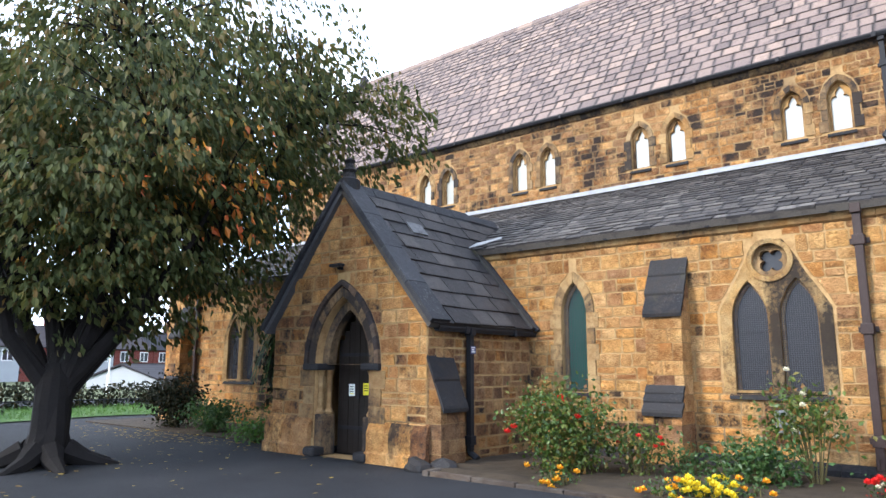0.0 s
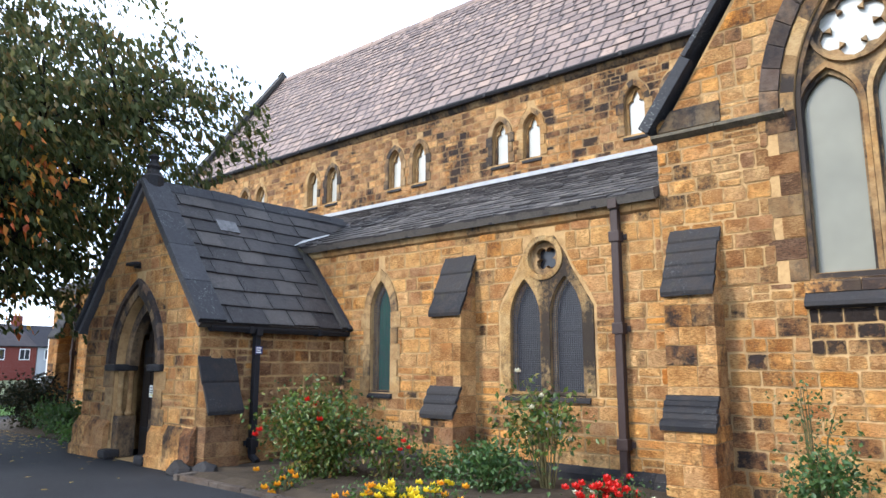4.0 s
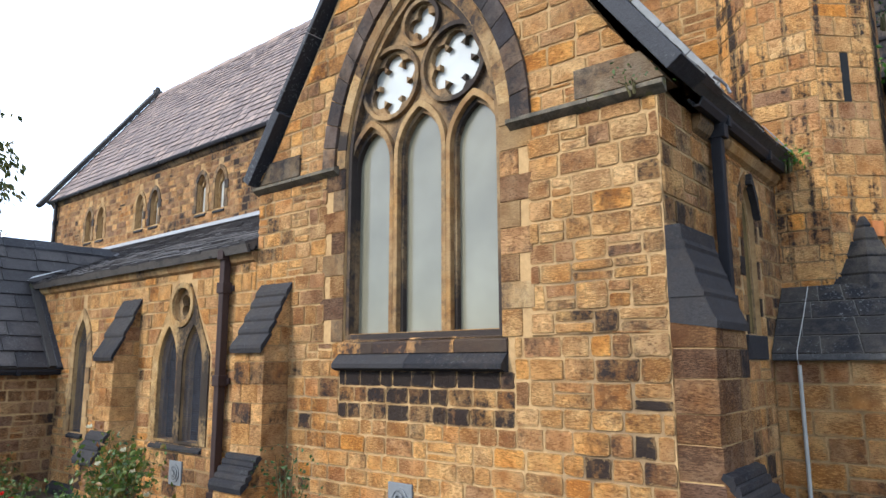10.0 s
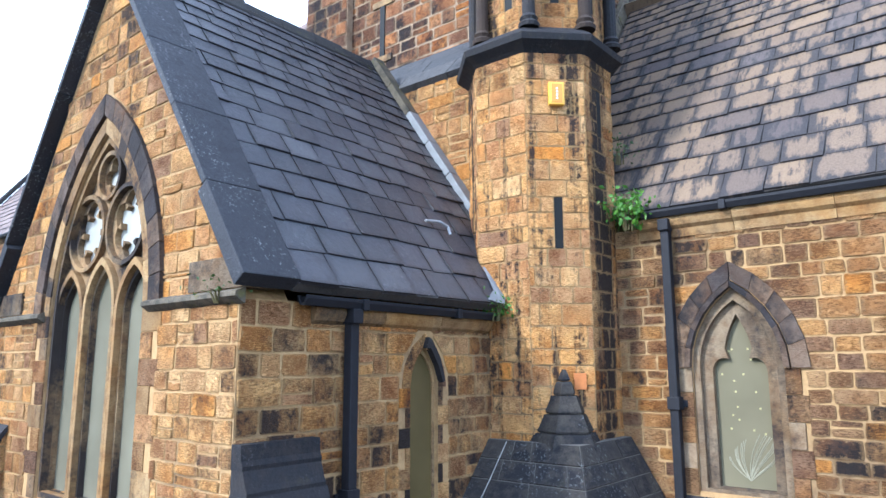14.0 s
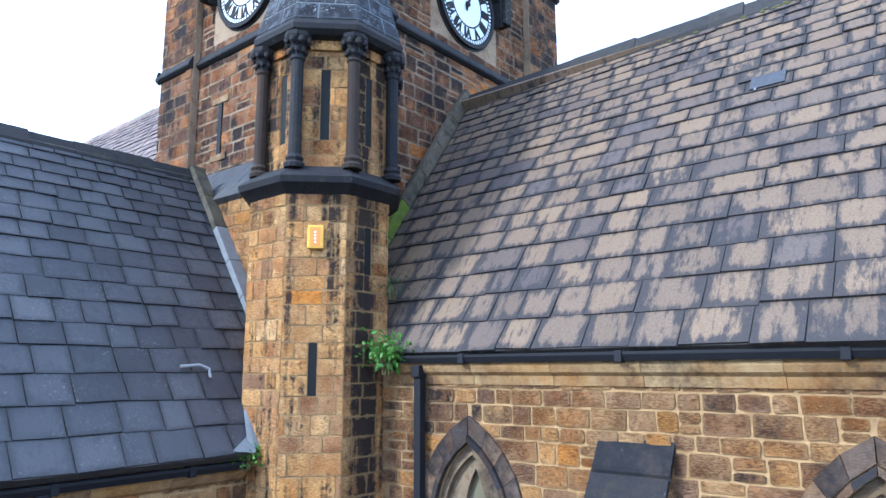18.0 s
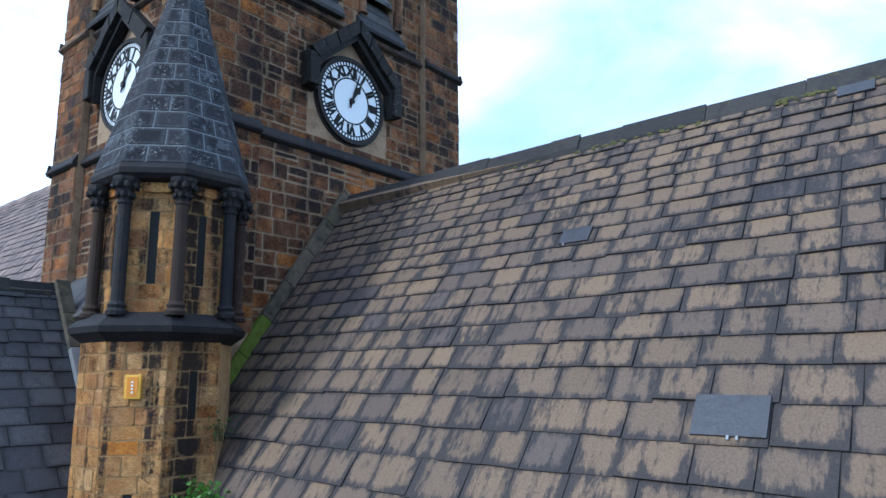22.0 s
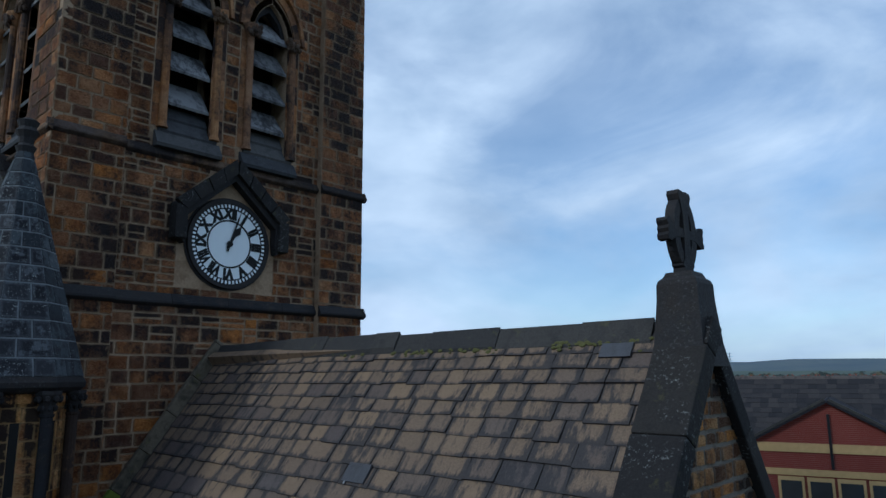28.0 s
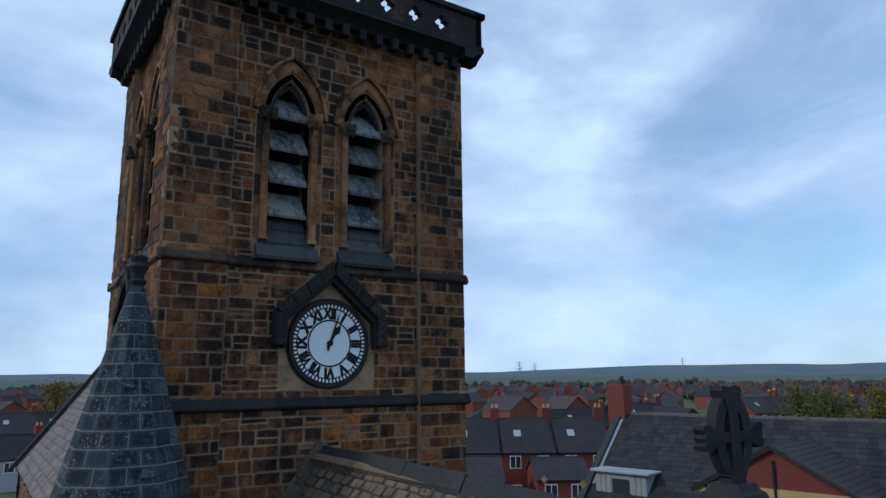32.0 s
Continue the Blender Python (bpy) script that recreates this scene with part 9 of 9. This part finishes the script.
def house_at(name, label, x, y, yaw, length, depth, eave, ridge, wall_m, roof_m, chimneys=1, windows=2, group="", door=False, z0=0.0):
    """A house: its front lies along its first axis, facing its own minus y."""
    h = thing(name, label, "house", Matrix.Translation((x, y, z0)) @ Matrix.Rotation(radians(yaw), 4, "Z"), group)
    l, d = length, depth
    pr = [(0, 0), (d, 0), (d, eave), (d / 2, ridge - 0.08), (0, eave)]
    bm = prism_to(bmesh.new(), pr, 0, l)
    bmesh.ops.transform(bm, matrix=Matrix(((0, 0, 1, 0), (1, 0, 0, 0), (0, 1, 0, 0), (0, 0, 0, 1))), verts=bm.verts)
    part("wall_shell", bm, wall_m, h)
    for s in (0, 1):
        rise = ridge - eave
        ln = math.hypot(d / 2, rise) + 0.3
        if s == 0:
            m = slope((-0.15, -0.22, eave - 0.22 * rise / (d / 2)), (1, 0, 0), (0, d / 2, rise))
        else:
            m = slope((l + 0.15, d + 0.22, eave - 0.22 * rise / (d / 2)), (-1, 0, 0), (0, -d / 2, rise))
        deck = part("roof_slope", box(0, l + 0.3, 0, ln, 0.0, 0.12), roof_m, h, m=m)
        if s == 0 and windows and eave > 4.5:
            part("rooflight", box(l * 0.3, l * 0.3 + 0.7, ln * 0.45, ln * 0.45 + 1.0, 0.12, 0.18, 0.02), M_GREY_SHEET, deck, "small pale rooflight")
    part("ridge", box(-0.15, l + 0.15, d / 2 - 0.13, d / 2 + 0.13, ridge - 0.02, ridge + 0.16, 0.03), M_COPING, h)
    for k in range(chimneys):
        cx = l * (k + 0.5) / chimneys if chimneys > 1 else l * 0.95
        c = part("chimney", box(cx - 0.45, cx + 0.45, d / 2 - 0.35, d / 2 + 0.35, ridge - 0.5, ridge + 1.15), M_BRICK, h)
        for q in (-0.22, 0.22):
            part("pot", lathe_to(bmesh.new(), cx + q, d / 2, [(0.12, ridge + 1.12), (0.10, ridge + 1.5)], 8), M_BUFF_BAND, c)
    for k in range(windows):
        for zz in ((0.9, eave - 1.5) if eave > 4 else (eave - 1.5,)):
            u = l * (k + 0.5) / windows
            wdw = part("window", box(u - 0.55, u + 0.55, -0.06, 0.05, zz, zz + 1.2), M_WHITE, h, "white window frame")
            for q in (-0.48, 0.04):
                part("pane", box(u + q, u + q + 0.44, -0.075, -0.065, zz + 0.08, zz + 1.1), M_WINDOW, wdw)
    return h


def build_town():
    rng = random.Random(77)
    cam_x, cam_y, f, r = 17.65, 13.66, Vector((-0.829, 0.559)), Vector((0.559, 0.829))

    def at(right, ahead):
        return cam_x + r.x * right + f.x * ahead, cam_y + r.y * right + f.y * ahead
    yaw0 = math.degrees(math.atan2(r.y, r.x))
    # the long school building with a brick gable and a dormer
    px, py = at(10.7, 41.8)
    yaw = yaw0 - 44.4
    sc = thing("school_building", "long red-brick school with a dark slate roof", "building", Matrix.Translation((px, py, 0)) @ Matrix.Rotation(radians(yaw), 4, "Z"))
    L, D, E, R = 34.0, 11.0, 4.8, 10.05
    bm = prism_to(bmesh.new(), [(-D / 2, 0), (D / 2, 0), (D / 2, E), (0, R - 0.1), (-D / 2, E)], 0, L)
    bmesh.ops.transform(bm, matrix=Matrix(((0, 0, 1, 0), (1, 0, 0, 0), (0, 1, 0, 0), (0, 0, 0, 1))), verts=bm.verts)
    part("wall_shell", bm, M_BRICK, sc)
    ln = math.hypot(D / 2, R - E)
    front = slope((0, -D / 2, E), (1, 0, 0), (0, D / 2, R - E))
    deck = part("roof_front", box(0, L, -0.35, ln, -0.02, 0.06), M_HOUSE_ROOF, sc, m=front)
    rg = random.Random(6)
    verts, faces = [], []
    for k in range(25):
        v0 = -0.35 + k * 0.312
        for p in lay([[(0.1, v0), (L, v0), (L, v0 + 0.31), (0.1, v0 + 0.31)]], [(v0, v0 + 0.31)], (0.3, 0.5), rg, 0.012):
            vs, fs = slate_geo(*p, 0.05, 0.085 + rg.uniform(-0.006, 0.006))
            q = len(verts)
            verts += vs
            faces += [tuple(q + i for i in ff) for ff in fs]
    ob = part("slate_covering", mesh_of("slate_covering", verts, faces), M_SCHOOL_SLATE, sc, m=front)
    ob["kind"] = "stuff"
    part("roof_back", box(0, L, -0.35, ln, -0.02, 0.1), M_HOUSE_ROOF, sc, m=slope((L, D / 2, E), (-1, 0, 0), (0, -D / 2, R - E)))
    part("ridge", box(0, L, -0.12, 0.12, R - 0.05, R + 0.12, 0.03), M_RIDGE_PALE, sc)
    part("gable_coping", box(-0.32, 0.06, -0.4, ln, 0.0, 0.26, 0.03), M_COPING, sc, m=front)
    part("gable_flashing", box(0.06, 0.22, 2.4, ln, 0.08, 0.11), M_GREY_SHEET, sc, m=front)
    st = part("chimney", box(-0.75, 0.35, -0.45, 0.55, R - 1.2, R + 1.7, 0.03), M_BRICK, sc, "tall red-brick chimney stack")
    part("pot", lathe_to(bmesh.new(), 0.0, 0.05, [(0.13, R + 1.7), (0.1, R + 2.2)], 8), M_BLACK_STONE, st)
    # dormer
    dz = 7.25
    dm = part("dormer", box(0.5, 3.5, -4.1, -1.6, 5.4, dz), M_GREY_SHEET, sc, "pale flat-roofed dormer")
    part("dormer_roof", box(0.3, 3.75, -4.35, -1.2, dz, dz + 0.12, 0.02), M_GREY_SHEET, dm)
    part("pane", box(1.5, 2.5, -4.14, -4.08, 5.75, 6.95), M_WINDOW, dm)
    for u in (0.55, 0.85, 1.15, 2.6, 2.9, 3.2):
        part("cladding_board", box(u, u + 0.26, -4.14, -4.1, 5.45, 7.15), M_BOARD, dm)
    # brick cross gable
    for gx, gw, gt in ((10.6, 6.4, 9.15), (19.3, 6.4, 9.15)):
        out = -D / 2 - 0.9
        bm = prism_to(bmesh.new(), [(gx - gw / 2, 0), (gx + gw / 2, 0), (gx + gw / 2, 7.35), (gx, gt), (gx - gw / 2, 7.35)], 0, 6.0)
        bmesh.ops.transform(bm, matrix=Matrix(((1, 0, 0, 0), (0, 0, 1, out), (0, 1, 0, 0), (0, 0, 0, 1))), verts=bm.verts)
        gb = part("cross_gable", bm, M_BRICK, sc, "red-brick cross gable with buff bands")
        for z0, z1, hw in ((7.2, 7.55, 2.9), (6.3, 6.55, 3.2)):
            part("stone_band", box(gx - hw, gx + hw, out - 0.05, out + 0.02, z0, z1), M_BUFF_BAND, gb)
        for s in (-1, 1):
            m = slope((gx + s * (gw / 2 + 0.35), out - 0.2, 7.35 - 0.2), (0, s, 0), (-s * gw / 2, 0, gt - 7.35))
            lo, hi = (0.0, 6.2) if s > 0 else (-6.2, 0.0)
            part("gable_slope", box(lo, hi, 0, math.hypot(gw / 2, gt - 7.35) + 0.42, 0.0, 0.1), M_HOUSE_ROOF, gb, m=m)
            lo, hi = (-0.02, 0.16) if s > 0 else (-0.16, 0.02)
            part("bargeboard", box(lo, hi, 0, math.hypot(gw / 2, gt - 7.35) + 0.4, 0.1, 0.2), M_COPING, gb, m=m)
        for s in (-1, 1):
            part("kneeler", box(gx + s * 3.3 - 0.4, gx + s * 3.3 + 0.4, out - 0.16, out + 0.5, 7.42, 7.58, 0.03), M_COPING, gb, "weathered stone kneeler cap")
            part("kneeler_band", box(gx + s * 3.3 - 0.32, gx + s * 3.3 + 0.32, out - 0.08, out + 0.4, 7.15, 7.42), M_BUFF_BAND, gb)
        part("flashing", box(5.75, 6.0, 0.4, 3.4, 0.1, 0.14), M_GREY_SHEET, gb, m=slope((gx + gw / 2 + 0.35, out - 0.2, 7.15), (0, 1, 0), (-gw / 2, 0, gt - 7.35)))
        part("pipe", box(gx - 0.05, gx + 0.05, out - 0.09, out - 0.0, 6.6, 8.7), M_IRON, gb)
        for s in (-1.2, 1.2):
            part("diamond", prism_to(bmesh.new(), [(s, 6.64), (s + 0.2, 6.87), (s, 7.10), (s - 0.2, 6.87)], -0.05, 0.0), M_BUFF_BAND, gb, m=Matrix(((1, 0, 0, 0), (0, 0, 1, out), (0, 1, 0, 0), (0, 0, 0, 1))))
        for u in (-2.0, -0.95, 0.1, 1.15):
            wd = part("window", box(gx + u, gx + u + 0.95, out - 0.06, out + 0.02, 4.3, 6.25), M_BUFF_BAND, gb)
            part("pane", box(gx + u + 0.1, gx + u + 0.85, out - 0.08, out - 0.065, 4.4, 6.1), M_WINDOW, wd)
    # brick terrace behind the tower
    for k in range(6):
        x, y = at(-16.0 + 5.4 * k, 69.0)
        house_at("terraced_house", "red-brick terraced house with a dark slate roof and chimney", x, y, yaw0, 5.4, 9.0, 5.1, 8.0, M_BRICK, M_HOUSE_ROOF, 1, 2, "brick terrace")
    x, y = at(1.0, 60.0)
    house_at("rear_extension", "low red-brick rear extension with a white window", x, y, yaw0, 4.0, 8.0, 3.6, 5.2, M_BRICK, M_HOUSE_ROOF, 0, 2)
    x, y = at(8.0, 61.0)
    house_at("rear_extension", "low red-brick rear extension with two white windows", x, y, yaw0, 4.5, 7.5, 3.6, 5.0, M_BRICK, M_HOUSE_ROOF, 0, 2)
    # pale and red terraces far to the west, facing the church
    for k in range(9):
        mat = M_BRICK if k in (1, 3, 4, 6) else M_RENDER_W
        house_at("terraced_house", "pale rendered terraced house with a slate roof" if mat is M_RENDER_W else "red-brick terraced house in a pale row", -93 + k * 0.9 + 8.78, 62 - k * 5.2 - 3.73, 100, 5.2, 8, 3.6, 5.9, mat, M_HOUSE_ROOF, 1, 2, "western terrace")
    for k in range(8):
        mat = (M_RENDER_W, M_RENDER_W, M_BRICK)[k % 3]
        house_at("terraced_house", "pale rendered house seen over the spire" if mat is M_RENDER_W else "red-brick house seen over the spire", -102.8, 34 - k * 6.0 - 5.7, 92, 6.0, 9, 4.9, 7.6, mat, M_HOUSE_ROOF, 1, 2, "outer terrace")
    house_at("garage", "low garage with a dark ribbed roof and pale gable", -55, 30.5, -68, 9.0, 6.0, 0.7, 1.65, M_RENDER_W, M_HOUSE_ROOF, 0, 0)
    lamp = thing("street_lamp", "thin white street lamp post", "street lamp", Matrix.Translation((-41.2, 18.9, 0)))
    part("post", lathe_to(bmesh.new(), 0, 0, [(0.11, 0), (0.10, 1.0), (0.06, 1.1), (0.05, 3.2)], 8), M_WHITE, lamp)
    part("head", box(-0.1, 0.5, -0.08, 0.08, 3.15, 3.28, 0.03), M_GREY_SHEET, lamp)
    # nearer houses of the town as things, the rest as one sheet of houses
    vw, fw, vr, fr = [], [], [], []
    count = 0
    ahead = 105.0
    while ahead < 620:
        step = 11.0 + ahead * 0.012
        right = -0.8 * ahead
        tilt = rng.uniform(-35, 35)
        while right < 1.15 * ahead:
            right += step * rng.uniform(0.85, 1.3)
            if rng.random() < 0.22:
                continue
            x, y = at(right, ahead + rng.uniform(-8, 8))
            if x < -70 and y < 75 and ahead < 170:
                continue
            yw = yaw0 + tilt + rng.choice((0, 90)) + rng.uniform(-8, 8)
            ln, dp, ev = rng.uniform(7, 11), rng.uniform(6.5, 8.5), rng.uniform(4.4, 5.3)
            rd = ev + rng.uniform(2.2, 3.2)
            if ahead < 150 and count < 26 and -0.1 * ahead < right:
                count += 1
                house_at("town_house", "red-brick house with a grey tiled roof in the town", x, y, yw, ln, dp, ev, rd, M_BRICK, M_HOUSE_ROOF, 1, 2, "town houses")
                continue
            c, s = math.cos(radians(yw)), math.sin(radians(yw))

            def put(u, v, z):
                return (x + u * c - v * s, y + u * s + v * c, z)
            b = len(vw)
            for u in (0, ln):
                vw += [put(u, 0, 0), put(u, dp, 0), put(u, dp, ev), put(u, dp / 2, rd - 0.1), put(u, 0, ev)]
            fw += [(b + 4, b + 3, b + 2, b + 1, b), (b + 5, b + 6, b + 7, b + 8, b + 9), (b, b + 5, b + 9, b + 4), (b + 1, b + 2, b + 7, b + 6)]
            b = len(vr)
            o = 0.3
            vr += [put(-o, -o, ev - 0.2), put(ln + o, -o, ev - 0.2), put(ln + o, dp / 2, rd), put(-o, dp / 2, rd), put(-o, dp + o, ev - 0.2), put(ln + o, dp + o, ev - 0.2)]
            fr += [(b, b + 1, b + 2, b + 3), (b + 3, b + 2, b + 5, b + 4)]
            b = len(vw)
            cu = ln * rng.choice((0.1, 0.9))
            vw += [put(cu - 0.5, dp / 2 - 0.4, rd - 0.6), put(cu + 0.5, dp / 2 - 0.4, rd - 0.6), put(cu + 0.5, dp / 2 + 0.4, rd - 0.6), put(cu - 0.5, dp / 2 + 0.4, rd - 0.6)]
            vw += [(p[0], p[1], rd + 1.1) for p in vw[b:b + 4]]
            fw += [(b, b + 1, b + 5, b + 4), (b + 1, b + 2, b + 6, b + 5), (b + 2, b + 3, b + 7, b + 6), (b + 3, b, b + 4, b + 7), (b + 4, b + 5, b + 6, b + 7)]
        ahead += 24 + ahead * 0.05
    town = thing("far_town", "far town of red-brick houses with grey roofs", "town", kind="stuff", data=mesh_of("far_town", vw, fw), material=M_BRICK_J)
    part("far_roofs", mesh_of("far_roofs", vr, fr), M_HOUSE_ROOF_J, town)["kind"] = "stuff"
    # tall trees beyond the school
    for x, y, hgt, mat, label in ((-31.6, 101.9, 11.4, M_OLIVE, "olive-green broad tree beyond the school"), (-23.5, 94.5, 10.9, M_OLIVE, "olive-green tree behind the school roof"), (-25.6, 109.8, 11.2, M_RUST, "tree turning rusty yellow beyond the school"), (-131.8, 26.7, 13.0, M_RUST, "yellow-green autumn tree over the far houses")):
        tr = thing("town_tree", label, "tree", Matrix.Translation((x, y, 0)), "town trees")
        bm = tube_to(bmesh.new(), [(0, 0, -0.2), (0.1, 0, 3.0), (0.0, 0.2, hgt * 0.75)], [0.4, 0.28, 0.08], 7)
        for k in range(5):
            a = k * 1.3
            tube_to(bm, [(0.05, 0, 2.6 + 0.5 * k), (math.cos(a) * 1.4, math.sin(a) * 1.4, 4.6 + 0.6 * k), (math.cos(a) * 2.8, math.sin(a) * 2.8, 6.2 + 0.8 * k)], [0.16, 0.1, 0.03], 5)
        part("trunk", bm, M_BARK, tr)
        pts = []
        for k in range(75):
            c = Vector((rng.gauss(0, 2.0), rng.gauss(0, 2.0), hgt * rng.uniform(0.32, 0.92)))
            c.x, c.y = c.x * (1.3 - c.z / hgt * 0.8), c.y * (1.3 - c.z / hgt * 0.8)
            for q in range(26):
                pts.append((c.x + rng.gauss(0, 0.6), c.y + rng.gauss(0, 0.6), c.z + rng.gauss(0, 0.45)))
        part("crown", leaves(pts, 0.5, rng, 0.3, 0.6), mat, tr)["kind"] = "stuff"
    # woods and hills
    bm = bmesh.new()
    for k in range(900):
        ahead = rng.uniform(90, 900) if k > 140 else rng.uniform(120, 260)
        right = rng.uniform(-0.85, 1.2) * ahead if k > 140 else rng.uniform(0.55, 1.0) * ahead
        x, y = at(right, ahead)
        if ahead < 300 and k > 140 and rng.random() < 0.7:
            continue
        sz = rng.uniform(1.4, 2.8) * (1 + ahead / 500)
        for q in range(3):
            mat = Matrix.Translation((x + rng.gauss(0, sz * 0.6), y + rng.gauss(0, sz * 0.6), sz * rng.uniform(0.5, 1.0))) @ Matrix.Diagonal((rng.uniform(0.8, 1.3), rng.uniform(0.8, 1.3), rng.uniform(0.7, 1.2), 1))
            g = bmesh.ops.create_icosphere(bm, subdivisions=1, radius=sz * 0.7, matrix=mat)
            for v in g["verts"]:
                v.co += Vector((rng.gauss(0, 0.12), rng.gauss(0, 0.12), rng.gauss(0, 0.12))) * sz
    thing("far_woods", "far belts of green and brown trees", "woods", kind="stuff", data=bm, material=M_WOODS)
    for near, far_r, base, amp, mat, seed, label in ((900, 1500, 9, 9, M_HILL_A, 1.0, "low far green and brown fields"), (1900, 2600, 24, 20, M_HILL_B, 9.0, "far blue-green hills, haze painted into their colour")):
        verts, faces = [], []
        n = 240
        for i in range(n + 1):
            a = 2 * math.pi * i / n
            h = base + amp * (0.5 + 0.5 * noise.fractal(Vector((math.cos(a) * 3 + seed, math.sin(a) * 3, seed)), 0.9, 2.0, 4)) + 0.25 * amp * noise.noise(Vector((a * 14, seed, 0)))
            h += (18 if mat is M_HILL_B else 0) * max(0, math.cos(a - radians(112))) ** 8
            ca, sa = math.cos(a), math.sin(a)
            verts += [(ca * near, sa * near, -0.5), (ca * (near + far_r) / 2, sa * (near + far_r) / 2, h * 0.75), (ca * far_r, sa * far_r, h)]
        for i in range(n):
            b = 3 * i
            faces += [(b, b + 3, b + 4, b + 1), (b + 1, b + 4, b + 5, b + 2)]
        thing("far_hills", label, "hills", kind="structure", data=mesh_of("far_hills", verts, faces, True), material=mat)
    for dx, ah, hh in ((-12.0, 1250, 34), (190, 1300, 40), (610, 1150, 42), (-95, 1400, 34)):
        x, y = at(dx + (ah * 0.12 if dx == -12.0 else ah * 0.2), ah)
        p = thing("pylon", "far grey lattice electricity pylon", "pylon", Matrix.Translation((x, y, 8)), "pylons")
        for sx in (-1, 1):
            for sy in (-1, 1):
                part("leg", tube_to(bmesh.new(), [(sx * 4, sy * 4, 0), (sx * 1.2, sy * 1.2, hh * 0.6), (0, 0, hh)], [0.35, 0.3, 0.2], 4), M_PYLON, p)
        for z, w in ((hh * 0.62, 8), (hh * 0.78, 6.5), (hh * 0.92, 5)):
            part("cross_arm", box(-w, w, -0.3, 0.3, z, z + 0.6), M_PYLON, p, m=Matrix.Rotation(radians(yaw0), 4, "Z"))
        for q in range(5):
            z = hh * 0.12 * q
            wv = 4 - 2.8 * q * 0.2
            part("brace", tube_to(bmesh.new(), [(-wv, -wv, z), (wv, wv, z + hh * 0.12)], [0.2, 0.2], 4), M_PYLON, p)


M_SCHOOL_SLATE = slate_mat("school_slates", [(0.0, (0.022, 0.021, 0.024)), (0.5, (0.038, 0.035, 0.036)), (1.0, (0.052, 0.046, 0.045))], True, 0.8)
M_RIDGE_PALE = slate_mat("lichened_ridge", [(0.0, (0.10, 0.085, 0.08)), (1.0, (0.15, 0.13, 0.12))], False, 0.9)
# Foliage lightened and blued, so the haze sits in the leaf colour.
M_WOODS = leaf_mat("haze_tinted_foliage", [(0.0, (0.034, 0.045, 0.042)), (0.5, (0.055, 0.064, 0.052)), (0.85, (0.085, 0.076, 0.055)), (1.0, (0.13, 0.105, 0.06))], 0.9, 0.05)
M_OLIVE = leaf_mat("olive_leaves", [(0.0, (0.06, 0.075, 0.02)), (0.6, (0.11, 0.115, 0.03)), (1.0, (0.16, 0.14, 0.035))], 0.7, 0.25)
M_RUST = leaf_mat("rusty_leaves", [(0.0, (0.11, 0.09, 0.025)), (0.6, (0.19, 0.14, 0.03)), (1.0, (0.24, 0.15, 0.03))], 0.7, 0.25)
# Both land colours lean to blue-grey: distance haze is painted into them.
M_HILL_A = ground_mat("haze_tinted_land", [(0.35, (0.055, 0.085, 0.07)), (0.55, (0.10, 0.12, 0.085)), (0.7, (0.06, 0.07, 0.06))], 0.012)
M_HILL_B = ground_mat("haze_tinted_hills", [(0.35, (0.085, 0.115, 0.14)), (0.6, (0.125, 0.15, 0.155)), (0.75, (0.07, 0.095, 0.12))], 0.006)
# Pale blue-grey steel: haze painted on, not the metal's own tone.
M_PYLON = plain_mat("haze_tinted_steel", (0.22, 0.25, 0.28), 0.7)
build_town()
